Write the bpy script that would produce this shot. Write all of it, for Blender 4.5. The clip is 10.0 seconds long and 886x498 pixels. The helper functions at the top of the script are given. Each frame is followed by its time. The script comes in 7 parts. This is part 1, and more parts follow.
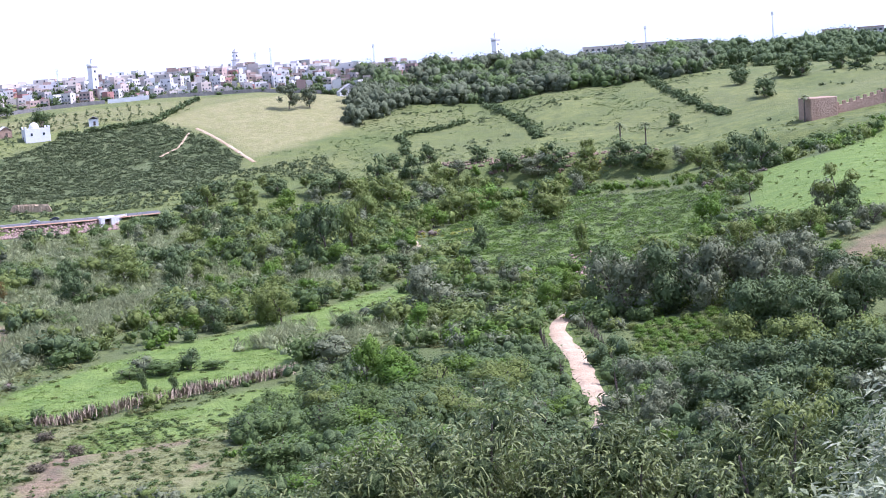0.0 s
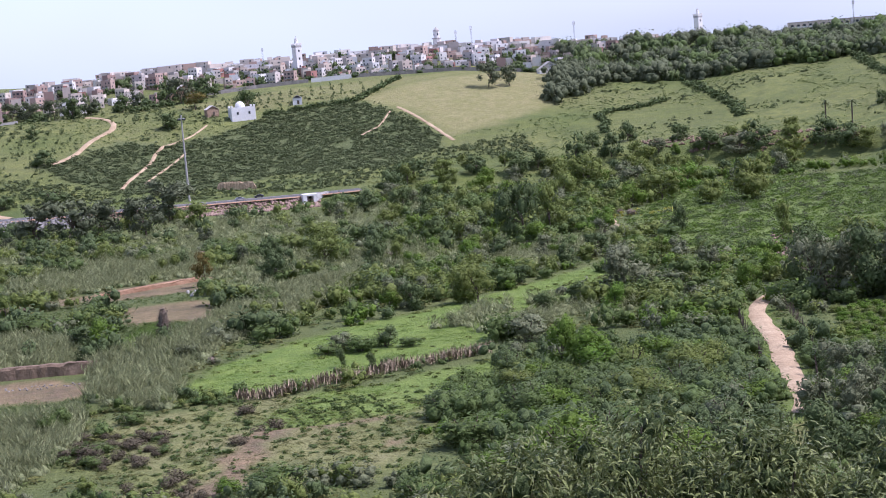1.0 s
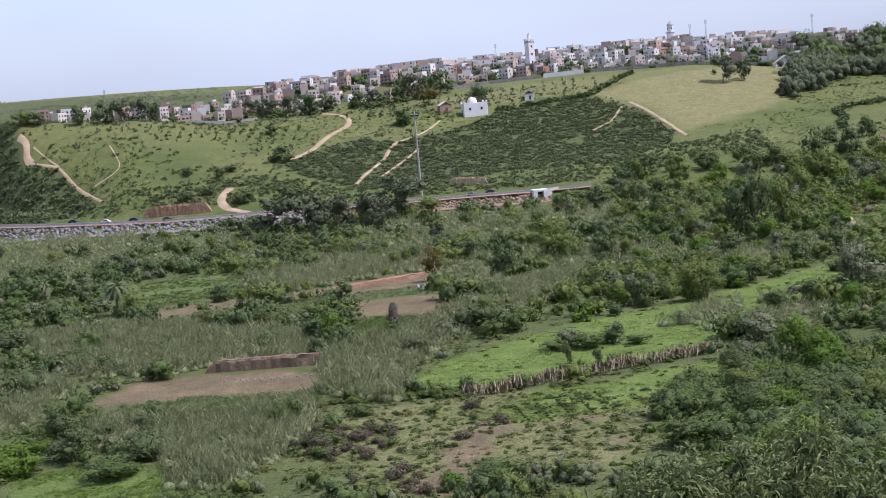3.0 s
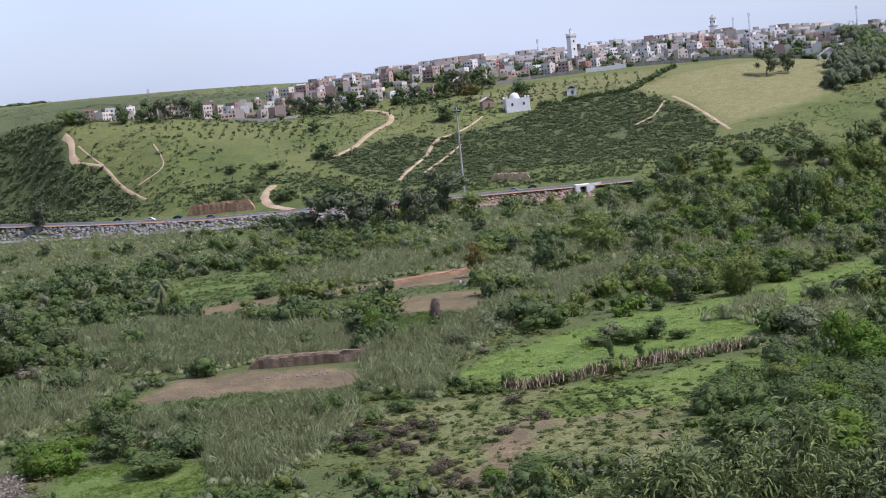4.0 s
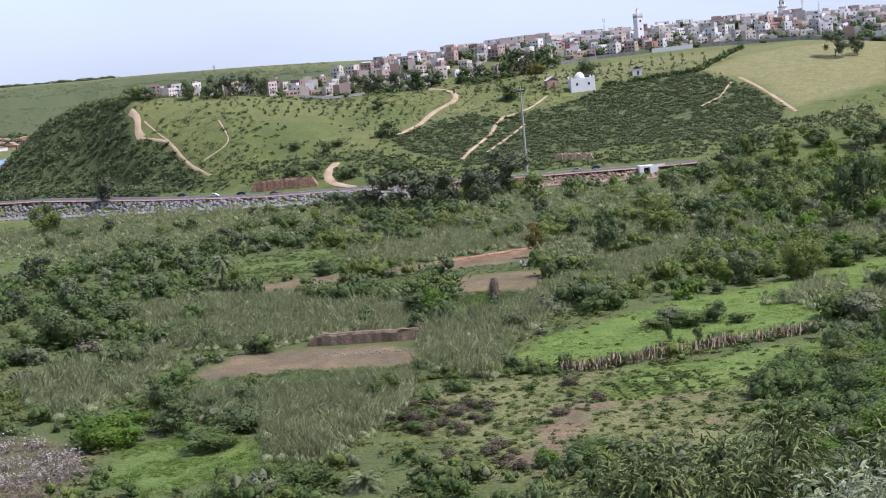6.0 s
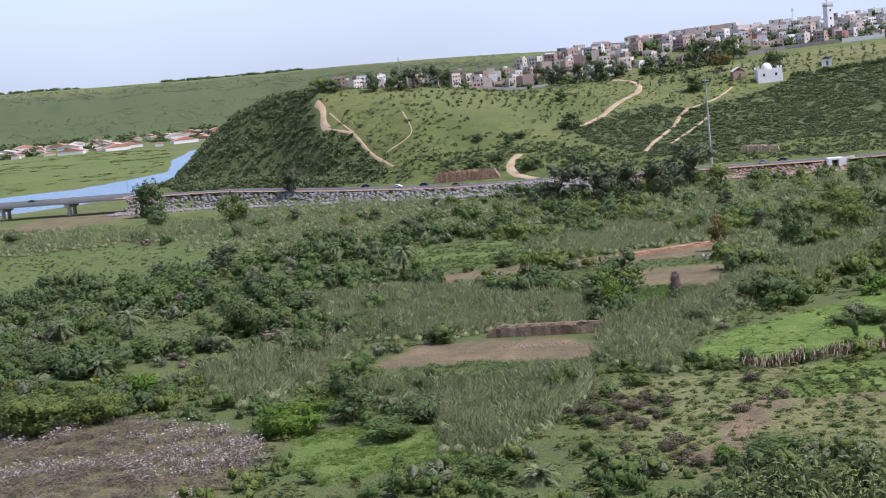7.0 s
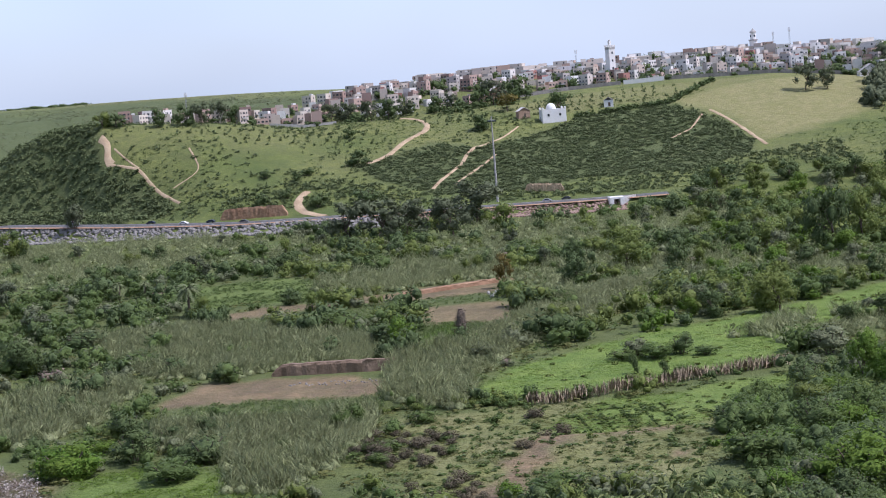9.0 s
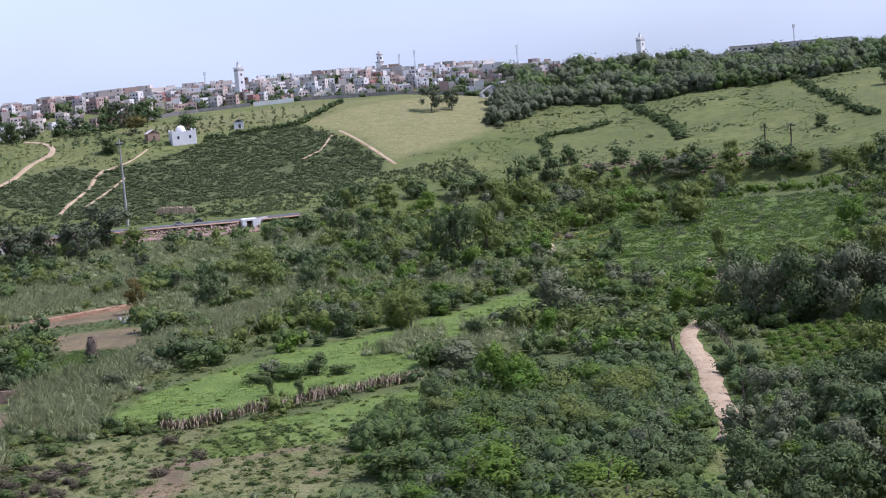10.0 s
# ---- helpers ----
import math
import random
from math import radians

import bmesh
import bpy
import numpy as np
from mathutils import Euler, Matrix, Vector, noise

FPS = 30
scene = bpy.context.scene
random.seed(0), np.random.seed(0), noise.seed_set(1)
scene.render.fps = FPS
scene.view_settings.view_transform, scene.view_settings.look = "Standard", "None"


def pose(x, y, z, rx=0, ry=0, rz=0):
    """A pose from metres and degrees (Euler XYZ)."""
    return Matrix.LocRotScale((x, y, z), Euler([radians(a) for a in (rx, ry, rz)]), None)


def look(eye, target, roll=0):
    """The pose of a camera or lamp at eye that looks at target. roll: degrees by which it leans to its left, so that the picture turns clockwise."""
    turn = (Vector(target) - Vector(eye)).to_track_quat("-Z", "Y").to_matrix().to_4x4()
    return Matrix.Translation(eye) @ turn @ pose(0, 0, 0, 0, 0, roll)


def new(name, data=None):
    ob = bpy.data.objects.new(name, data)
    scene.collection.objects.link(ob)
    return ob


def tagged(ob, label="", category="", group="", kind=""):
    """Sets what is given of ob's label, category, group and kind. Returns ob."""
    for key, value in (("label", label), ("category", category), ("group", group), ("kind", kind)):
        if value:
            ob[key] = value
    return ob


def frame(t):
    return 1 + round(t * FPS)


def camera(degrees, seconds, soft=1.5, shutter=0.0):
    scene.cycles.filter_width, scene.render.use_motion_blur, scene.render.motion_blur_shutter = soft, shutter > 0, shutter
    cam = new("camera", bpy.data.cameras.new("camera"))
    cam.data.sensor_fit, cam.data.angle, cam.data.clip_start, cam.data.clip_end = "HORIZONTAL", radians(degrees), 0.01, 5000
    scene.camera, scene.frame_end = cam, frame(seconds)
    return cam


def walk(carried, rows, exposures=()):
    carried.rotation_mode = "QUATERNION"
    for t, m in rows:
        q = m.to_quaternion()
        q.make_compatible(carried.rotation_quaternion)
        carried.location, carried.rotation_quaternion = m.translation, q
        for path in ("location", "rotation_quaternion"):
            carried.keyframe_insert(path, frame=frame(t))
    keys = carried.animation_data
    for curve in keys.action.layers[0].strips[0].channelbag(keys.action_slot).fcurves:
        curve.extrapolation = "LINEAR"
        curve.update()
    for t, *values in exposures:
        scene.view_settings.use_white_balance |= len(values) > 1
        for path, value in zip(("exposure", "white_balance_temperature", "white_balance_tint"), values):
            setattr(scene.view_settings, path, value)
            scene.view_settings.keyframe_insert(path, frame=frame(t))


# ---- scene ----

cam = camera(30.22, 10.0, soft=1.0)
# seconds, place, bearing, pitch and roll in degrees
PATH = [
    (0.0, -0.16, 0.03, 58.51, 11.489, -6.399, -4.375),
    (0.5, 0.20, 0.12, 58.60, 4.545, -6.510, -4.617),
    (1.0, 0.55, 0.18, 58.70, 4.436, -6.623, -4.778),
    (1.5, 0.85, 0.18, 58.79, 3.970, -6.272, -4.952),
    (2.0, 1.08, 0.15, 58.90, 2.905, -6.585, -5.111),
    (2.5, 1.29, 0.02, 58.91, 0.199, -6.306, -5.219),
    (2.7, 1.39, -0.05, 58.92, -2.544, -6.152, -5.568),
    (3.8, 2.07, -0.47, 58.90, -4.648, -6.058, -5.181),
    (4.0, 2.19, -0.51, 58.86, -5.259, -6.092, -5.713),
    (4.5, 2.50, -0.59, 58.77, -5.947, -6.190, -5.096),
    (5.0, 2.77, -0.55, 58.69, -6.767, -6.246, -5.492),
    (5.2, 2.88, -0.49, 58.70, -6.994, -6.464, -4.858),
    (6.3, 3.41, 0.36, 58.93, -7.977, -6.593, -5.366),
    (6.5, 3.52, 0.51, 58.91, -9.009, -6.481, -5.095),
    (7.0, 3.80, 0.87, 58.85, -14.005, -6.326, -5.439),
    (7.5, 3.94, 1.29, 58.87, -14.109, -6.014, -5.651),
    (8.0, 4.16, 1.59, 58.77, -13.865, -6.127, -4.949),
    (8.5, 4.39, 1.82, 58.73, -10.983, -5.597, -4.879),
    (9.0, 4.32, 2.01, 58.75, -6.540, -5.674, -4.659),
    (9.5, 4.46, 2.10, 58.78, -2.950, -5.550, -4.860),
    (10.0, 4.85, 2.15, 58.82, 6.250, -5.980, -4.800),
]


def aimed(x, y, z, bearing, pitch, roll):
    a, p = radians(bearing), radians(pitch)
    way = Vector((math.sin(a) * math.cos(p), math.cos(a) * math.cos(p), math.sin(p)))
    return look((x, y, z), Vector((x, y, z)) + way, roll)


walk(cam, [(row[0], aimed(*row[1:])) for row in PATH], [(0.0, 0.82, 5280, 33), (0.5, 0.37, 5520, 33), (1.0, 0.25, 5620, 32), (1.5, 0.04, 5680, 31), (2.0, 0.26, 5680, 27), (2.5, 0.12, 5780, 26), (4.0, -0.04, 5740, 24), (5.2, 0.05, 5740, 24), (6.5, 0.17, 5740, 24), (7.0, 0.06, 5740, 23), (7.5, 0.13, 5740, 23), (9.0, 0.0, 5680, 23), (9.5, -0.14, 5640, 24), (10.0, 0.04, 5520, 27)])

# ---------------------------------------------------------------- daylight
SUN_BEARING, SUN_HEIGHT = 100.0, 58.0
world = bpy.data.worlds.new("world")
scene.world = world
world.use_nodes = True
wn, wl = world.node_tree.nodes, world.node_tree.links
sky = wn.new("ShaderNodeTexSky")
sky.sky_type, sky.sun_disc = "NISHITA", False
sky.sun_elevation, sky.sun_rotation = radians(SUN_HEIGHT), radians(SUN_BEARING)
sky.air_density, sky.dust_density, sky.ozone_density = 1.0, 1.6, 1.0
# thin high cloud over the blue
wpos = wn.new("ShaderNodeTexCoord")
wmap = wn.new("ShaderNodeMapping")
wmap.inputs["Scale"].default_value = (1.6, 1.6, 4.0)
wcloud = wn.new("ShaderNodeTexNoise")
wcloud.inputs["Scale"].default_value, wcloud.inputs["Detail"].default_value = 1.2, 3
wramp = wn.new("ShaderNodeValToRGB")
wramp.color_ramp.elements[0].position, wramp.color_ramp.elements[0].color = 0.34, (0.38, 0.38, 0.38, 1)
wramp.color_ramp.elements[1].position, wramp.color_ramp.elements[1].color = 0.72, (0.66, 0.66, 0.66, 1)
wmix = wn.new("ShaderNodeMix")
wmix.data_type = "RGBA"
wmix.inputs["B"].default_value = (8.55, 9.95, 11.1, 1)
wl.new(wpos.outputs["Generated"], wmap.inputs["Vector"])
wl.new(wmap.outputs["Vector"], wcloud.inputs["Vector"])
wl.new(wcloud.outputs["Fac"], wramp.inputs["Fac"])
wsplit = wn.new("ShaderNodeSeparateXYZ")
wl.new(wpos.outputs["Generated"], wsplit.inputs[0])
wfall = wn.new("ShaderNodeMapRange")
wfall.inputs["From Min"].default_value, wfall.inputs["From Max"].default_value = 0.08, 0.6
wfall.inputs["To Min"].default_value, wfall.inputs["To Max"].default_value = 1.0, 0.3
wl.new(wsplit.outputs["Z"], wfall.inputs["Value"])
wveil = wn.new("ShaderNodeMath")
wveil.operation = "MULTIPLY"
wl.new(wramp.outputs["Color"], wveil.inputs[0])
wl.new(wfall.outputs["Result"], wveil.inputs[1])
wl.new(wveil.outputs[0], wmix.inputs["Factor"])
wl.new(sky.outputs["Color"], wmix.inputs["A"])
wl.new(wmix.outputs["Result"], wn["Background"].inputs["Color"])
wn["Background"].inputs["Strength"].default_value = 0.12

sun = new("sun", bpy.data.lights.new("sun", "SUN"))
sun.data.energy, sun.data.angle, sun.data.color = 4.9, radians(0.8), (1.0, 0.95, 0.87)
sa, sh = radians(SUN_BEARING), radians(SUN_HEIGHT)
sun.matrix_world = look((0, 0, 300), Vector((0, 0, 300)) - Vector((math.sin(sa) * math.cos(sh), math.cos(sa) * math.cos(sh), math.sin(sh))))

# ---------------------------------------------------------------- shape of the land
def smooth(t):
    t = np.clip(t, 0, 1)
    return t * t * (3 - 2 * t)


def vnoise(x, y, size, seed=0):
    """Value noise in 0..1 over the plan, cells of the given size."""
    u, v = np.asarray(x, float) / size, np.asarray(y, float) / size
    i, j = np.floor(u), np.floor(v)
    fu, fv = smooth(u - i), smooth(v - j)

    def cell(a, b):
        n = np.sin(a * 127.1 + b * 311.7 + seed * 74.7) * 43758.5453
        return n - np.floor(n)
    low = cell(i, j) * (1 - fu) + cell(i + 1, j) * fu
    high = cell(i, j + 1) * (1 - fu) + cell(i + 1, j + 1) * fu
    return low * (1 - fv) + high * fv


# hill across the valley: bearing from the lookout, distance and height of its foot, of its crest, of the plateau
BEARING = [-24.2, -22.8, -21.6, -20.4, -19.1, -17.6, -14.4, -10.7, -7.0, -2.2, 2.0, 5.5, 9.0, 13.3, 16.0, 19.0, 22.0, 25.0, 28.0]
FOOT_R = [960, 935, 915, 900, 880, 840, 765, 740, 735, 738, 745, 762, 780, 785, 780, 765, 745, 725, 705]
FOOT_Z = [0.8, 4.5, 6.5, 7, 7, 6.5, 5, 4.5, 4.5, 4.5, 5, 6, 8, 11, 12, 12, 17, 21, 25]
CREST_R = [985, 965, 955, 945, 935, 905, 900, 905, 935, 985, 1000, 1000, 1000, 975, 975, 980, 985, 985, 985]
CREST_Z = [0.8, 5, 26, 41.5, 50, 52, 49.5, 40.5, 44, 49, 51, 50, 43, 34, 39, 42, 43, 43.5, 44]
PLATEAU_Z = [0.8, 6, 26, 42, 50, 51, 50, 51, 57.5, 61, 63, 63, 60, 55, 53, 52, 53, 52, 51]
# the river's course and half widths
RIVER = [(-1100, 760, 95), (-760, 850, 95), (-500, 885, 90), (-438, 990, 62), (-448, 1150, 42), (-500, 1330, 62), (-560, 1520, 62), (-520, 1720, 60), (-360, 1900, 60), (-60, 2040, 60), (400, 2150, 60)]


def river_depth(x, y):
    """1 in mid-stream, 0 at the banks and beyond."""
    best = np.full(np.shape(x), -9.0)
    for (ax, ay, aw), (bx, by, bw) in zip(RIVER, RIVER[1:]):
        dx, dy = bx - ax, by - ay
        k = np.clip(((x - ax) * dx + (y - ay) * dy) / (dx * dx + dy * dy), 0, 1)
        d = np.hypot(x - ax - k * dx, y - ay - k * dy)
        w = aw + (bw - aw) * k
        best = np.maximum(best, (w - d) / 12)
    return np.clip(best, 0, 1)


def land(x, y):
    """Height of the ground at plan positions."""
    x, y = np.asarray(x, float), np.asarray(y, float)
    r, b = np.hypot(x, y), np.degrees(np.arctan2(x, y))
    fr, fz = np.interp(b, BEARING, FOOT_R), np.interp(b, BEARING, FOOT_Z)
    cr, cz = np.interp(b, BEARING, CREST_R), np.interp(b, BEARING, CREST_Z)
    pz = np.interp(b, BEARING, PLATEAU_Z)
    # valley floor, rising to the east
    z = 1.0 + 16 * smooth((b - 17) / 10) * smooth((r - 280) / 220)
    z = z + 0.5 * (vnoise(x, y, 37, 3) - 0.5) * smooth((r - 180) / 60)
    z = z + (fz - z) * smooth((r - fr + 34) / 22)
    # slope and plateau
    t = np.clip((r - fr) / (cr - fr), 0, 1)
    rough = 2.4 * (vnoise(x, y, 60, 5) - 0.5) + 0.9 * (vnoise(x, y, 21, 6) - 0.5)
    z = z + (cz - fz) * (0.55 * t + 0.45 * smooth(t)) + rough * smooth(t * 4) * smooth((1.05 - t) * 8)
    z = z + (pz - cz) * smooth((r - cr) / 130)
    # the bluff falls to the river behind its crest
    z = z - (pz - 1) * smooth((r - cr - 35) / 110) * smooth((-17.2 - b) / 2.4) * (b > -24.2)
    z = z - (pz - 3) * smooth((r - 1500) / 600) * smooth((b + 19.6) / 2.4)
    # far ridge behind the river
    far = np.interp(b, [-40, -28, -22, -16, -13.5, -11, -9, -5, 10, 40], [98, 92, 84, 81, 78, 73, 66, 56, 42, 38])
    gully = vnoise(b * 12, r * 0.02, 9, 8) * 14 * smooth((r - 2600) / 500) * smooth((4300 - r) / 700)
    z = z + far * (0.75 * smooth((r - 2450) / 900) + 0.25 * smooth((r - 3300) / 1100)) - gully
    z = z - 3.2 * river_depth(x, y)
    # the lookout's own hill, with a spur to the east
    near = 56.3 - 0.34 * np.maximum(r - 3, 0) + 2.1 * smooth((b - 22) / 6) * np.exp(-((r - 9.5) / 2.5) ** 2)
    near = np.maximum(near, 0) + 0.5 * (vnoise(x, y, 3, 9) - 0.5) * smooth((r - 6) / 10)
    k = 6.0
    near = np.where(near > z + k, near, np.where(near < z - k, z, z + (near - z + k) ** 2 / (4 * k)))
    return np.where(r < 260, near, z)


# ---------------------------------------------------------------- materials
def material(name, rough=0.9):
    m = bpy.data.materials.new(name)
    m.use_nodes = True
    n, l = m.node_tree.nodes, m.node_tree.links
    b = n["Principled BSDF"]
    b.inputs["Roughness"].default_value = rough
    b.inputs["Specular IOR Level"].default_value = 0.25
    return m, n, l, b


def mixed(n, l, fac, a, b):
    """A colour mix node; fac, a and b are sockets or values."""
    k = n.new("ShaderNodeMix")
    k.data_type = "RGBA"
    for name, v in (("Factor", fac), ("A", a), ("B", b)):
        if isinstance(v, bpy.types.NodeSocket):
            l.new(v, k.inputs[name])
        elif name == "Factor":
            k.inputs[name].default_value = v
        else:
            k.inputs[name].default_value = (*v, 1)
    return k.outputs["Result"]


def grain(n, l, scale, detail=4.0, low=0.35, high=0.65, rough=0.6, coords="Object"):
    """Noise over the object's own space, stretched to 0..1."""
    pos = n.new("ShaderNodeTexCoord")
    tex = n.new("ShaderNodeTexNoise")
    tex.inputs["Scale"].default_value, tex.inputs["Detail"].default_value, tex.inputs["Roughness"].default_value = scale, detail, rough
    l.new(pos.outputs[coords], tex.inputs["Vector"])
    ramp = n.new("ShaderNodeMapRange")
    ramp.inputs["From Min"].default_value, ramp.inputs["From Max"].default_value = low, high
    l.new(tex.outputs["Fac"], ramp.inputs["Value"])
    return ramp.outputs["Result"]


def bumped(n, l, b, height, strength, distance):
    k = n.new("ShaderNodeBump")
    k.inputs["Strength"].default_value, k.inputs["Distance"].default_value = strength, distance
    l.new(height, k.inputs["Height"])
    l.new(k.outputs["Normal"], b.inputs["Normal"])


def surface(name, a, b2, scale, rough=0.9, bump=0.3, fine=None, metal=0.0):
    """A two-tone weathered surface with grain at two scales."""
    m, n, l, b = material(name, rough)
    big, small = grain(n, l, scale), grain(n, l, fine or scale * 9, 3)
    c = mixed(n, l, big, a, b2)
    dark = tuple(v * 0.72 for v in a)
    c = mixed(n, l, small, c, mixed(n, l, 0.55, c, dark))
    l.new(c, b.inputs["Base Color"])
    b.inputs["Metallic"].default_value = metal
    if bump:
        bumped(n, l, b, small, bump, 0.5 / scale / 4)
    return m


def leafy(name, a, b2, c2, shine=0.45, through_light=0.32, clump_scale=1.5, per_leaf=0.3):
    """Foliage: tone varies from leaf to leaf and from plant to plant, some light passes through. Shade in the gaps
    between clumps is painted into the colour.
    """
    m, n, l, b = material(name, shine)
    geo, obj = n.new("ShaderNodeNewGeometry"), n.new("ShaderNodeObjectInfo")
    drift = n.new("ShaderNodeTexNoise")
    drift.inputs["Scale"].default_value, drift.inputs["Detail"].default_value = 0.33, 3
    l.new(geo.outputs["Position"], drift.inputs["Vector"])
    wide = n.new("ShaderNodeMapRange")
    wide.inputs["From Min"].default_value, wide.inputs["From Max"].default_value = 0.3, 0.7
    l.new(drift.outputs["Fac"], wide.inputs["Value"])
    leaf = n.new("ShaderNodeMath")
    leaf.operation, leaf.inputs[1].default_value = "MULTIPLY", per_leaf
    l.new(geo.outputs["Random Per Island"], leaf.inputs[0])
    both = n.new("ShaderNodeMath")
    both.operation, both.inputs[1].default_value = "MULTIPLY_ADD", 1 - per_leaf
    l.new(wide.outputs["Result"], both.inputs[0])
    l.new(leaf.outputs[0], both.inputs[2])
    c = mixed(n, l, both.outputs[0], a, b2)
    k = n.new("ShaderNodeMath")
    k.operation = "MULTIPLY"
    k.inputs[1].default_value = 0.6
    l.new(obj.outputs["Random"], k.inputs[0])
    c = mixed(n, l, k.outputs[0], c, c2)
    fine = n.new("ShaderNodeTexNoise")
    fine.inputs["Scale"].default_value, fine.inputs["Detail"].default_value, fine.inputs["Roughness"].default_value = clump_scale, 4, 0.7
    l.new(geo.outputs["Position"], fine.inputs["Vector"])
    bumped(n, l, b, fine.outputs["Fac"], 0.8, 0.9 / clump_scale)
    # hollows of the bump noise are painted darker, as shade between leaf clumps
    gap_shade = n.new("ShaderNodeMapRange")
    gap_shade.inputs["From Min"].default_value, gap_shade.inputs["From Max"].default_value = 0.36, 0.56
    l.new(fine.outputs["Fac"], gap_shade.inputs["Value"])
    c = mixed(n, l, gap_shade.outputs["Result"], mixed(n, l, 0.4, c, (0.02, 0.028, 0.012)), c)
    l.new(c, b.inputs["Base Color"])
    b.inputs["Specular IOR Level"].default_value = 0.1 if shine > 0.36 else 0.22
    t = n.new("ShaderNodeBsdfTranslucent")
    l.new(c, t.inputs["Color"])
    s = n.new("ShaderNodeMixShader")
    s.inputs[0].default_value = through_light
    l.new(b.outputs[0], s.inputs[1])
    l.new(t.outputs[0], s.inputs[2])
    l.new(s.outputs[0], n["Material Output"].inputs["Surface"])
    return m


def tinted(name, tones, rough=0.85, scale=0.6, island=False):
    """Painted or rendered walls: one of several tones for each house, with streaks and dirt."""
    m, n, l, b = material(name, rough)
    obj = n.new("ShaderNodeObjectInfo")
    ramp = n.new("ShaderNodeValToRGB")
    ramp.color_ramp.interpolation = "CONSTANT"
    e = ramp.color_ramp.elements
    for i, tone in enumerate(tones):
        p = e[i] if i < 2 else e.new(i / len(tones))
        p.position = i / len(tones)
        p.color = (*tone, 1)
    l.new(n.new("ShaderNodeNewGeometry").outputs["Random Per Island"] if island else obj.outputs["Random"], ramp.inputs["Fac"])
    c = ramp.outputs["Color"]
    c = mixed(n, l, grain(n, l, scale, 5, 0.45, 0.75), c, mixed(n, l, 0.35, c, (0.30, 0.27, 0.23)))
    l.new(c, b.inputs["Base Color"])
    return m


M_BROAD = leafy("broad leaves", (0.126, 0.178, 0.042), (0.251, 0.302, 0.080), (0.172, 0.198, 0.050))
M_DARK = leafy("dark leaves", (0.067, 0.100, 0.036), (0.152, 0.200, 0.069), (0.090, 0.127, 0.051), 0.55, 0.14)
M_GREY = leafy("grey-green leaves", (0.128, 0.150, 0.074), (0.262, 0.280, 0.158), (0.160, 0.180, 0.096), 0.6, 0.18)
M_LIME = leafy("young green leaves", (0.102, 0.207, 0.025), (0.185, 0.294, 0.045), (0.154, 0.207, 0.034))
M_RUST = leafy("yellowing leaves", (0.160, 0.150, 0.040), (0.240, 0.190, 0.050), (0.170, 0.120, 0.040))
M_BRAMBLE = leafy("bramble leaves", (0.088, 0.138, 0.040), (0.188, 0.258, 0.078), (0.125, 0.168, 0.048))
M_REED = leafy("reed leaves", (0.235, 0.285, 0.115), (0.610, 0.640, 0.350), (0.350, 0.390, 0.190), 0.5, 0.4, 2.0, 0.5)
M_DRY = leafy("dry stems", (0.360, 0.285, 0.195), (0.580, 0.480, 0.345), (0.440, 0.350, 0.250), 0.8, 0.1, 4.0)
M_TWIG = leafy("bare twigs", (0.150, 0.115, 0.085), (0.290, 0.232, 0.180), (0.200, 0.158, 0.120), 0.8, 0.05, 4.0)
M_BROWN = leafy("dry brown shoots", (0.100, 0.084, 0.055), (0.175, 0.148, 0.098), (0.130, 0.108, 0.068), 0.8, 0.05)
M_PALM = leafy("palm leaflets", (0.130, 0.165, 0.070), (0.280, 0.310, 0.160), (0.170, 0.200, 0.090), 0.5, 0.15)
M_BRICK = tinted("brick and ochre house walls", [(0.36, 0.24, 0.20), (0.60, 0.52, 0.44), (0.70, 0.66, 0.62), (0.42, 0.30, 0.25), (0.66, 0.58, 0.50), (0.30, 0.20, 0.17), (0.52, 0.44, 0.38)])
M_BLOSSOM = leafy("pale seed heads", (0.480, 0.420, 0.370), (0.680, 0.620, 0.550), (0.560, 0.500, 0.440), 0.7, 0.3, 9.0)
M_OLIVE = leafy("olive field weeds", (0.127, 0.142, 0.043), (0.215, 0.220, 0.075), (0.167, 0.171, 0.056), 0.7, 0.2)
M_WOOD = leafy("eucalyptus leaves", (0.088, 0.106, 0.056), (0.160, 0.184, 0.100), (0.118, 0.132, 0.080), 0.75, 0.15)
M_SHRUB = leafy("narrow glossy leaves", (0.050, 0.072, 0.020), (0.340, 0.385, 0.130), (0.105, 0.125, 0.038), 0.28, 0.12, 20.0, 0.7)
# near-black green: the shade inside the near shrubs is put into this colour
M_INNER_SHADE = leafy("shaded inner leaves", (0.030, 0.045, 0.014), (0.070, 0.100, 0.030), (0.045, 0.065, 0.020), 0.6, 0.1, 8.0)
M_WEED = leafy("pale hillside weeds", (0.150, 0.185, 0.075), (0.700, 0.710, 0.540), (0.300, 0.340, 0.170), 0.45, 0.3, 9.0, 0.85)
M_GRASS = leafy("meadow grass", (0.123, 0.217, 0.025), (0.204, 0.306, 0.048), (0.166, 0.244, 0.040), 0.6, 0.35, 5.0)
M_SCRUB = leafy("hill scrub leaves", (0.100, 0.132, 0.058), (0.205, 0.248, 0.100), (0.135, 0.165, 0.078), 0.7, 0.1)
M_YELLOW = leafy("yellow blossom", (0.36, 0.36, 0.07), (0.52, 0.50, 0.10), (0.42, 0.42, 0.10), 0.7, 0.3, 6.0)
M_BARK = surface("bark", (0.10, 0.075, 0.055), (0.17, 0.135, 0.105), 3.0)
M_EARTH = surface("packed earth", (0.37, 0.27, 0.165), (0.50, 0.385, 0.25), 0.15, fine=1.2)
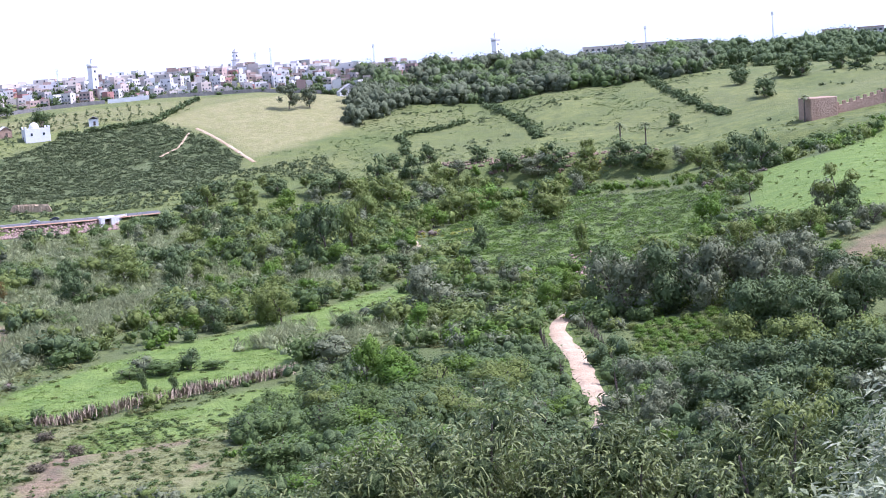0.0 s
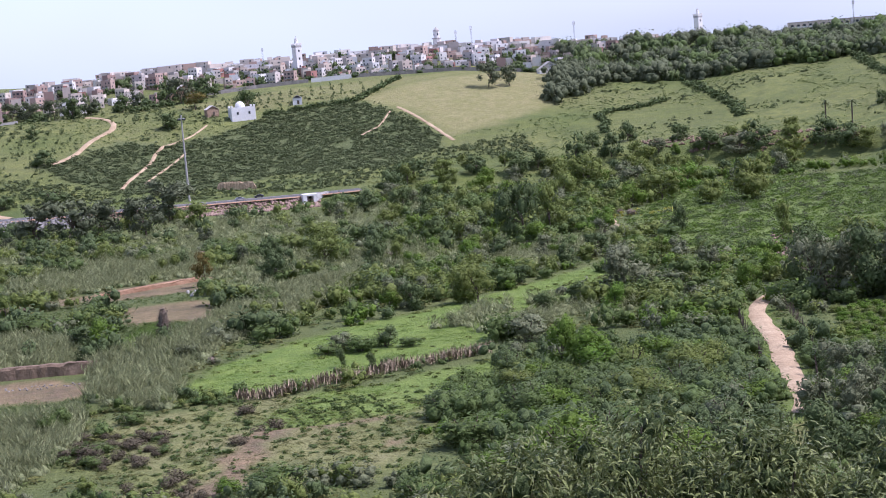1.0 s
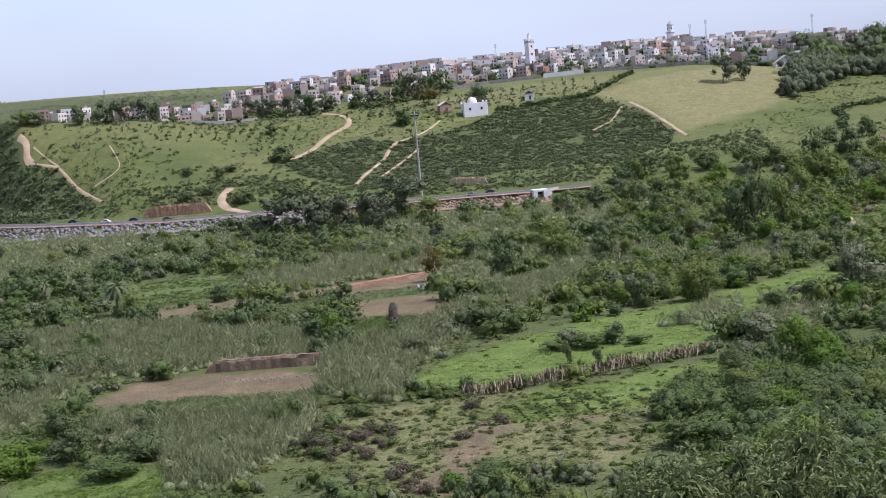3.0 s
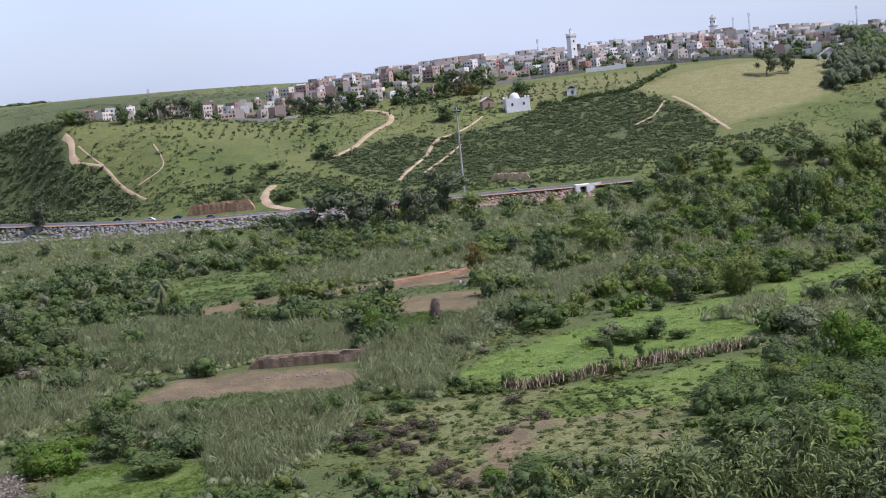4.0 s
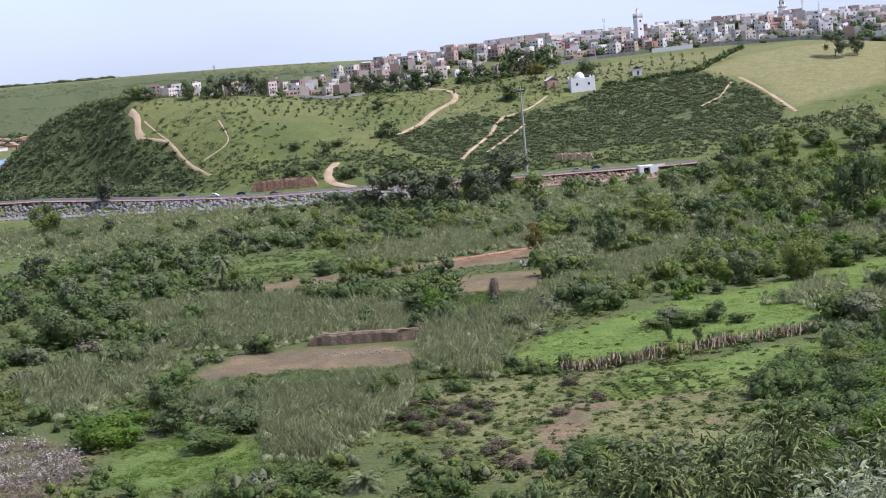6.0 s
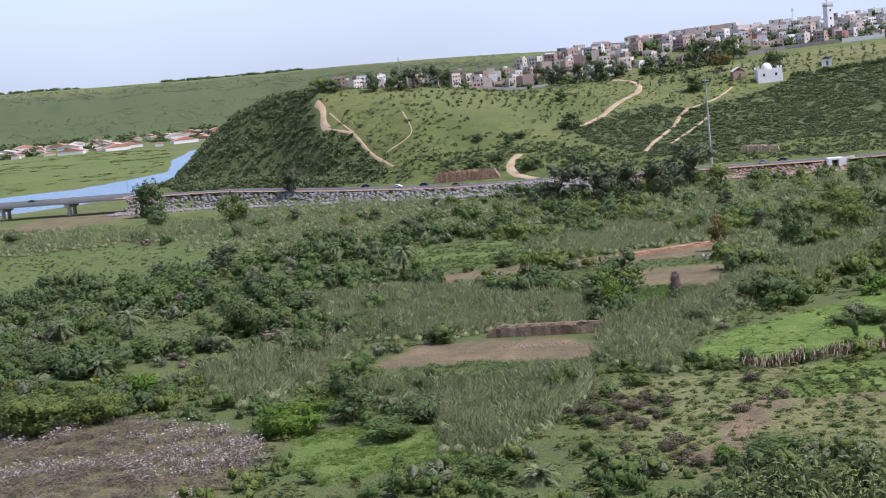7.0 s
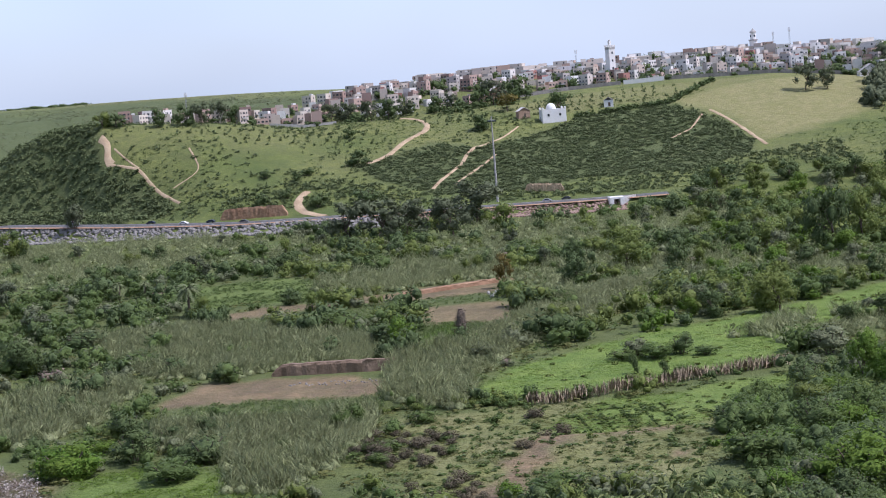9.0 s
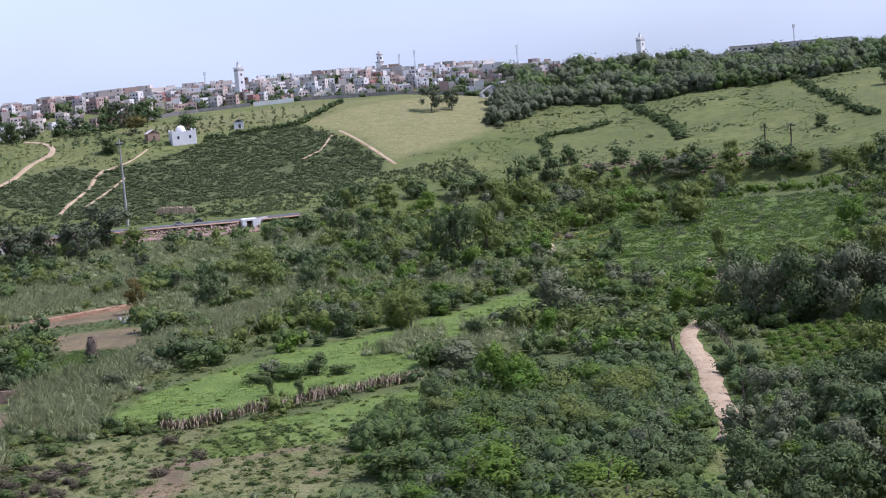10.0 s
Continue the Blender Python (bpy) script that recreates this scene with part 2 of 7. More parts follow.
M_SOIL = surface("dug brown soil", (0.18, 0.125, 0.085), (0.27, 0.195, 0.135), 0.3, fine=2.0)
M_RED_EARTH = surface("red earth", (0.30, 0.17, 0.10), (0.42, 0.27, 0.17), 0.12, fine=0.9)
M_ASPHALT = surface("asphalt", (0.10, 0.10, 0.10), (0.14, 0.14, 0.135), 0.2, fine=3.0)
M_STONE = surface("grey riprap stone", (0.19, 0.18, 0.165), (0.31, 0.29, 0.265), 0.4, fine=3.0)
M_RED_STONE = surface("reddish rubble", (0.27, 0.18, 0.14), (0.40, 0.29, 0.23), 0.4, fine=3.0)
M_CONCRETE = surface("concrete", (0.36, 0.35, 0.33), (0.46, 0.44, 0.41), 0.25, fine=2.5)
M_WHITE = surface("whitewash", (0.80, 0.79, 0.77), (0.72, 0.70, 0.66), 0.5, rough=0.8, bump=0.1)
M_OCHRE = surface("rammed ochre wall", (0.33, 0.22, 0.15), (0.43, 0.30, 0.21), 0.12, fine=1.1)
M_STEEL = surface("galvanised steel", (0.35, 0.35, 0.34), (0.42, 0.41, 0.40), 0.5, rough=0.5, bump=0.0, metal=0.6)
M_GLASS = surface("dark window glass", (0.035, 0.045, 0.055), (0.06, 0.07, 0.08), 0.3, rough=0.15, bump=0)
M_HOUSE = tinted("house walls", [(0.65, 0.62, 0.58), (0.55, 0.48, 0.41), (0.70, 0.69, 0.66), (0.48, 0.35, 0.29), (0.62, 0.56, 0.50), (0.37, 0.18, 0.15), (0.69, 0.67, 0.65), (0.44, 0.40, 0.37), (0.58, 0.51, 0.44), (0.67, 0.65, 0.62), (0.53, 0.44, 0.37)])
M_TOWN = tinted("walls of the back rows", [(0.64, 0.61, 0.57), (0.52, 0.46, 0.40), (0.69, 0.67, 0.65), (0.36, 0.26, 0.21), (0.62, 0.58, 0.52), (0.67, 0.65, 0.64), (0.43, 0.38, 0.34), (0.57, 0.50, 0.43)], island=True)
M_ROOF = tinted("flat roofs", [(0.48, 0.44, 0.40), (0.40, 0.24, 0.18), (0.58, 0.54, 0.50), (0.44, 0.38, 0.34)])
M_TILE = tinted("red roofs", [(0.42, 0.20, 0.13), (0.48, 0.27, 0.19), (0.50, 0.42, 0.36)])
M_PAINT = tinted("car paint", [(0.75, 0.75, 0.75), (0.06, 0.06, 0.07), (0.30, 0.31, 0.33), (0.03, 0.04, 0.06)], 0.3, 0.1)
M_RUBBER = surface("rubber", (0.03, 0.03, 0.03), (0.045, 0.045, 0.045), 2.0)


def water_material():
    m, n, l, b = material("river water", 0.22)
    b.inputs["Base Color"].default_value = (0.08, 0.17, 0.27, 1)
    b.inputs["Specular IOR Level"].default_value = 0.35
    bumped(n, l, b, grain(n, l, 0.25, 3), 0.25, 0.4)
    return m


def ground_material():
    """Grass and soil; the cover attribute holds lush grass, bare soil, dry grass and scrub."""
    m, n, l, b = material("ground", 0.95)
    at = n.new("ShaderNodeAttribute")
    at.attribute_name = "cover"
    split = n.new("ShaderNodeSeparateColor")
    l.new(at.outputs["Color"], split.inputs["Color"])
    lush, bare, dry = (split.outputs[k] for k in ("Red", "Green", "Blue"))
    scrub = at.outputs["Alpha"]
    wide, mid, small = grain(n, l, 0.02, 5), grain(n, l, 0.16, 5), grain(n, l, 1.3, 4)
    c = mixed(n, l, wide, (0.135, 0.165, 0.040), (0.220, 0.236, 0.068))
    c = mixed(n, l, mid, c, mixed(n, l, 0.8, c, (0.075, 0.10, 0.03)))
    c = mixed(n, l, grain(n, l, 0.055, 5, 0.5, 0.66), c, mixed(n, l, 0.6, c, (0.085, 0.12, 0.035)))
    c = mixed(n, l, dry, c, mixed(n, l, mid, (0.255, 0.240, 0.095), (0.330, 0.290, 0.140)))
    c = mixed(n, l, lush, c, mixed(n, l, mid, (0.125, 0.200, 0.034), (0.195, 0.268, 0.052)))
    c = mixed(n, l, scrub, c, mixed(n, l, mid, (0.070, 0.092, 0.034), (0.118, 0.135, 0.056)))
    c = mixed(n, l, bare, c, mixed(n, l, grain(n, l, 0.09, 5), mixed(n, l, mid, (0.31, 0.215, 0.125), (0.24, 0.162, 0.095)), mixed(n, l, mid, (0.185, 0.13, 0.088), (0.145, 0.10, 0.068))))
    tufts = grain(n, l, 0.45, 5, 0.42, 0.62)
    c = mixed(n, l, tufts, mixed(n, l, 0.22, c, (0.05, 0.075, 0.02)), c)
    c = mixed(n, l, small, mixed(n, l, 0.35, c, (0.04, 0.06, 0.015)), c)
    l.new(c, b.inputs["Base Color"])
    bumped(n, l, b, small, 0.6, 0.5)
    return m


M_WATER, M_GROUND = water_material(), ground_material()


# ---------------------------------------------------------------- building helpers
def mesh_of(name, verts, faces, mat=None, flat=True):
    me = bpy.data.meshes.new(name)
    me.from_pydata(verts, [], faces)
    if mat:
        me.materials.append(mat)
    if not flat:
        me.polygons.foreach_set("use_smooth", [True] * len(me.polygons))
    return me


def thing(name, label, category, place=(0, 0, 0), turn=0.0, group="", kind=""):
    ob = new(name)
    ob.empty_display_size = 0.5
    ob.matrix_world = pose(*place, 0, 0, turn)
    return tagged(ob, label, category, group, kind)


def part_mesh(name, me, parent, label=""):
    ob = new(name, me)
    ob.parent = parent
    return tagged(ob, label)


def part(name, bm, mat, parent, label=""):
    me = bpy.data.meshes.new(name)
    bm.to_mesh(me)
    bm.free()
    me.materials.append(mat)
    return part_mesh(name, me, parent, label)


def box(bm, x0, y0, z0, x1, y1, z1, bevel=0.0):
    """A box between two corners, with its edges taken off where bevel is given."""
    m = Matrix.Translation(((x0 + x1) / 2, (y0 + y1) / 2, (z0 + z1) / 2)) @ Matrix.Diagonal((x1 - x0, y1 - y0, z1 - z0, 1))
    vs = bmesh.ops.create_cube(bm, size=1, matrix=m)["verts"]
    if bevel:
        es = list({e for v in vs for e in v.link_edges})
        bmesh.ops.bevel(bm, geom=es, offset=bevel, segments=1, affect="EDGES")


def tube(bm, rings, sides=7):
    """A bent tapered tube through (place, radius) rings."""
    loops = []
    for i, (p, r) in enumerate(rings):
        p = Vector(p)
        a = Vector(rings[max(i - 1, 0)][0])
        b = Vector(rings[min(i + 1, len(rings) - 1)][0])
        q = (b - a).to_track_quat("Z", "Y") if (b - a).length > 1e-6 else Vector((0, 0, 1)).to_track_quat("Z", "Y")
        loops.append([bm.verts.new(p + q @ Vector((r * math.cos(k * math.tau / sides), r * math.sin(k * math.tau / sides), 0))) for k in range(sides)])
    for a, b in zip(loops, loops[1:]):
        for k in range(sides):
            bm.faces.new((a[k], a[(k + 1) % sides], b[(k + 1) % sides], b[k]))
    bm.faces.new(loops[0][::-1])
    bm.faces.new(loops[-1])


def inside(poly, x, y):
    """Whether points lie in a closed outline."""
    x, y = np.asarray(x, float), np.asarray(y, float)
    hit = np.zeros(x.shape, bool)
    for (ax, ay), (bx, by) in zip(poly, poly[1:] + poly[:1]):
        with np.errstate(divide="ignore", invalid="ignore"):
            hit ^= ((ay > y) != (by > y)) & (x < (bx - ax) * (y - ay) / (by - ay + 1e-12) + ax)
    return hit


def line_gap(line, x, y):
    """Distance from points to an open line."""
    best = np.full(np.shape(x), 1e9)
    for (ax, ay), (bx, by) in zip(line, line[1:]):
        dx, dy = bx - ax, by - ay
        k = np.clip(((x - ax) * dx + (y - ay) * dy) / (dx * dx + dy * dy + 1e-9), 0, 1)
        best = np.minimum(best, np.hypot(x - ax - k * dx, y - ay - k * dy))
    return best


def cover_of(poly, x, y, soft=2.0, wander=3.0):
    """1 well inside an outline, 0 outside, with a ragged soft edge."""
    x = x + wander * 2 * (vnoise(x, y, wander * 2.2, 11) - 0.5)
    y = y + wander * 2 * (vnoise(x, y, wander * 2.2, 12) - 0.5)
    d = line_gap(poly + poly[:1], x, y) * np.where(inside(poly, x, y), 1, -1)
    return smooth(0.5 + d / soft / 2)


# fields, in plan
MEADOW = [(-29, 301), (-22, 329), (-7, 351), (9, 366), (24, 377), (45, 394), (58, 412), (74, 425), (70, 389), (51, 365), (40, 355), (35, 329), (27, 319), (12, 308), (2, 303), (-9, 295), (-20, 297)]
LOWER_MEADOW = [(-7, 288), (12, 297), (33, 310), (32, 290), (21, 278), (11, 268), (-3, 256), (-12, 268)]
OLIVE_FIELD = [(-35, 285), (-9, 290), (21, 283), (17, 247), (9, 225), (-15, 214), (-30, 216), (-37, 251)]
TWIG_GROUND = [(-142, 203), (-152, 262), (-136, 270), (-115, 266), (-96, 254), (-82, 232), (-84, 203)]
SOIL_TRAIL = [(-21, 217), (-18, 231), (-15, 246), (-14, 257), (-8, 263), (10, 266), (11, 259), (-5, 256), (-10, 251), (-11, 244), (-13, 229), (-16, 215)]
SOIL_SPOT = [(8, 246), (13, 246), (12, 240), (8, 240)]
LONG_PLOT = [(-112, 438), (-96, 450), (-76, 457), (-40, 480), (-31, 468), (-33, 449), (-58, 446), (-80, 441), (-91, 436), (-102, 426)]
RED_PLOT = [(-50, 427), (-38, 432), (-25, 425), (-26, 394), (-38, 394), (-49, 399)]
BARE_PLOT = [(-90, 307), (-86, 329), (-70, 334), (-46, 326), (-44, 314), (-47, 307), (-66, 310), (-79, 308)]
CROP = [(-137, 507), (-108, 521), (-79, 490), (-77, 468), (-101, 458), (-119, 450)]
WEST_CROP = [(-420, 560), (-316, 575), (-279, 595), (-209, 566), (-186, 524), (-206, 517), (-225, 477), (-252, 451), (-330, 440)]
NEAR_GRASS = [(-78, 224), (-86, 251), (-74, 258), (-58, 245), (-52, 229), (-63, 222), (-69, 214)]
GREEN_STRIP = [(-45, 369), (-42, 398), (-38, 401), (-35, 373), (-38, 351), (-44, 350)]
EAST_SLOPE = [(174, 436), (205, 500), (228, 562), (248, 570), (265, 566), (312, 620), (400, 640), (330, 420), (230, 390), (190, 384)]
DARK_SCRUB = [(-46, 862), (-19, 899), (3, 911), (31, 917), (54, 884), (70, 836), (64, 811), (38, 785), (19, 781), (-16, 785), (-32, 770), (-48, 758), (-64, 766), (-82, 756), (-96, 770), (-118, 792), (-130, 814), (-118, 822), (-92, 852), (-71, 842)]
TAN_FIELD = [(32, 924), (60, 960), (157, 1010), (141, 893), (119, 868), (76, 834), (58, 889)]
UPPER_FIELD = [(-75, 935), (-20, 965), (60, 985), (160, 1015), (60, 960), (32, 926), (0, 925), (-40, 905)]
ROADSIDE = [(-205, 752), (-205, 778), (-130, 790), (-96, 768), (-82, 754), (-48, 756), (-30, 768), (20, 779), (64, 808), (110, 826), (112, 790), (60, 765), (20, 742), (-40, 738), (-110, 742), (-150, 748)]
BEACH = [(-386, 698), (-394, 776), (-351, 783), (-322, 730), (-350, 686), (-368, 664)]
BLUFF = [(-420, 960), (-345, 830), (-305, 795), (-245, 775), (-216, 771), (-214, 780), (-230, 802), (-241, 820), (-262, 832), (-272, 850), (-290, 900), (-330, 1000)]
GREEN_MARSH = [(-560, 960), (-478, 1090), (-500, 1180), (-560, 1340), (-660, 1560), (-840, 1700), (-1500, 1950), (-1500, 1100)]
EAST_HERBS = [(101, 522), (114, 560), (158, 650), (196, 640), (216, 600), (205, 520), (172, 438), (118, 432), (102, 445)]
TRACK_SIDE = [(54, 190), (58, 208), (63, 226), (70, 246), (76, 280), (82, 312), (88, 336), (94, 340), (91, 316), (85, 284), (80, 256), (74, 236), (68, 222), (63, 206), (59, 190)]
PATH_SOIL = [(57, 196), (61, 206), (65, 222), (69, 232), (71, 230), (67, 219), (63, 205), (59, 195)]
YARD = [(160, 345), (174, 363), (200, 372), (190, 345), (170, 335)]

# dirt tracks: outline of the middle, width
TRACKS = [
    ([(69, 233), (74, 243), (76, 254), (79, 271), (84, 294), (87, 313), (89, 326), (93, 340), (100, 352), (110, 360)], 3.8),
    ([(88, 534), (93, 535), (98, 539), (97, 525), (95, 510), (97, 498)], 4.0),
    ([(-118, 911), (-111, 909), (-105, 903), (-100, 889), (-100, 875), (-105, 863), (-110, 851), (-113, 835), (-117, 824), (-124, 815)], 3.0),
    ([(-147, 772), (-149, 762), (-148, 751), (-143, 739), (-131, 728)], 4.6),
    ([(52, 899), (57, 888), (67, 857), (75, 826)], 2.2),
    ([(-271, 852), (-263, 844), (-266, 839), (-260, 832)], 3.6),
    ([(-260, 832), (-243, 823), (-230, 804), (-218, 788), (-211, 779)], 1.5),
    ([(-72, 843), (-75, 826), (-76, 813), (-80, 797), (-84, 782), (-86, 768)], 2.0),
    ([(-51, 884), (-58, 861), (-66, 849), (-72, 843)], 1.3),
    ([(47, 890), (40, 865), (29, 850)], 1.2),
    ([(-218, 831), (-212, 819), (-207, 807), (-208, 801), (-219, 797)], 0.8),
    ([(-261, 842), (-250, 830), (-243, 823)], 0.9),
    ([(-60, 830), (-66, 809), (-71, 795), (-76, 776)], 1.4),
]
ROAD = [(-900, 812, 9), (-620, 785, 9), (-430, 772, 9), (-293, 766, 8.2), (-230, 742, 6.2), (-171, 722, 5), (-88, 716, 5), (0, 713, 5), (22, 715, 5.2)]
ROAD_PLAN = [p[:2] for p in ROAD]


def road_height(x):
    return np.interp(x, [p[0] for p in ROAD], [p[2] for p in ROAD])


def site(x, y):
    """Height of the finished ground, with the road's bed cut in."""
    z = land(x, y)
    bed = smooth((17 - line_gap(ROAD_PLAN, x, y)) / 9) * (np.asarray(x) > -345)
    return z + (road_height(x) - 0.35 - z) * bed


def build_ground():
    fine = np.arange(-33.5, 31.01, 0.23)
    left, right = np.arange(-180, -33.5, 5.5), np.arange(36, 180, 6.0)
    b = np.radians(np.concatenate([left, fine, right]))
    r = np.concatenate([[0.6], np.geomspace(1.5, 150, 46), np.arange(153, 215, 3.0), np.arange(215, 480, 2.2), np.arange(480, 1010, 4.0), np.geomspace(1015, 4700, 70)])
    B, R = np.meshgrid(b, r)
    x, y = (R * np.sin(B)).ravel(), (R * np.cos(B)).ravel()
    z = site(x, y)
    nb, nr = len(b), len(r)
    i = np.arange(nr - 1)[:, None] * nb + np.arange(nb)[None]
    j = np.arange(nr - 1)[:, None] * nb + (np.arange(nb)[None] + 1) % nb
    faces = np.stack([i, i + nb, j + nb, j], -1).reshape(-1, 4)
    verts = np.stack([x, y, z], -1)
    # one vertex closes the middle
    verts = np.vstack([verts, [[0, 0, float(land(0.0, 0.0))]]])
    fan = [(k, (k + 1) % nb, len(verts) - 1) for k in range(nb)]
    me = mesh_of("ground", verts.tolist(), faces.tolist() + fan, M_GROUND, flat=False)
    lush = np.zeros(len(x))
    for poly, k, soft in ((MEADOW, 0.95, 2), (LOWER_MEADOW, 0.85, 3), (CROP, 0.55, 3), (WEST_CROP, 0.35, 8), (NEAR_GRASS, 0.75, 3), (GREEN_STRIP, 0.8, 3), (EAST_HERBS, 0.7, 6), (TRACK_SIDE, 0.7, 2), (EAST_SLOPE, 0.95, 5), (GREEN_MARSH, 0.35, 20)):
        lush = np.maximum(lush, k * cover_of(poly, x, y, soft))
    bare = np.zeros(len(x))
    for poly, k in ((SOIL_TRAIL, 1.0), (PATH_SOIL, 0.6), (SOIL_SPOT, 0.9), (LONG_PLOT, 0.9), (RED_PLOT, 0.85), (BARE_PLOT, 0.95), (BEACH, 0.75), (YARD, 0.8), (TWIG_GROUND, 0.5)):
        bare = np.maximum(bare, k * cover_of(poly, x, y, 2.0, 2.5))
    dry = np.maximum(0.9 * cover_of(TAN_FIELD, x, y, 7), 0.55 * cover_of(UPPER_FIELD, x, y, 6))
    dry = np.maximum(dry, 0.7 * cover_of(OLIVE_FIELD, x, y, 4, 6) * (0.25 + 0.75 * vnoise(x, y, 9, 14)))
    rr = np.hypot(x, y)
    dry = np.maximum(dry, 0.30 * smooth((rr - 770) / 60) * vnoise(x, y, 45, 15))
    scrub = np.maximum(0.9 * cover_of(DARK_SCRUB, x, y, 4), 0.9 * cover_of(BLUFF, x, y, 5))
    valley = smooth((rr - 160) / 60) * smooth((690 - rr) / 60) * (1 - lush) * (1 - bare)
    scrub = np.maximum(scrub, 0.45 * valley * (1 - cover_of(OLIVE_FIELD, x, y, 6)))
    far = smooth((rr - 2300) / 300)
    dry = dry * (1 - far) + far * (0.12 + 0.4 * smooth((rr - 3700) / 300))
    scrub = np.maximum(scrub, far * (0.35 + 0.6 * smooth((rr - 2500) / 200) * smooth((4000 - rr) / 300)))
    scrub = np.maximum(scrub, far * 0.95 * smooth((vnoise(x, y, 260, 21) - 0.42) * 5) * smooth((4250 - rr) / 300))
    lush = np.maximum(lush, far * 0.3 * smooth((vnoise(x, y, 340, 22) - 0.5) * 5))
    data = np.stack([lush, bare, dry, scrub], -1)
    data = np.vstack([data, [[0.3, 0.3, 0, 0]]])
    at = me.color_attributes.new("cover", "FLOAT_COLOR", "POINT")
    at.data.foreach_set("color", data.ravel().astype(np.float32))
    return tagged(new("ground", me), "green valley floor and hillside with grass and bare soil", "ground", kind="structure")


build_ground()


def strip(line, width, lift, mat, name, label, kind, heights=None, step=3.0, ragged=0.12):
    """A band laid over the ground along a line."""
    pts = []
    for (ax, ay), (bx, by) in zip(line, line[1:]):
        n = max(1, int(math.hypot(bx - ax, by - ay) / step))
        pts += [(ax + (bx - ax) * k / n, ay + (by - ay) * k / n) for k in range(n)]
    pts.append(line[-1])
    p = np.array(pts, float)
    for _ in range(3):
        p[1:-1] = (p[:-2] + 2 * p[1:-1] + p[2:]) / 4
    d = np.gradient(p, axis=0)
    d /= np.linalg.norm(d, axis=1, keepdims=True)
    side = np.stack([d[:, 1], -d[:, 0]], -1)
    across = 5
    verts, n = [], len(p)
    for k in range(across):
        w = (k / (across - 1) - 0.5) * width
        q = p + side * (w * (1 + ragged * 4 * (vnoise(p[:, 0] + k * 31, p[:, 1], 5, 17)[:, None] - 0.5)))
        z = land(q[:, 0], q[:, 1]) if heights is None else heights(q[:, 0])
        z = z + lift * (1.0 if 0 < k < across - 1 else 0.15)
        verts.append(np.stack([q[:, 0], q[:, 1], z], -1))
    v = np.vstack(verts)
    faces = [(k * n + i, k * n + i + 1, (k + 1) * n + i + 1, (k + 1) * n + i) for k in range(across - 1) for i in range(n - 1)]
    faces = [f[::-1] for f in faces]
    return tagged(new(name, mesh_of(name, v.tolist(), faces, mat, flat=False)), label, "path", kind=kind)


for line, width in TRACKS:
    strip(line, width, 0.35 if width > 2.9 or line[0][1] < 600 else 0.3, M_EARTH, "dirt_track", "pale trodden dirt track across the grass", "structure")


# ---------------------------------------------------------------- plants
def icosphere(level):
    """Unit ball: verts and triangles."""
    bm = bmesh.new()
    bmesh.ops.create_icosphere(bm, subdivisions=level, radius=1.0)
    v = np.array([p.co[:] for p in bm.verts])
    f = np.array([[p.index for p in q.verts] for q in bm.faces])
    bm.free()
    return v, f


BALLS = {1: icosphere(1)}


def leaf_cloud(rng, centres, radii, count, size, shell=(0.72, 1.14), upward=0.25, slim=0.75, core=0):
    """Leaf blades over a set of lobes: verts and faces. Lobes get leaves by their surface."""
    centres, radii = np.asarray(centres, float), np.asarray(radii, float)
    share = (radii[:, 0] * radii[:, 2]) ** 0.9
    k = rng.choice(len(centres), count, p=share / share.sum())
    d = rng.normal(size=(count, 3))
    d /= np.linalg.norm(d, axis=1, keepdims=True)
    p = centres[k] + d * radii[k] * rng.uniform(*shell, (count, 1))
    n = d + rng.normal(size=(count, 3)) * 0.55 + [0, 0, upward]
    n /= np.linalg.norm(n, axis=1, keepdims=True)
    a = np.cross(n, rng.normal(size=(count, 3)))
    a /= np.linalg.norm(a, axis=1, keepdims=True)
    b = np.cross(n, a)
    s = size * rng.uniform(0.55, 1.35, (count, 1))
    v = np.stack([p - a * s * slim, p - b * s * 0.9, p + (a * slim * 0.6 + b) * s], 1).reshape(-1, 3)
    middle = (centres * share[:, None]).sum(0) / share.sum()
    out = p - middle
    out /= np.linalg.norm(out, axis=1, keepdims=True) + 1e-6
    soft = d * 0.6 + out * 0.3 + n * 0.65 + [0, 0, 0.05]
    soft /= np.linalg.norm(soft, axis=1, keepdims=True)
    f, soft = np.arange(count * 3).reshape(-1, 3), np.repeat(soft, 3, 0)
    if core:
        # the closed inner foliage of each lobe
        bv, bf = BALLS[core]
        for c, q in zip(centres, radii):
            lump = bv * q * 0.58 * rng.uniform(0.7, 1.2, (len(bv), 1))
            turned = bv * 0.7 + (c + lump - middle) / (np.abs(c + lump - middle).max() + 1e-6) * 0.3 + rng.normal(size=bv.shape) * 0.22
            turned /= np.linalg.norm(turned, axis=1, keepdims=True)
            f = np.vstack([f, bf + len(v)])
            v, soft = np.vstack([v, c + lump]), np.vstack([soft, turned])
    return v, f, soft


def rounded(me, soft):
    """Leaves shaded as parts of a rounded mass."""
    me.polygons.foreach_set("use_smooth", np.ones(len(me.polygons), bool))
    me.normals_split_custom_set_from_vertices(soft.tolist())
    return me


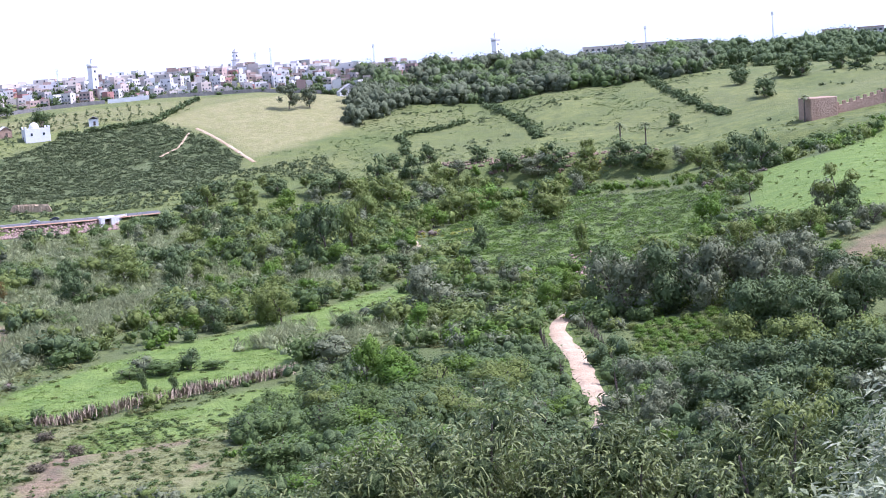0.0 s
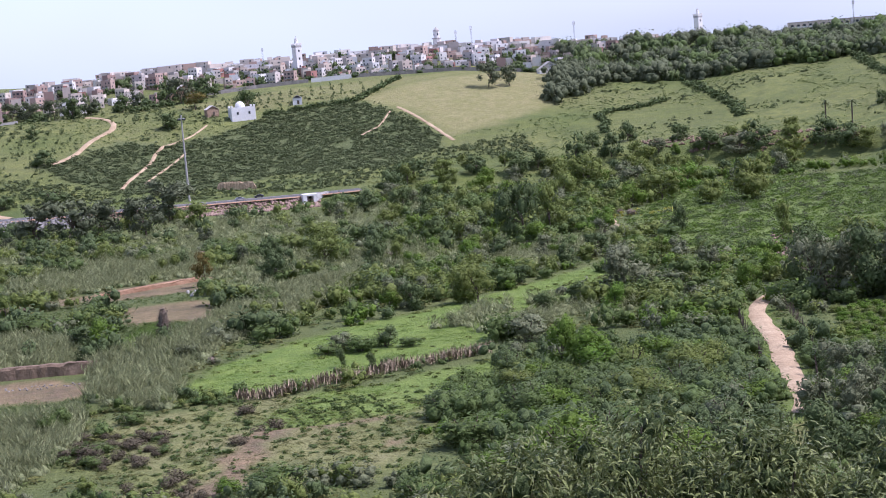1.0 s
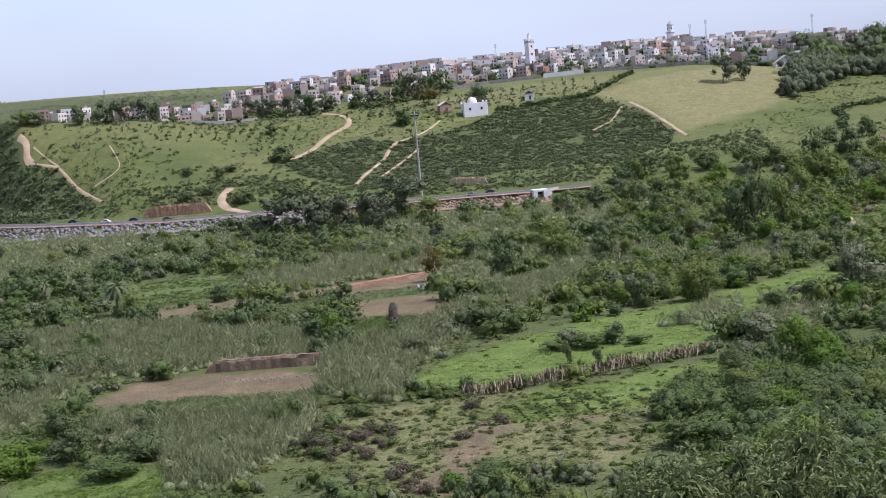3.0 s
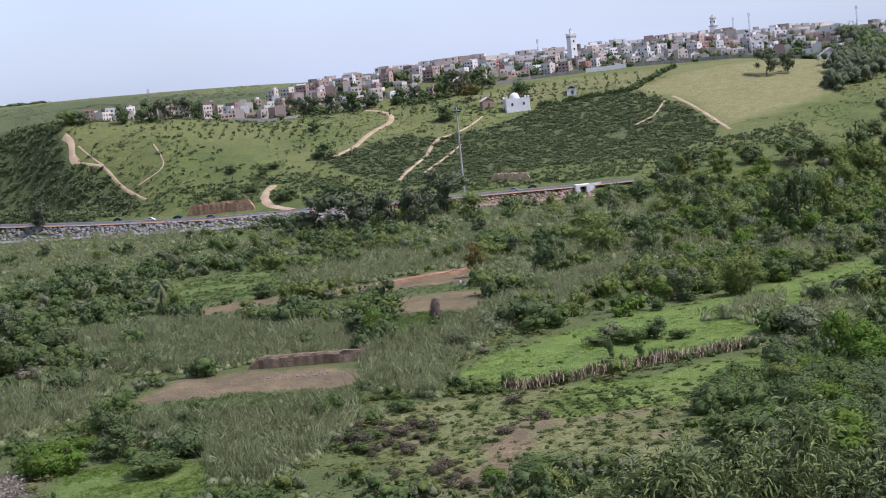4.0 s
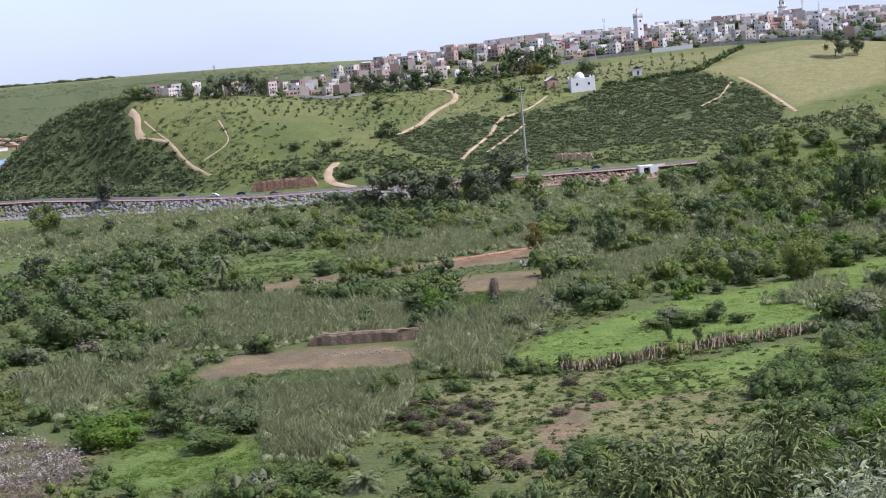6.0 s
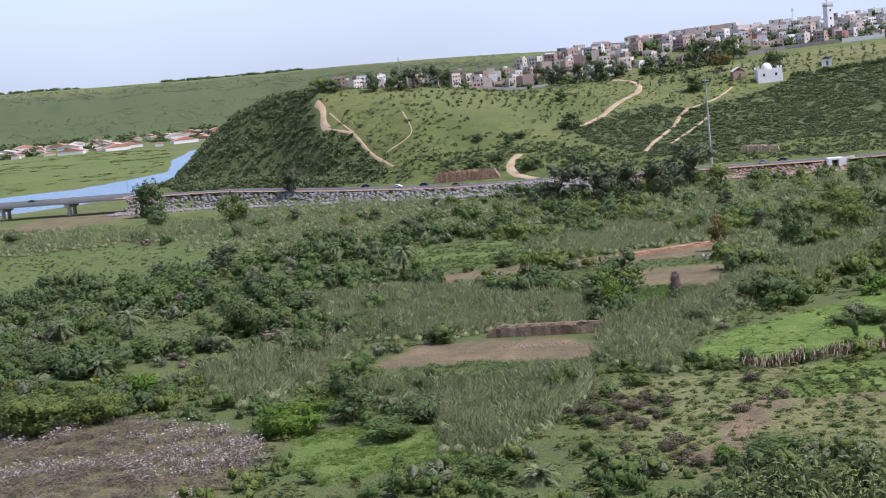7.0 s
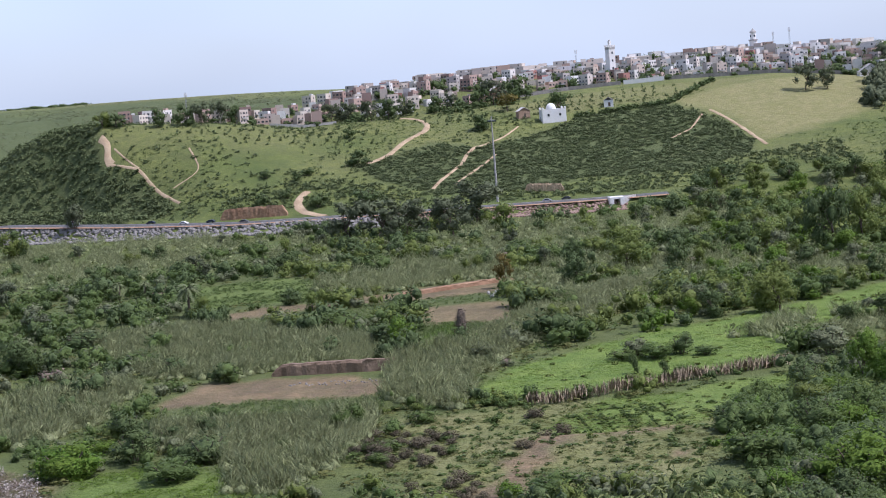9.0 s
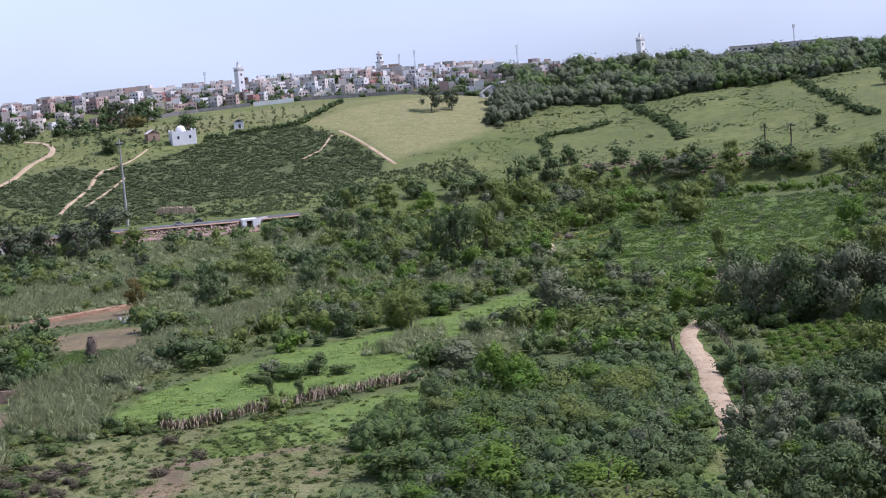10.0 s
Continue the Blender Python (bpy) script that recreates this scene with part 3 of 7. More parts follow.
def crown_lobes(rng, n, width, low, high, lobe):
    """Lobe centres and radii for a crown of unit height between low and high."""
    c, r = [], []
    for i in range(n):
        a, t = rng.uniform(0, math.tau), rng.uniform(0, 1)
        reach = width * 0.5 * math.sqrt(rng.uniform(0.05, 1)) * (1 - 0.55 * abs(t - 0.4))
        c.append((reach * math.cos(a), reach * math.sin(a), low + (high - low) * (0.15 + 0.7 * t)))
        q = lobe * rng.uniform(0.7, 1.25)
        r.append((q, q, q * rng.uniform(0.7, 0.95)))
    return c, r


def trunk_bmesh(rng, lobes, height, girth):
    bm = bmesh.new()
    bend = [(rng.normal() * 0.02 * k, rng.normal() * 0.02 * k, height * k / 3 - 0.03 * (k == 0)) for k in range(4)]
    tube(bm, [(p, girth * (1 - 0.18 * k)) for k, p in enumerate(bend)], 7)
    for c in lobes[:5]:
        mid = (Vector(bend[2]) * 0.45 + Vector(c) * 0.55) + Vector((0, 0, 0.03))
        tube(bm, [(bend[2], girth * 0.6), (mid, girth * 0.38), (c, girth * 0.15)], 5)
    return bm


# kind: material, lobes, width, crown low and high, lobe size, leaves, leaf size, trunk
TREE_KINDS = {
    "broad": (M_BROAD, 13, 0.95, -0.04, 0.90, 0.20, 2000, 0.034, 0.030),
    "dark": (M_DARK, 12, 0.90, -0.06, 0.90, 0.21, 2000, 0.034, 0.030),
    "olive": (M_GREY, 12, 0.95, -0.04, 0.90, 0.20, 2000, 0.032, 0.032),
    "lime": (M_LIME, 11, 0.85, -0.04, 0.90, 0.20, 2000, 0.033, 0.026),
    "rust": (M_RUST, 8, 0.80, 0.28, 0.93, 0.17, 1200, 0.034, 0.022),
    "gum": (M_WOOD, 14, 0.80, 0.06, 0.94, 0.15, 1700, 0.034, 0.022),
    "thin": (M_BROAD, 8, 0.90, 0.38, 0.93, 0.13, 900, 0.034, 0.022),
}
TREE_WORDS = {
    "broad": ("tree", "leafy green broadleaf tree in the valley scrub"), "dark": ("tree", "dense dark evergreen tree among the scrub"),
    "olive": ("tree", "silvery grey-green olive tree with rounded crown"), "lime": ("tree", "fresh yellow-green leafy tree beside the meadow"),
    "rust": ("tree", "small tree with yellowing rusty leaves"), "gum": ("eucalyptus_tree", "tall grey-green eucalyptus tree with airy crown"),
    "thin": ("tree", "sparse young tree with open branches"),
}
VARIANTS = {}


def tree_meshes(kind, i):
    if (kind, i) not in VARIANTS:
        mat, n, width, low, high, lobe, leaves, size, girth = TREE_KINDS[kind]
        if i > 3:
            leaves, size = int(leaves * 0.5), size * 1.3
        rng = np.random.default_rng(100 * len(kind) + 7 * i + ord(kind[0]))
        c, r = crown_lobes(rng, n, width, low, high, lobe)
        v, f, soft = leaf_cloud(rng, c, r, leaves, size, core=1)
        crown = rounded(mesh_of("crown", v.tolist(), f.tolist(), mat), soft)
        bm = trunk_bmesh(rng, c, low + 0.28 * (high - low) + 0.12, girth)
        trunk = bpy.data.meshes.new("trunk")
        bm.to_mesh(trunk)
        bm.free()
        trunk.materials.append(M_BARK)
        VARIANTS[kind, i] = (trunk, crown)
    return VARIANTS[kind, i]


placed = []
PALMS = []


def tree(kind, x, y, height, spread=None, sunk=0.0):
    """A tree of a kind at a place, with its height and crown width in metres."""
    i = (int(abs(x) * 7 + abs(y) * 3)) % 4 + (4 if math.hypot(x, y) > 430 else 0)
    trunk, crown = tree_meshes(kind, i)
    name, label = TREE_WORDS[kind]
    wide = (spread or height * 0.9) / TREE_KINDS[kind][2] / 1.15
    ob = thing(name, label, "tree")
    z = float(site(np.array(x), np.array(y))) - sunk
    ob.matrix_world = pose(x, y, z, 0, 0, (x * 53 + y * 31) % 360) @ Matrix.Diagonal((wide, wide, height, 1))
    part_mesh("trunk", trunk, ob, "brown bark trunk and limbs")
    part_mesh("crown", crown, ob)
    placed.append((x, y, max(wide, 1) * 0.45))
    return ob


BUSH_KINDS = {
    "bramble": (M_BRAMBLE, "dense green bramble bush in the field", 700, 0.042), "dark": (M_DARK, "dark green rounded evergreen bush", 700, 0.042),
    "lime": (M_LIME, "bright yellow-green leafy bush in the scrub", 700, 0.042), "grey": (M_GREY, "grey-green rounded shrub in the scrub", 700, 0.041),
    "broad": (M_BROAD, "mid-green leafy bush in the scrub", 700, 0.042), "brown": (M_BROWN, "dry brown twiggy bush in the grass", 750, 0.048),
    "big": (M_BROAD, "large mid-green leafy bush in the valley", 1900, 0.030), "bigdark": (M_DARK, "large dark green evergreen bush", 1900, 0.030),
    "biglime": (M_LIME, "large fresh green leafy bush", 1900, 0.030), "bigbramble": (M_BRAMBLE, "large tangled green bramble mound", 1900, 0.030),
}


def bush_mesh(kind, i):
    if ("bush", kind, i) not in VARIANTS:
        mat, label, leaves, size = BUSH_KINDS[kind]
        rng = np.random.default_rng(900 + 13 * i + ord(kind[0]) + ord(kind[-1]))
        c, r = [(0, 0, 0.35)], [(0.36, 0.36, 0.42)]
        for _ in range(9 if leaves > 1000 else 6):
            a, q = rng.uniform(0, math.tau), rng.uniform(0.15, 0.25)
            reach = rng.uniform(0.15, 0.36)
            c.append((reach * math.cos(a), reach * math.sin(a), rng.uniform(0.18, 0.78 - reach * 0.7)))
            r.append((q, q, q * 0.9))
        v, f, soft = leaf_cloud(rng, c, r, leaves, size, core=0 if kind == "brown" else 1)
        v[:, 2] = np.maximum(v[:, 2], -0.02)
        VARIANTS["bush", kind, i] = rounded(mesh_of("bush", v.tolist(), f.tolist(), mat), soft)
    return VARIANTS["bush", kind, i]


def bush(kind, x, y, height, spread=None):
    i = (int(abs(x) * 5 + abs(y) * 11)) % 3
    ob = thing("bush", BUSH_KINDS[kind][1], "bush")
    w = (spread or height * 1.2) / 0.95
    ob.matrix_world = pose(x, y, float(site(np.array(x), np.array(y))) - 0.1, 0, 0, (x * 37 + y * 91) % 360) @ Matrix.Diagonal((w, w, height, 1))
    part_mesh("foliage", bush_mesh(kind, i), ob)
    if "stem" not in VARIANTS:
        bm = bmesh.new()
        for k in range(5):
            a = k * 1.257
            tube(bm, [((0.03 * math.cos(a), 0.03 * math.sin(a), -0.05), 0.02), ((0.12 * math.cos(a), 0.12 * math.sin(a), 0.3), 0.016), ((0.25 * math.cos(a), 0.25 * math.sin(a), 0.6), 0.008)], 4)
        VARIANTS["stem"] = bpy.data.meshes.new("stem")
        bm.to_mesh(VARIANTS["stem"])
        bm.free()
        VARIANTS["stem"].materials.append(M_BARK)
    part_mesh("stem", VARIANTS["stem"], ob)
    placed.append((x, y, w * 0.4))
    return ob


def palm(x, y, height, fronds=26, length=2.6, label="date palm with arching green fronds", skirt=False):
    """A palm: ringed trunk and arching fronds of paired leaflets."""
    ob = thing("palm_tree", label, "palm", (x, y, float(site(np.array(x), np.array(y)))))
    rng = np.random.default_rng(int(abs(x * 7 + y)))
    bm = bmesh.new()
    n = 9
    tube(bm, [((0.02 * k, 0, height * k / n - 0.1), 0.34 * (1.12 if k % 2 else 0.92)) for k in range(n + 1)], 9)
    part("trunk", bm, M_BARK, ob, "rough brown ringed trunk")
    bm = bmesh.new()
    top = Vector((0.02 * n, 0, height))
    for i in range(fronds):
        a, lift = i * 2.4 + rng.normal() * 0.15, rng.uniform(-0.35, 1.25)
        d = Vector((math.cos(a), math.sin(a), 0))
        side = Vector((-d.y, d.x, 0))

        def rib(s):
            return top + d * length * s * math.cos(lift * 0.8) + Vector((0, 0, length * (s * math.sin(lift) - 0.6 * s * s)))
        for k in range(14):
            s = (k + 0.5) / 14
            p, along = rib(s), (rib(s + 0.04) - rib(s)).normalized()
            bm.faces.new([bm.verts.new(rib(s - 0.04)), bm.verts.new(rib(s + 0.04) + side * 0.05), bm.verts.new(rib(s + 0.04) - side * 0.05)])
            w = (0.30 * math.sin(0.3 + 2.6 * s) + 0.05) * length * 0.62
            for e in (-1, 1):
                tip = p + (side * e * 0.8 + along * 0.75 + Vector((0, 0, -0.25))) * w
                bm.faces.new([bm.verts.new(p - along * 0.13), bm.verts.new(p + along * 0.13), bm.verts.new(tip)])
    part("fronds", bm, M_DRY if skirt else M_PALM, ob)
    placed.append((x, y, 1.5))
    PALMS.append((x, y))
    return ob


def merged(name, label, mat, template, xs, ys, heights, widths, rng, category="plants", sink=0.05):
    """Many small plants of one kind as a single mesh: rotated, scaled copies of a few templates."""
    xs, ys = np.asarray(xs), np.asarray(ys)
    zs = site(xs, ys) - sink
    vs, fs, ns, base = [], [], [], 0
    pick = rng.integers(0, len(template), len(xs))
    for i, (v, f, *soft) in enumerate(template):
        k = np.where(pick == i)[0]
        if not len(k):
            continue
        a = rng.uniform(0, math.tau, len(k))
        ca, sa_ = np.cos(a)[:, None], np.sin(a)[:, None]
        w, h = np.asarray(widths)[k][:, None], np.asarray(heights)[k][:, None]
        out = np.stack([(v[:, 0] * ca - v[:, 1] * sa_) * w + xs[k][:, None], (v[:, 0] * sa_ + v[:, 1] * ca) * w + ys[k][:, None], v[:, 2] * h + zs[k][:, None]], -1)
        vs.append(out.reshape(-1, 3))
        if soft:
            q = soft[0]
            ns.append(np.stack([q[:, 0] * ca - q[:, 1] * sa_, q[:, 0] * sa_ + q[:, 1] * ca, q[:, 2] + 0 * ca], -1).reshape(-1, 3))
        fs.append((f[None] + (np.arange(len(k)) * len(v))[:, None, None]).reshape(-1, f.shape[1]) + base)
        base += len(k) * len(v)
    v, f = np.vstack(vs).astype(np.float32), np.vstack(fs).astype(np.int32)
    me = bpy.data.meshes.new(name)
    me.vertices.add(len(v))
    me.vertices.foreach_set("co", v.ravel())
    me.loops.add(f.size)
    me.loops.foreach_set("vertex_index", f.ravel())
    me.polygons.add(len(f))
    me.polygons.foreach_set("loop_start", np.arange(0, f.size, f.shape[1], dtype=np.int32))
    me.update(calc_edges=True)
    me.materials.append(mat)
    if ns:
        rounded(me, np.vstack(ns))
    return tagged(new(name, me), label, category, kind="stuff")


def clump(rng, leaves, size, lobes=4, flatten=0.8, slim=0.75, core=0):
    c = [(rng.normal() * 0.22, rng.normal() * 0.22, rng.uniform(0.15, 0.58)) for _ in range(lobes)]
    r = [(rng.uniform(0.2, 0.34),) * 2 + (rng.uniform(0.25, 0.42) * flatten,) for _ in range(lobes)]
    v, f, soft = leaf_cloud(rng, c, r, leaves, size, slim=slim, core=core)
    v[:, 2] = np.maximum(v[:, 2], 0)
    return v, f, soft


def blades(rng, n, spread, width, length, lean=0.35, wind=(0.22, 0.05)):
    """Tapered upright blades, each bent once: verts and quads."""
    base = rng.normal(size=(n, 2)) * spread
    a = rng.uniform(0, math.tau, n)
    out = np.stack([np.cos(a), np.sin(a)], -1) * lean * rng.uniform(0.2, 1, (n, 1)) + np.array(wind)
    l = length * rng.uniform(0.55, 1.0, n)
    start = rng.uniform(0, 0.55, n)
    b = rng.uniform(0, math.tau, n)
    w = np.stack([np.cos(b), np.sin(b)], -1) * width * 0.5
    low = np.column_stack([base + out * start[:, None] * 0.3, start * l])
    mid = np.column_stack([base + out * 0.45, 0.5 * l * (1 + start)])
    top = np.column_stack([base + out * 1.05, l])
    w3 = np.column_stack([w, np.zeros(n)])
    v = np.stack([low - w3 * 0.7, low + w3 * 0.7, mid + w3, mid - w3, top + w3 * 0.15, top - w3 * 0.15], 1).reshape(-1, 3)
    k = np.arange(n)[:, None] * 6
    f = np.vstack([k + np.array([[0, 1, 2, 3]]), k + np.array([[3, 2, 4, 5]])])
    soft = np.column_stack([out * 1.2, np.full(n, 0.75)]) + rng.normal(size=(n, 3)) * 0.25
    soft /= np.linalg.norm(soft, axis=1, keepdims=True)
    return v, f, np.repeat(soft, 6, 0)


def reed_stand(rng, n=80):
    """A stand of giant reed: tall narrow blades, their tips bent over by the wind, round a closed mass of canes."""
    bv, bf = BALLS[1]
    a, reach = rng.uniform(0, math.tau, n), 0.62 * np.sqrt(rng.uniform(0, 1, n))
    base = np.column_stack([reach * np.cos(a), reach * np.sin(a), rng.uniform(0.02, 0.70, n) * (1 - 0.35 * reach)])
    way = np.column_stack([0.22 + rng.normal(size=n) * 0.11 + 0.10 * base[:, 0], rng.normal(size=n) * 0.09 + 0.12 * base[:, 1], rng.uniform(0.16, 0.36, n)])
    side = np.cross(way, rng.normal(size=(n, 3)))
    side *= rng.uniform(0.014, 0.032, (n, 1)) / np.linalg.norm(side, axis=1, keepdims=True)
    v = np.stack([base - side, base + side, base + way], 1).reshape(-1, 3)
    soft = rng.normal(size=(n, 3)) * 0.55 + [0.1, -0.15, 0.5]
    soft /= np.linalg.norm(soft, axis=1, keepdims=True)
    core = bv * [0.42, 0.42, 0.36] * rng.uniform(0.75, 1.2, (len(bv), 1))
    v = np.vstack([v, core])
    v[:, 2] = np.maximum(v[:, 2], -0.02)
    f = np.vstack([np.arange(n * 3).reshape(-1, 3), bf + n * 3])
    return v, f, np.vstack([np.repeat(soft, 3, 0), bv])


def sow(rng, n, poly=None, sector=None, avoid=(), clear=0.0):
    """Random places in an outline or a sector (bearings, distances), off the given outlines and tracks."""
    if poly:
        p = np.array(poly)
        x, y = rng.uniform(p[:, 0].min(), p[:, 0].max(), n * 3), rng.uniform(p[:, 1].min(), p[:, 1].max(), n * 3)
        k = inside(poly, x, y)
    else:
        b0, b1, r0, r1 = sector
        b, r = np.radians(rng.uniform(b0, b1, n * 2)), np.sqrt(rng.uniform(r0 ** 2, r1 ** 2, n * 2))
        x, y = r * np.sin(b), r * np.cos(b)
        k = np.ones(len(x), bool)
    for q in avoid:
        k &= ~inside(q, x + 3 * (vnoise(x, y, 7, 31) - 0.5), y + 3 * (vnoise(x, y, 7, 32) - 0.5))
    for line, width in TRACKS:
        k &= line_gap(line, x, y) > width * 0.5 + clear
    k &= line_gap(ROAD_PLAN, x, y) > 20
    return x[k][:n], y[k][:n]


# ---------------------------------------------------------------- trees and bushes that stand out
tree("broad", 37.3, 380.5, 11.9, 12.0)
tree("olive", 70.7, 374.7, 12.6, 13.3)
tree("dark", 64.0, 502.2, 22.2, 15.0)
tree("broad", 74.8, 512.4, 17.9, 11.2)
tree("broad", 112.8, 661.5, 17.1, 18.6)
tree("broad", 95.7, 614.5, 13.6, 12.9)
tree("broad", 151.7, 554.8, 16.8, 18.4)
tree("broad", 126.8, 585.2, 13.1, 17.7)
tree("broad", 137.5, 555.9, 10.0, 12.3)
tree("lime", 145.0, 625.9, 11.7, 13.4)
tree("olive", 108.3, 338.6, 19.6, 16.8)
tree("dark", 109.3, 355.8, 16.4, 11.7)
tree("dark", 117.0, 333.6, 18.2, 15.5)
tree("olive", 123.0, 328.9, 16.8, 14.1)
tree("dark", 131.1, 332.9, 15.7, 12.5)
tree("olive", 135.0, 326.5, 16.8, 14.8)
tree("olive", 146.4, 334.6, 13.4, 12.7)
tree("dark", 116.5, 287.2, 14.8, 14.1)
tree("dark", 125.5, 280.6, 13.6, 14.0)
tree("dark", 138.6, 286.3, 14.6, 12.8)
tree("broad", 143.1, 308.0, 9.4, 11.3)
tree("thin", 182.4, 388.3, 14.9, 14.2)
tree("olive", 183.5, 398.9, 11.2, 9.1)
tree("dark", 184.3, 387.4, 9.4, 8.9)
tree("thin", 194.3, 475.0, 11.6, 8.5)
tree("dark", 240.4, 575.0, 17.0, 15.1)
tree("dark", 246.3, 612.0, 16.8, 16.0)
tree("broad", 243.6, 626.4, 13.4, 14.0)
tree("lime", 175.3, 460.0, 11.1, 8.9)
tree("broad", 251.0, 668.5, 11.7, 14.8)
tree("dark", 333.3, 788.5, 11.8, 13.6)
tree("dark", 341.0, 840.7, 12.5, 12.5)
tree("dark", 367.9, 838.1, 12.6, 14.5)
tree("dark", 371.9, 828.6, 13.2, 14.4)
tree("dark", 400.3, 839.8, 12.1, 14.5)
tree("dark", 406.7, 832.3, 12.1, 14.4)
tree("dark", 277.7, 771.6, 8.0, 7.7)
tree("gum", 107.0, 935.2, 17.1, 15.0)
tree("gum", 119.8, 941.7, 13.8, 11.1)
tree("dark", 123.6, 750.1, 15.2, 14.7)
tree("dark", 94.4, 741.5, 12.2, 14.5)
tree("dark", 105.2, 746.8, 11.0, 10.4)
tree("dark", 140.1, 749.3, 14.4, 12.1)
tree("broad", 152.7, 742.0, 11.6, 13.6)
tree("broad", 113.4, 738.7, 11.4, 15.5)
tree("dark", 76.5, 742.7, 9.5, 10.9)
tree("dark", 46.9, 740.7, 10.8, 15.4)
tree("broad", 61.3, 744.2, 9.8, 12.9)
tree("dark", 138.2, 785.0, 8.7, 11.0)
tree("dark", 155.7, 787.4, 11.7, 9.4)
tree("dark", 205.3, 730.0, 13.8, 14.7)
tree("broad", 215.9, 720.5, 12.6, 14.6)
tree("dark", 183.5, 739.9, 11.6, 16.4)
tree("dark", 175.2, 761.2, 10.2, 10.8)
tree("olive", 195.8, 730.8, 11.5, 17.3)
tree("dark", 229.4, 711.7, 15.2, 16.0)
tree("dark", 237.9, 701.4, 12.4, 14.4)
tree("broad", 242.6, 695.5, 9.6, 14.3)
tree("olive", 250.4, 687.6, 9.6, 11.6)
tree("dark", 17.3, 488.9, 9.3, 7.8)
tree("dark", -12.3, 484.5, 11.0, 8.4)
tree("broad", 3.0, 523.4, 9.5, 13.1)
tree("dark", 41.9, 582.2, 11.1, 8.5)
tree("dark", 20.1, 646.2, 10.8, 13.4)
tree("broad", 46.0, 507.2, 11.1, 12.4)
tree("broad", 45.8, 563.8, 9.5, 11.8)
tree("broad", 59.9, 549.8, 10.1, 9.6)
tree("dark", 35.0, 715.9, 11.5, 14.9)
tree("lime", 42.8, 290.3, 10.8, 7.4)
tree("lime", 48.5, 286.3, 8.8, 8.4)
bush("grey", 41.2, 323.4, 7.2, 10.9)
bush("bigdark", 33.5, 290.5, 6.7, 7.2)
bush("bigbramble", 30.6, 247.9, 7.6, 10.6)
bush("bigbramble", 7.7, 330.5, 4.6, 8.0)
bush("bigdark", 13.2, 333.5, 5.6, 6.4)
bush("bramble", 1.0, 331.0, 3.0, 7.5)
bush("bramble", 18.0, 331.0, 3.0, 6.0)
bush("grey", 3.9, 334.6, 4.9, 7.0)
tree("dark", 9.0, 308.6, 4.1, 2.2)
tree("dark", 3.4, 315.3, 4.2, 2.2)
tree("dark", 109.5, 484.5, 10.9, 6.2)
tree("thin", 88.6, 413.3, 9.0, 5.9)
tree("olive", 97.3, 397.8, 7.5, 6.6)
tree("broad", 133.5, 456.5, 10.4, 6.6)
tree("gum", -102.3, 624.8, 19.3, 20.5)
tree("gum", -91.1, 624.1, 19.8, 20.4)
tree("gum", -80.6, 628.1, 18.1, 17.7)
tree("gum", -58.2, 679.0, 20.8, 24.6)
tree("gum", -62.6, 625.2, 18.0, 17.6)
tree("broad", -43.8, 639.4, 11.7, 13.3)
tree("dark", -11.2, 457.9, 9.7, 8.3)
tree("broad", 3.3, 482.7, 10.2, 12.1)
tree("dark", 16.5, 460.4, 10.4, 6.7)
tree("dark", -127.2, 812.6, 9.6, 13.1)
bush("dark", -165.9, 758.2, 6.8, 8.6)
bush("dark", -154.7, 763.8, 6.2, 7.5)
bush("dark", -171.1, 793.5, 5.9, 6.2)
bush("dark", -154.9, 789.6, 7.0, 7.2)
bush("dark", -150.6, 797.7, 5.3, 7.3)
bush("dark", -136.7, 745.1, 9.9, 11.0)
bush("dark", -114.8, 749.4, 9.4, 13.1)
tree("gum", -250.9, 740.9, 13.1, 8.7)
tree("dark", -247.6, 654.7, 14.8, 10.2)
tree("lime", -46.4, 352.1, 9.4, 7.7)
tree("dark", -54.2, 362.8, 7.0, 10.5)
bush("bigbramble", -66.9, 392.9, 6.7, 15.6)
tree("rust", -31.2, 457.3, 10.4, 6.7)
tree("rust", -58.6, 922.5, 12.7, 13.4)
tree("dark", -29.8, 915.4, 13.9, 15.2)
tree("dark", -139.7, 861.7, 8.2, 6.6)
tree("dark", -71.5, 876.2, 9.6, 14.0)
tree("gum", -220.1, 869.1, 14.3, 12.4)
tree("dark", -227.5, 867.7, 13.0, 12.4)
tree("gum", -217.5, 896.5, 14.7, 13.4)
tree("dark", -211.2, 910.4, 12.2, 9.7)
tree("dark", -242.1, 863.7, 11.7, 9.3)
tree("broad", -272.1, 860.4, 10.5, 12.5)
tree("dark", -264.7, 861.7, 8.5, 9.3)
tree("gum", -159.6, 928.5, 12.3, 13.0)
tree("gum", -149.9, 929.2, 12.3, 13.0)
tree("gum", -134.0, 910.4, 13.3, 12.7)
tree("dark", -124.4, 910.3, 13.3, 12.7)
tree("gum", -115.9, 920.0, 11.4, 11.5)
tree("dark", -98.8, 925.5, 12.1, 11.6)
tree("gum", -91.5, 933.4, 12.2, 9.7)
tree("gum", -68.2, 949.5, 17.3, 16.4)
tree("dark", -75.9, 942.8, 15.8, 13.1)
tree("dark", -54.3, 968.0, 16.2, 16.7)
bush("biglime", -87.4, 250.9, 7.1, 11.7)
bush("bigdark", -79.2, 260.1, 7.3, 9.1)
bush("bigdark", -65.9, 256.5, 7.1, 10.8)
bush("bigbramble", -68.1, 242.3, 4.7, 10.7)
bush("bigbramble", -46.0, 276.1, 6.4, 6.5)
bush("bigdark", -132.8, 356.0, 10.0, 11.1)
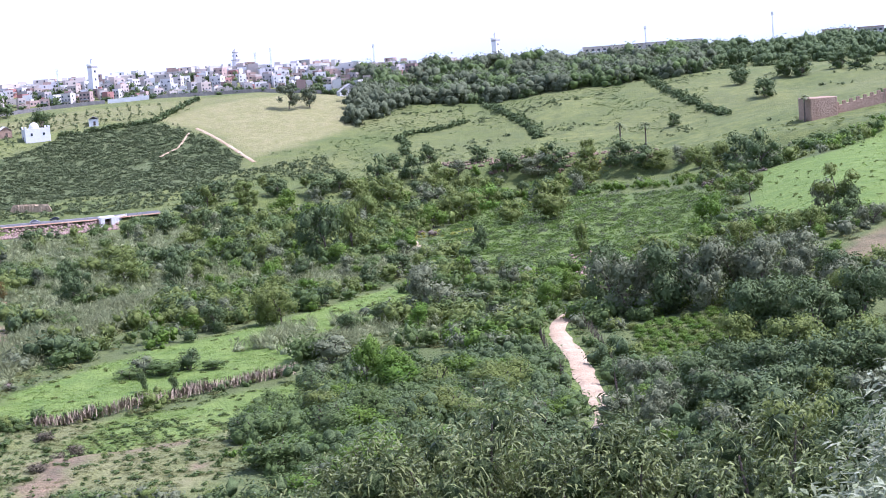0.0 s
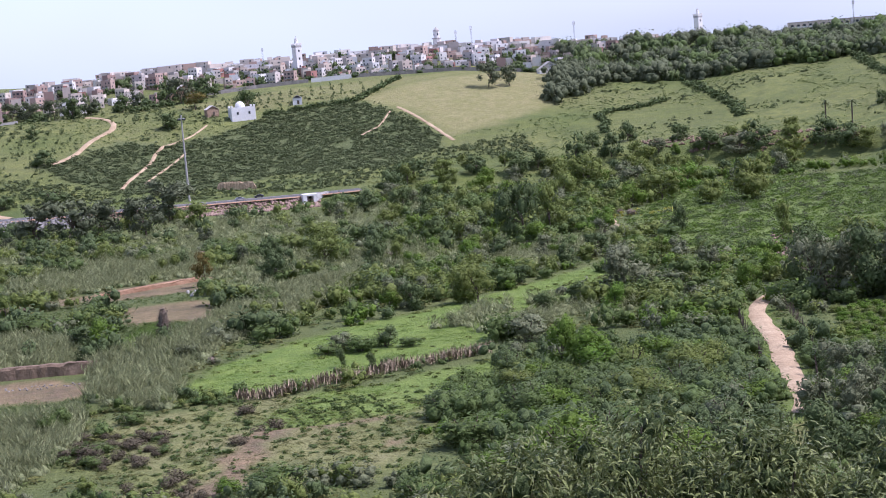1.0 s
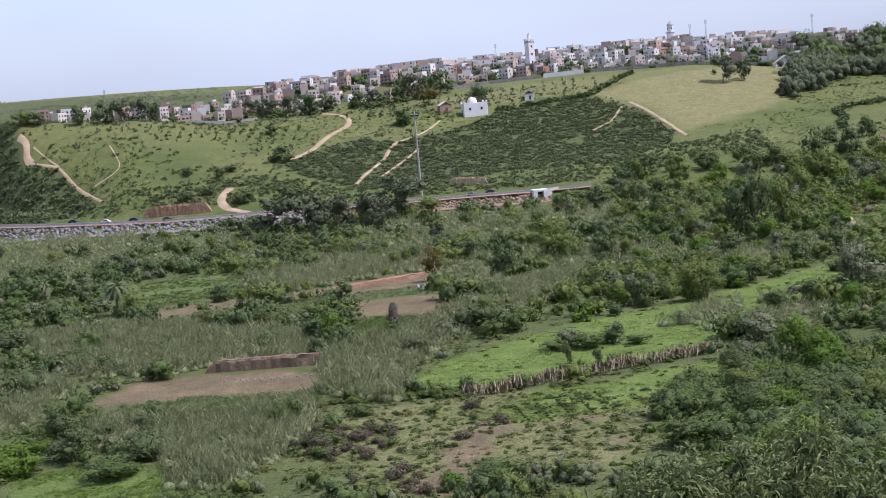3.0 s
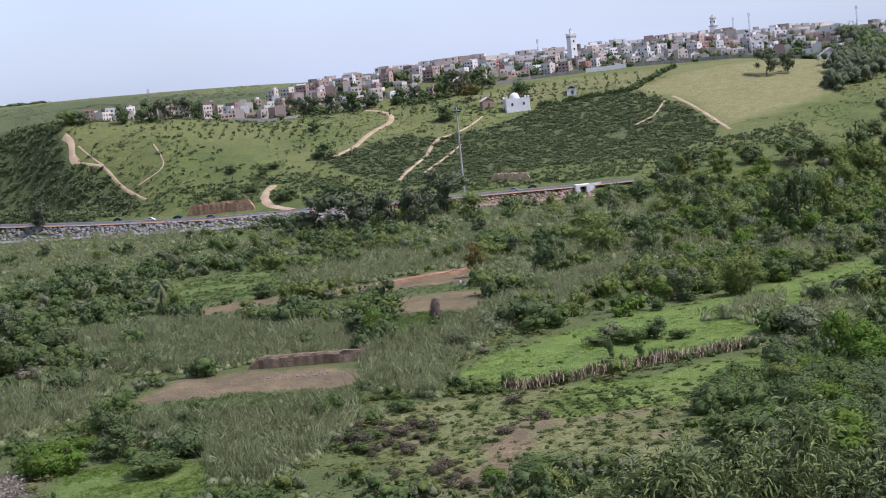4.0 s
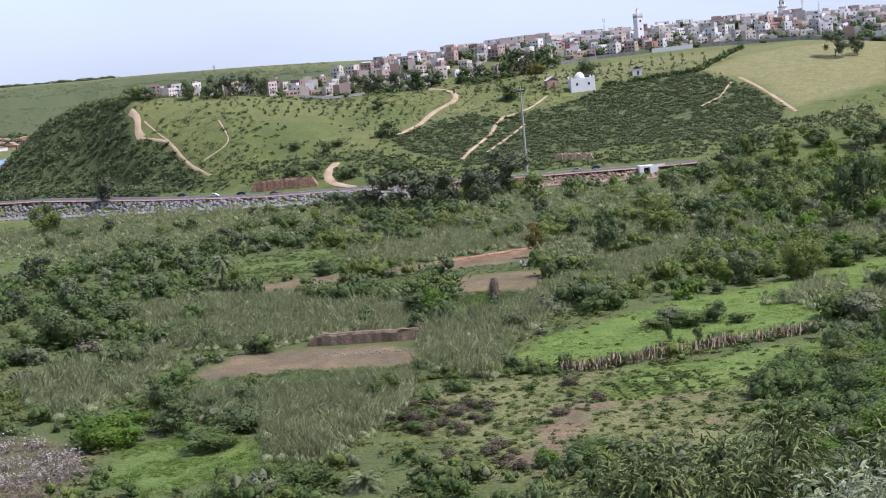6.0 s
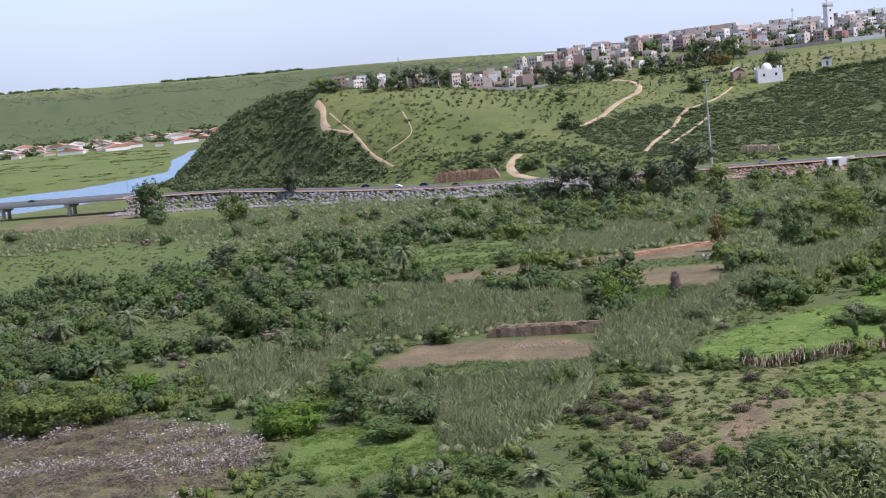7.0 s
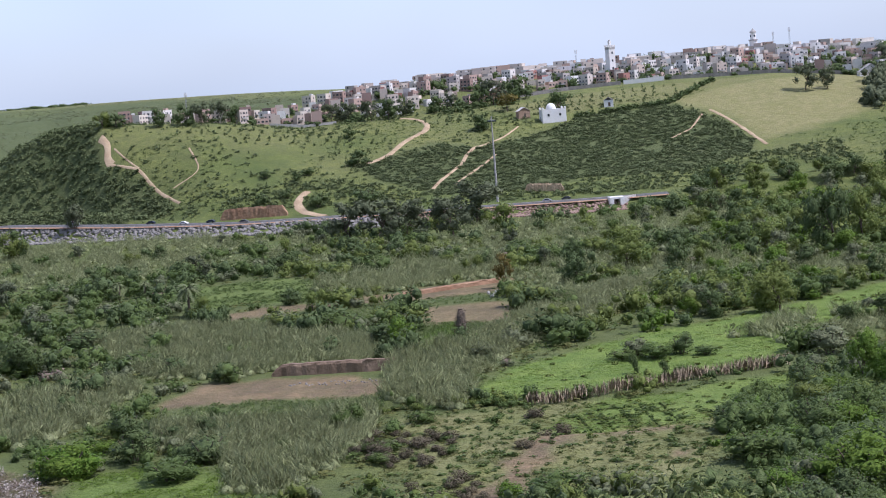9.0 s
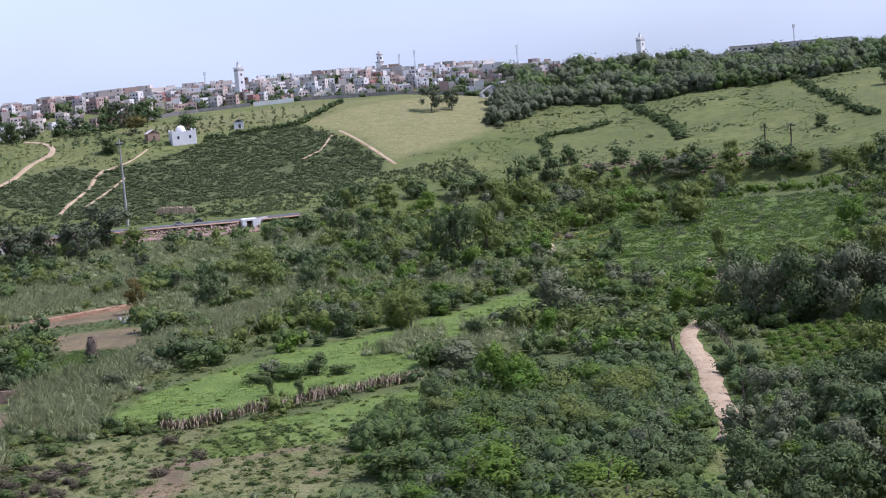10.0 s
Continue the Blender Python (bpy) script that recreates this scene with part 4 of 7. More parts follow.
bush("dark", -132.0, 390.1, 6.3, 12.9)
bush("bramble", -106.3, 356.0, 5.5, 11.7)
bush("dark", -95.6, 345.4, 5.3, 7.5)
bush("bigbramble", -7.6, 220.7, 5.0, 9.4)
bush("biglime", -14.3, 220.8, 3.3, 4.7)
bush("bramble", -33.4, 279.0, 3.1, 5.9)
tree("dark", -317.2, 723.5, 20.7, 17.0)
bush("dark", -287.2, 663.8, 9.5, 12.5)
tree("broad", -249.0, 651.9, 14.0, 13.5)
tree("gum", -251.3, 739.2, 13.1, 8.6)
tree("dark", -134.4, 354.8, 10.0, 9.5)
tree("broad", -132.1, 356.2, 7.0, 6.6)
tree("gum", -188.2, 484.2, 10.2, 11.2)
bush("biglime", -87.1, 249.8, 8.0, 11.7)
bush("big", -139.0, 261.5, 9.8, 16.7)
bush("big", -129.9, 267.9, 8.8, 12.6)
bush("bigdark", -169.9, 326.7, 7.0, 14.2)
bush("bigdark", -155.7, 325.5, 6.4, 13.9)
bush("bigdark", -182.4, 332.0, 6.9, 10.6)
bush("bramble", -146.0, 334.0, 6.7, 12.7)
bush("lime", -131.7, 292.0, 5.9, 9.0)
bush("bramble", -136.9, 337.9, 5.4, 10.2)
bush("dark", -342.1, 633.5, 7.9, 10.0)
bush("bigdark", -87.0, 281.7, 6.5, 8.3)
bush("bigbramble", -47.5, 215.8, 5.0, 8.7)
bush("biglime", 32.5, 216.9, 9.6, 13.8)
bush("bigdark", 31.1, 249.2, 9.0, 9.9)
bush("big", 44.4, 192.3, 8.7, 15.8)
bush("bigdark", 54.1, 214.6, 8.0, 10.6)
bush("biglime", 35.9, 190.7, 6.0, 10.6)
bush("big", 49.9, 254.3, 6.8, 10.7)
bush("biglime", 48.3, 283.4, 7.5, 10.7)
bush("big", 61.9, 269.5, 8.4, 10.3)
tree("dark", 64.4, 202.8, 10.8, 10.3)
bush("grey", 71.9, 233.4, 7.5, 7.1)
tree("dark", 87.4, 215.7, 10.7, 15.0)
tree("dark", 87.0, 235.6, 8.8, 10.4)
tree("dark", 120.1, 286.8, 14.8, 14.3)
tree("dark", 105.2, 236.8, 11.3, 12.9)
tree("broad", 84.7, 195.7, 11.3, 12.5)
bush("bramble", 93.9, 264.4, 7.3, 9.3)
bush("bramble", 20.6, 235.2, 6.2, 11.8)
bush("biglime", 22.4, 215.4, 4.8, 8.2)
bush("bigbramble", 11.2, 206.6, 4.6, 7.8)
bush("bigbramble", 37.6, 254.7, 8.6, 8.2)
bush("big", 53.8, 281.8, 7.4, 9.1)
bush("bigdark", 58.4, 259.0, 7.9, 10.3)
bush("biglime", 60.5, 289.9, 6.6, 8.3)
bush("big", 67.0, 274.9, 7.3, 9.0)
bush("grey", 36.6, 302.0, 5.2, 6.4)
bush("biglime", 46.0, 209.0, 8.0, 12.5)
bush("biglime", 35.0, 249.0, 6.5, 9.5)
bush("biglime", 66.0, 282.0, 6.0, 8.0)
bush("bigdark", 58.0, 229.0, 7.5, 9.5)
bush("bigdark", 40.0, 232.0, 6.0, 8.0)
for i, (x, y, h) in enumerate(((73, 194, 9.0), (80, 209, 8.0), (95, 224, 10.5), (102, 246, 11.0), (112, 260, 11.5), (97, 204, 10.0), (109, 222, 10.5), (119, 244, 11.5), (92, 251, 8.0), (124, 262, 11.5), (90, 192, 9.5), (107, 205, 10.0), (131, 252, 11.0), (66, 186, 7.0))):
    tree(("dark", "olive", "dark", "dark", "broad")[i % 5], x, y, h, h * 1.1)

palm(-117.4, 439.5, 8.0, 60, 4.0, "tall shaggy date palm at the field edge")
bush("bigdark", -116.0, 437.5, 5.0, 6.0)
bush("dark", -153.0, 486.5, 3.6, 3.4)
bush("dark", -145.5, 489.0, 3.2, 3.2)
palm(-152.3, 488.0, 5.2, 24, 2.6)
palm(-144.9, 490.3, 4.6, 24, 2.4)
palm(-165.7, 362.7, 5.2, 40, 4.6)
palm(-182.5, 359.5, 4.6, 36, 4.0)
palm(-150.0, 311.9, 3.0, 30, 3.4)
palm(-38.8, 212.5, 1.4, 34, 3.4, "low date palm with arching green fronds")
palm(241.8, 748.1, 10.5, 30, 3.4, "slender palm with a small trimmed head")
palm(250.6, 736.7, 10.5, 30, 3.4, "slender palm with a small trimmed head")


# ---------------------------------------------------------------- thickets, reeds and undergrowth
rng = np.random.default_rng(5)
BANK_FOOT = [(-76, 322), (-38, 322), (-38, 342), (-76, 342)]
RUBBLE = [(-50, 668), (6, 664), (10, 712), (-54, 716)]
# low ground before the plots
FORE_PLOTS = [[(px * 0.95, py * 0.95) for px, py in plot] for plot in (LONG_PLOT, RED_PLOT, BARE_PLOT)]
OPEN = FORE_PLOTS + [MEADOW, LOWER_MEADOW, OLIVE_FIELD, LONG_PLOT, RED_PLOT, BARE_PLOT, CROP, WEST_CROP, NEAR_GRASS, GREEN_STRIP, EAST_SLOPE, BEACH, YARD, BANK_FOOT, RUBBLE, TRACK_SIDE, EAST_HERBS]
ORCHARD = [(92, 272), (98, 316), (107, 327), (127, 326), (118, 294), (104, 274)]
TWIGS = [(-140, 205), (-150, 262), (-136, 270), (-115, 266), (-96, 254), (-84, 232), (-86, 205)]
REEDS = [
    ([(-140, 408), (-102, 412), (-64, 384), (-51, 362), (-52, 342), (-72, 344), (-79, 333), (-102, 341), (-119, 375)], 950),
    ([(-127, 306), (-122, 321), (-109, 343), (-98, 327), (-96, 298), (-101, 284), (-105, 275)], 260),
    ([(-44, 300), (-28, 286), (-27, 313), (-22, 349), (-5, 387), (11, 422), (12, 455), (-12, 428), (-35, 361), (-47, 340)], 560),
    ([(-66, 267), (-58, 284), (-43, 292), (-41, 266), (-44, 240), (-48, 229), (-57, 232)], 240),
    ([(-80, 268), (-81, 286), (-60, 285), (-45, 286), (-42, 268), (-59, 262)], 210),
    ([(-315, 570), (-257, 599), (-226, 646), (-160, 654), (-170, 697), (-252, 722), (-277, 647), (-347, 629)], 320),
    ([(-92, 481), (-40, 506), (-29, 478), (-68, 456)], 170),
    ([(-253, 662), (-207, 673), (-161, 685), (-116, 651), (-100, 560), (-148, 543), (-190, 525), (-240, 560)], 340),
    ([(-95, 512), (-70, 542), (-37, 536), (-36, 488), (-62, 482), (-86, 484)], 200),
    ([(49, 456), (72, 482), (91, 497), (104, 502), (83, 463), (57, 430)], 130),
    ([(-389, 700), (-308, 657), (-236, 674), (-157, 622), (-136, 540), (-231, 598), (-322, 584), (-400, 570)], 320),
    ([(0, 420), (30, 445), (60, 470), (40, 520), (-10, 520), (-40, 480), (-20, 430)], 220),
    ([(10, 540), (60, 600), (40, 660), (-60, 660), (-80, 580), (-40, 550)], 260),
    ([(24, 350), (38, 372), (52, 372), (70, 352), (58, 330), (40, 332)], 70),
]


reed_sets = [reed_stand(rng) for _ in range(6)]
xs, ys = [], []
for poly, n in REEDS:
    x, y = sow(rng, n, poly, clear=1, avoid=[BARE_PLOT, LONG_PLOT, RED_PLOT])
    xs.append(x), ys.append(y)
xs, ys = np.concatenate(xs), np.concatenate(ys)
tall = 2.2 + 2.4 * vnoise(xs, ys, 9, 41) + 1.8 * rng.uniform(size=len(xs)) ** 2
merged("reed_bed", "grey-green giant reeds bending in the wind", M_REED, reed_sets, xs, ys, tall, rng.uniform(2.2, 4.0, len(xs)), rng, "reeds")
thick = [clump(rng, 170, 0.074, 6, 1.1, core=1) for _ in range(7)]
fine_thick = [clump(rng, 300, 0.052, 8, 1.1, core=1) for _ in range(7)]
dense_thick = [clump(rng, 380, 0.042, 9, 1.1, core=1) for _ in range(7)]
reed_polys = [p for p, _ in REEDS]


def thicket(name, label, mat, n, sector, height, width, seed, keep, avoid=OPEN + [ORCHARD, TWIGS], sets=None):
    """Low bushes of one kind over a sector, in drifts."""
    x, y = sow(rng, n, sector=sector, avoid=avoid, clear=1.5 if sector[3] > 400 else 3.0)
    k = vnoise(x, y, 26, seed) + 0.5 * vnoise(x, y, 9, seed + 1) > keep
    for p in reed_polys:
        k &= ~(inside(p, x, y) & (rng.uniform(size=len(x)) < 0.80))
    for px, py in PALMS:
        k &= np.hypot(x - px * 0.985, y - py * 0.985) > 7
    x, y = x[k], y[k]
    big = 0.5 + 0.95 * rng.uniform(size=len(x)) ** 1.8 + 0.35 * vnoise(x, y, 18, seed + 2)
    merged(name, label, mat, sets or thick, x, y, height * big, width * big * rng.uniform(0.8, 1.25, len(x)), rng, "scrub")


# near ground, below the lookout
thicket("bramble_thicket", "tangled green brambles below the lookout", M_BRAMBLE, 420, (-32, 29, 196, 330), 2.8, 3.3, 51, 0.62, sets=fine_thick)
thicket("leafy_thicket", "mid-green leafy scrub below the lookout", M_BROAD, 420, (-32, 29, 196, 330), 2.7, 3.2, 52, 0.70, sets=fine_thick)
thicket("young_thicket", "bright young scrub below the lookout", M_LIME, 130, (2, 29, 196, 330), 2.5, 3.0, 53, 0.80, sets=fine_thick)
thicket("grey_thicket", "grey-green shrubs below the lookout", M_GREY, 130, (-32, 29, 196, 330), 2.6, 3.0, 54, 0.80, sets=fine_thick)
thicket("evergreen_thicket", "dark evergreen scrub below the lookout", M_DARK, 260, (-32, 29, 196, 330), 3.2, 3.6, 55, 0.80, sets=fine_thick)
# slope to the east of the track, closely grown
thicket("slope_thicket", "dense mixed green scrub on the slope", M_BRAMBLE, 290, (5, 19, 196, 310), 3.0, 4.6, 56, 0.45, sets=dense_thick)
thicket("slope_evergreens", "dense dark scrub on the slope", M_DARK, 340, (6, 29, 196, 310), 3.8, 5.0, 57, 0.55, sets=dense_thick)
thicket("slope_leaves", "dense leafy scrub on the slope", M_BRAMBLE, 230, (4, 18, 196, 310), 3.2, 4.8, 58, 0.62, sets=dense_thick)
thicket("slope_grey_scrub", "tall grey-green shrubs on the slope", M_GREY, 90, (4, 29, 196, 310), 3.6, 4.4, 59, 0.66, sets=dense_thick)
# middle of the valley
thicket("valley_brambles", "green brambles across the valley floor", M_BRAMBLE, 1500, (-32, 29, 325, 700), 4.2, 5.6, 61, 0.62)
thicket("valley_scrub", "leafy green scrub across the valley floor", M_BROAD, 1050, (-12, 29, 325, 700), 4.4, 5.6, 62, 0.64)
thicket("valley_evergreens", "dark evergreen scrub across the valley floor", M_DARK, 1000, (-32, 5, 325, 700), 5.2, 5.8, 63, 0.78)
thicket("valley_grey_scrub", "grey-green scrub across the valley floor", M_GREY, 900, (-32, 29, 325, 700), 3.6, 4.6, 64, 0.66)
thicket("valley_young_scrub", "yellow-green scrub across the valley floor", M_LIME, 900, (1, 29, 325, 700), 3.4, 4.2, 65, 0.74)
thicket("dry_scrub", "dry brownish scrub among green bushes", M_TWIG, 500, (-32, 29, 300, 700), 2.0, 3.6, 66, 0.92)

# a low layer between the bushes
for name, label, mat, n, sector in (("valley_weeds", "olive-green weeds covering the valley floor", M_OLIVE, 2200, (-33, 29, 200, 560)), ("valley_herbs", "low green herbs covering the valley floor", M_BRAMBLE, 1800, (-33, 29, 200, 560)), ("far_herbs", "low green herbs along the stream", M_BROAD, 900, (-33, 29, 560, 760))):
    x, y = sow(rng, n, sector=sector, avoid=OPEN + [ORCHARD, TWIGS], clear=1.0)
    merged(name, label, mat, [clump(rng, 26, 0.15, 4, 0.6) for _ in range(5)], x, y, rng.uniform(0.8, 1.8, len(x)), rng.uniform(2.6, 4.8, len(x)), rng, "weeds")

# growing trees that fill the stream bed and the wooded slope
for name, kinds, n, sector, low, high in (
        ("stream", ("broad", "lime", "broad", "olive", "dark"), 120, (2.5, 17.5, 500, 770), 6.0, 11.0),
        ("middle", ("broad", "olive", "lime", "dark", "lime"), 46, (2.5, 16, 345, 500), 4.5, 8.0),
        ("east", ("dark", "broad", "olive"), 60, (17, 29, 212, 420), 6.0, 10.0),
        ("west", ("gum", "dark", "broad"), 34, (-22, 2, 440, 690), 4.5, 8.0)):
    x, y = sow(rng, n, sector=sector, avoid=OPEN + [ORCHARD], clear=3)
    for i in range(len(x)):
        if all(math.hypot(x[i] - a, y[i] - b) > c + 1.2 for a, b, c in placed):
            h = rng.uniform(low, high)
            tree(kinds[i % len(kinds)], round(float(x[i]), 1), round(float(y[i]), 1), h, h * rng.uniform(0.85, 1.15))

# large bushes either side of the track
x, y = sow(rng, 90, sector=(4, 21, 203, 300), avoid=[LOWER_MEADOW, OLIVE_FIELD, MEADOW, ORCHARD, TRACK_SIDE], clear=5.5)
for i in range(len(x)):
    if all(math.hypot(x[i] - a, y[i] - b) > c + 1.5 for a, b, c in placed):
        h = rng.uniform(3.0, 6.0)
        bush(("bigdark", "big", "bigbramble", "biglime", "bigdark")[i % 5], round(float(x[i]), 1), round(float(y[i]), 1), h, h * rng.uniform(1.2, 1.7))

# dark bramble hedge and the broad bushes before it, west of the reeds
for i in range(9):
    bush("bigdark" if i % 4 else "bigbramble", round(-179 + 3.7 * i, 1), round(324 - 0.8 * i + 1.2 * math.sin(i * 2.1), 1), 5.0 + 0.8 * math.sin(i * 1.7), 7.0)
for x, y, h, kind in ((-163, 300, 4.2, "big"), (-154, 296, 4.6, "bigbramble"), (-147, 293, 4.0, "big"), (-158, 287, 4.4, "bigbramble"), (-150, 283, 4.2, "big"), (-142, 286, 3.8, "bigbramble"), (-147, 273, 3.6, "big"), (-139, 275, 3.4, "bigbramble"), (-131, 270, 3.0, "big"), (-127, 278, 3.2, "bigdark"), (-134, 283, 3.6, "bigbramble"),
                      (-91, 262, 4.2, "biglime"), (-87, 268, 3.6, "biglime"), (-82, 283, 4.4, "bigdark"), (-77, 275, 3.8, "bigdark"), (-72, 280, 4.2, "bigdark"), (-66, 277, 3.2, "bigdark"), (-80, 268, 2.2, "biglime"), (-74, 266, 2.0, "big")):
    bush(kind, x, y, h, h * 1.7)

# eucalyptus wood behind the ridge, and trees on the plateau
wood = [clump(rng, 360, 0.040, 15, 0.8, core=1) for _ in range(7)]
x, y = sow(rng, 340, sector=(9.2, 21, 965, 1100))
tall = rng.uniform(9, 19, len(x))
for name, label, mat, part_of in (("eucalyptus_wood", "closed grey-green eucalyptus wood along the ridge", M_WOOD, (0, 4)), ("mixed_wood", "broadleaf trees within the eucalyptus wood", M_BRAMBLE, (4, 5)), ("dark_wood", "dark evergreens within the eucalyptus wood", M_DARK, (5, 7))):
    k = (np.arange(len(x)) % 7 >= part_of[0]) & (np.arange(len(x)) % 7 < part_of[1])
    merged(name, label, mat, wood, x[k], y[k], tall[k], tall[k] * rng.uniform(0.75, 1.15, k.sum()), rng, "wood", 2.0)
x, y = sow(rng, 46, [(136, 890), (150, 905), (176, 935), (190, 990), (158, 1000), (142, 940)])
merged("wood_edge", "outer eucalyptus trees of the wood above the field", M_WOOD, wood, x, y, rng.uniform(12, 16, len(x)), rng.uniform(9, 13, len(x)), rng, "wood", 1.5)
x, y = sow(rng, 120, sector=(20, 29, 1000, 1130))
merged("plateau_wood", "dark rounded trees on the eastern plateau", M_DARK, wood, x, y, rng.uniform(10, 17, len(x)), rng.uniform(10, 16, len(x)), rng, "wood", 1.5)

# dark scrub on the hill and on the bluff
scrubs = [clump(rng, 34, 0.20, 3, 1.0) for _ in range(6)]
x, y = sow(rng, 6000, DARK_SCRUB, clear=0.3)
k = (vnoise(x, y, 11, 71) > 0.08) & (vnoise(x, y, 5.5, 72) > 0.2)
merged("hill_scrub", "low dark lentisk scrub covering the hillside", M_SCRUB, scrubs, x[k], y[k], rng.uniform(0.7, 1.0, k.sum()) * (0.8 + 1.6 * vnoise(x[k], y[k], 5, 171)), rng.uniform(2.0, 3.4, k.sum()), rng, "scrub")
x, y = sow(rng, 3600, BLUFF, clear=0.5)
merged("bluff_scrub", "low dark scrub clinging to the steep bluff", M_SCRUB, scrubs, x, y, 1.0 + 3.2 * vnoise(x, y, 7, 172), rng.uniform(2.5, 4.2, len(x)), rng, "scrub")
x, y = sow(rng, 5600, sector=(-19, 29, 755, 960), avoid=[DARK_SCRUB, TAN_FIELD])
k = vnoise(x, y, 34, 73) + 0.4 * vnoise(x, y, 9, 74) > 0.98
k |= (np.degrees(np.arctan2(x, y)) < -3) & (vnoise(x, y, 24, 75) > 0.36) & (rng.uniform(size=len(x)) < 0.7)
merged("hill_bushes", "scattered dark bushes on the grassy hillside", M_SCRUB, scrubs, x[k], y[k], rng.uniform(0.8, 2.4, k.sum()), rng.uniform(1.2, 3.2, k.sum()), rng, "scrub")
tiny = [clump(rng, 14, 0.22, 3, 0.9) for _ in range(6)]
x, y = sow(rng, 9000, sector=(-19.5, 21, 765, 960), avoid=[DARK_SCRUB, TAN_FIELD])
k = vnoise(x, y, 30, 78) + 0.6 * vnoise(x, y, 8, 79) > 0.8
merged("hill_weeds", "rough green weeds in drifts on the hillside", M_BRAMBLE, tiny, x[k], y[k], rng.uniform(0.4, 1.0, k.sum()), rng.uniform(1.0, 2.6, k.sum()), rng, "weeds")
x, y = sow(rng, 1500, ROADSIDE)
k = vnoise(x, y, 16, 176) > 0.25
merged("roadside_scrub", "rough green scrub above the road", M_SCRUB, scrubs, x[k], y[k], rng.uniform(0.9, 2.6, k.sum()), rng.uniform(1.6, 3.6, k.sum()), rng, "scrub")
# planted saplings on the hill top
for name, poly, n in (("sapling_rows", [(-206, 895), (-126, 878), (-112, 852), (-185, 843), (-235, 850)], 150), ("upper_saplings", [(-72, 935), (-20, 963), (50, 980), (30, 935), (-30, 915)], 90), ("east_saplings", [(-112, 905), (-80, 930), (-60, 905), (-98, 880)], 60)):
    x, y = sow(rng, n, poly)
    x = np.round(x / 6) * 6 + rng.normal(size=len(x)) * 0.5
    merged(name, "rows of small dark saplings on the grass", M_SCRUB, scrubs, x, y, rng.uniform(1.6, 2.8, len(x)), rng.uniform(1.3, 2.0, len(x)), rng, "saplings")

# hedges between the hill fields
for line, w in (([(221, 935), (222, 885), (223, 838), (217, 806)], 7), ([(153, 848), (158, 861), (179, 868), (196, 880)], 4), ([(318, 930), (306, 859), (304, 813), (303, 765)], 7),
                ([(154, 856), (155, 836), (149, 815)], 4), ([(-20, 900), (30, 920), (60, 985)], 1.5), ([(330, 925), (400, 905)], 4)):
    n = int(sum(math.hypot(b[0] - a[0], b[1] - a[1]) for a, b in zip(line, line[1:])) * 1.5)
    t = rng.uniform(0, len(line) - 1.001, n)
    i = t.astype(int)
    p = np.array(line, float)
    q = p[i] + (p[i + 1] - p[i]) * (t - i)[:, None] + rng.normal(size=(n, 2)) * w * 0.22
    keep = vnoise(q[:, 0], q[:, 1], 13, 77) > 0.08
    q = q[keep]
    merged("field_hedge", "dark bushy hedge between hillside fields", M_DARK, scrubs, q[:, 0], q[:, 1], rng.uniform(1.8, 4.2, len(q)), rng.uniform(2.4, 4.6, len(q)), rng, "hedge")

# grass on the open ground
tuft = [clump(rng, 20, 0.17, 3, 0.8, 0.35) for _ in range(6)]
for name, poly, n, mat, tall in (("meadow_grass", MEADOW, 2600, M_GRASS, 0.28), ("meadow_grass", LOWER_MEADOW, 1000, M_GRASS, 0.28), ("rough_grass", OLIVE_FIELD, 2200, M_OLIVE, 0.45), ("meadow_grass", NEAR_GRASS, 1100, M_GRASS, 0.7),
                                 ("crop_leaves", CROP, 2200, M_BRAMBLE, 0.8), ("field_weeds", WEST_CROP, 2600, M_GRASS, 0.7), ("meadow_grass", EAST_SLOPE, 1500, M_GRASS, 0.7), ("crop_leaves", GREEN_STRIP, 500, M_LIME, 0.9)):
    x, y = sow(rng, n, poly, avoid=[SOIL_TRAIL, SOIL_SPOT])
    k = vnoise(x, y, 8, 81) > 0.3
    x, y = x[k], y[k]
    merged(name, "lush green grass and weeds in the field", mat, tuft, x, y, rng.uniform(0.4, 1.2, len(x)) * tall, rng.uniform(0.9, 1.9, len(x)), rng, "grass")
for plot in FORE_PLOTS:
    x, y = sow(rng, 420, plot, avoid=[LONG_PLOT, RED_PLOT, BARE_PLOT])
    merged("plot_weeds", "low green weeds before the bare plots", M_BRAMBLE, tuft, x, y, rng.uniform(0.4, 1.1, len(x)), rng.uniform(1.2, 2.6, len(x)), rng, "weeds")
low = [clump(rng, 34, 0.22, 3, 0.7) for _ in range(5)]
for name, poly, n, mat, tall in (("meadow_weeds", MEADOW, 90, M_BROAD, 0.7), ("field_herbs", OLIVE_FIELD, 520, M_BRAMBLE, 0.7), ("field_herbs", LOWER_MEADOW, 60, M_BROAD, 0.6), ("slope_herbs", EAST_SLOPE, 160, M_BROAD, 0.9), ("crop_rows", WEST_CROP, 700, M_GREY, 0.9), ("field_herbs", CROP, 160, M_BRAMBLE, 0.8)):
    x, y = sow(rng, n, poly)
    merged(name, "low leafy weeds scattered over the grass", mat, low, x, y, rng.uniform(0.5, 1.4, len(x)) * tall, rng.uniform(0.8, 2.0, len(x)), rng, "weeds")

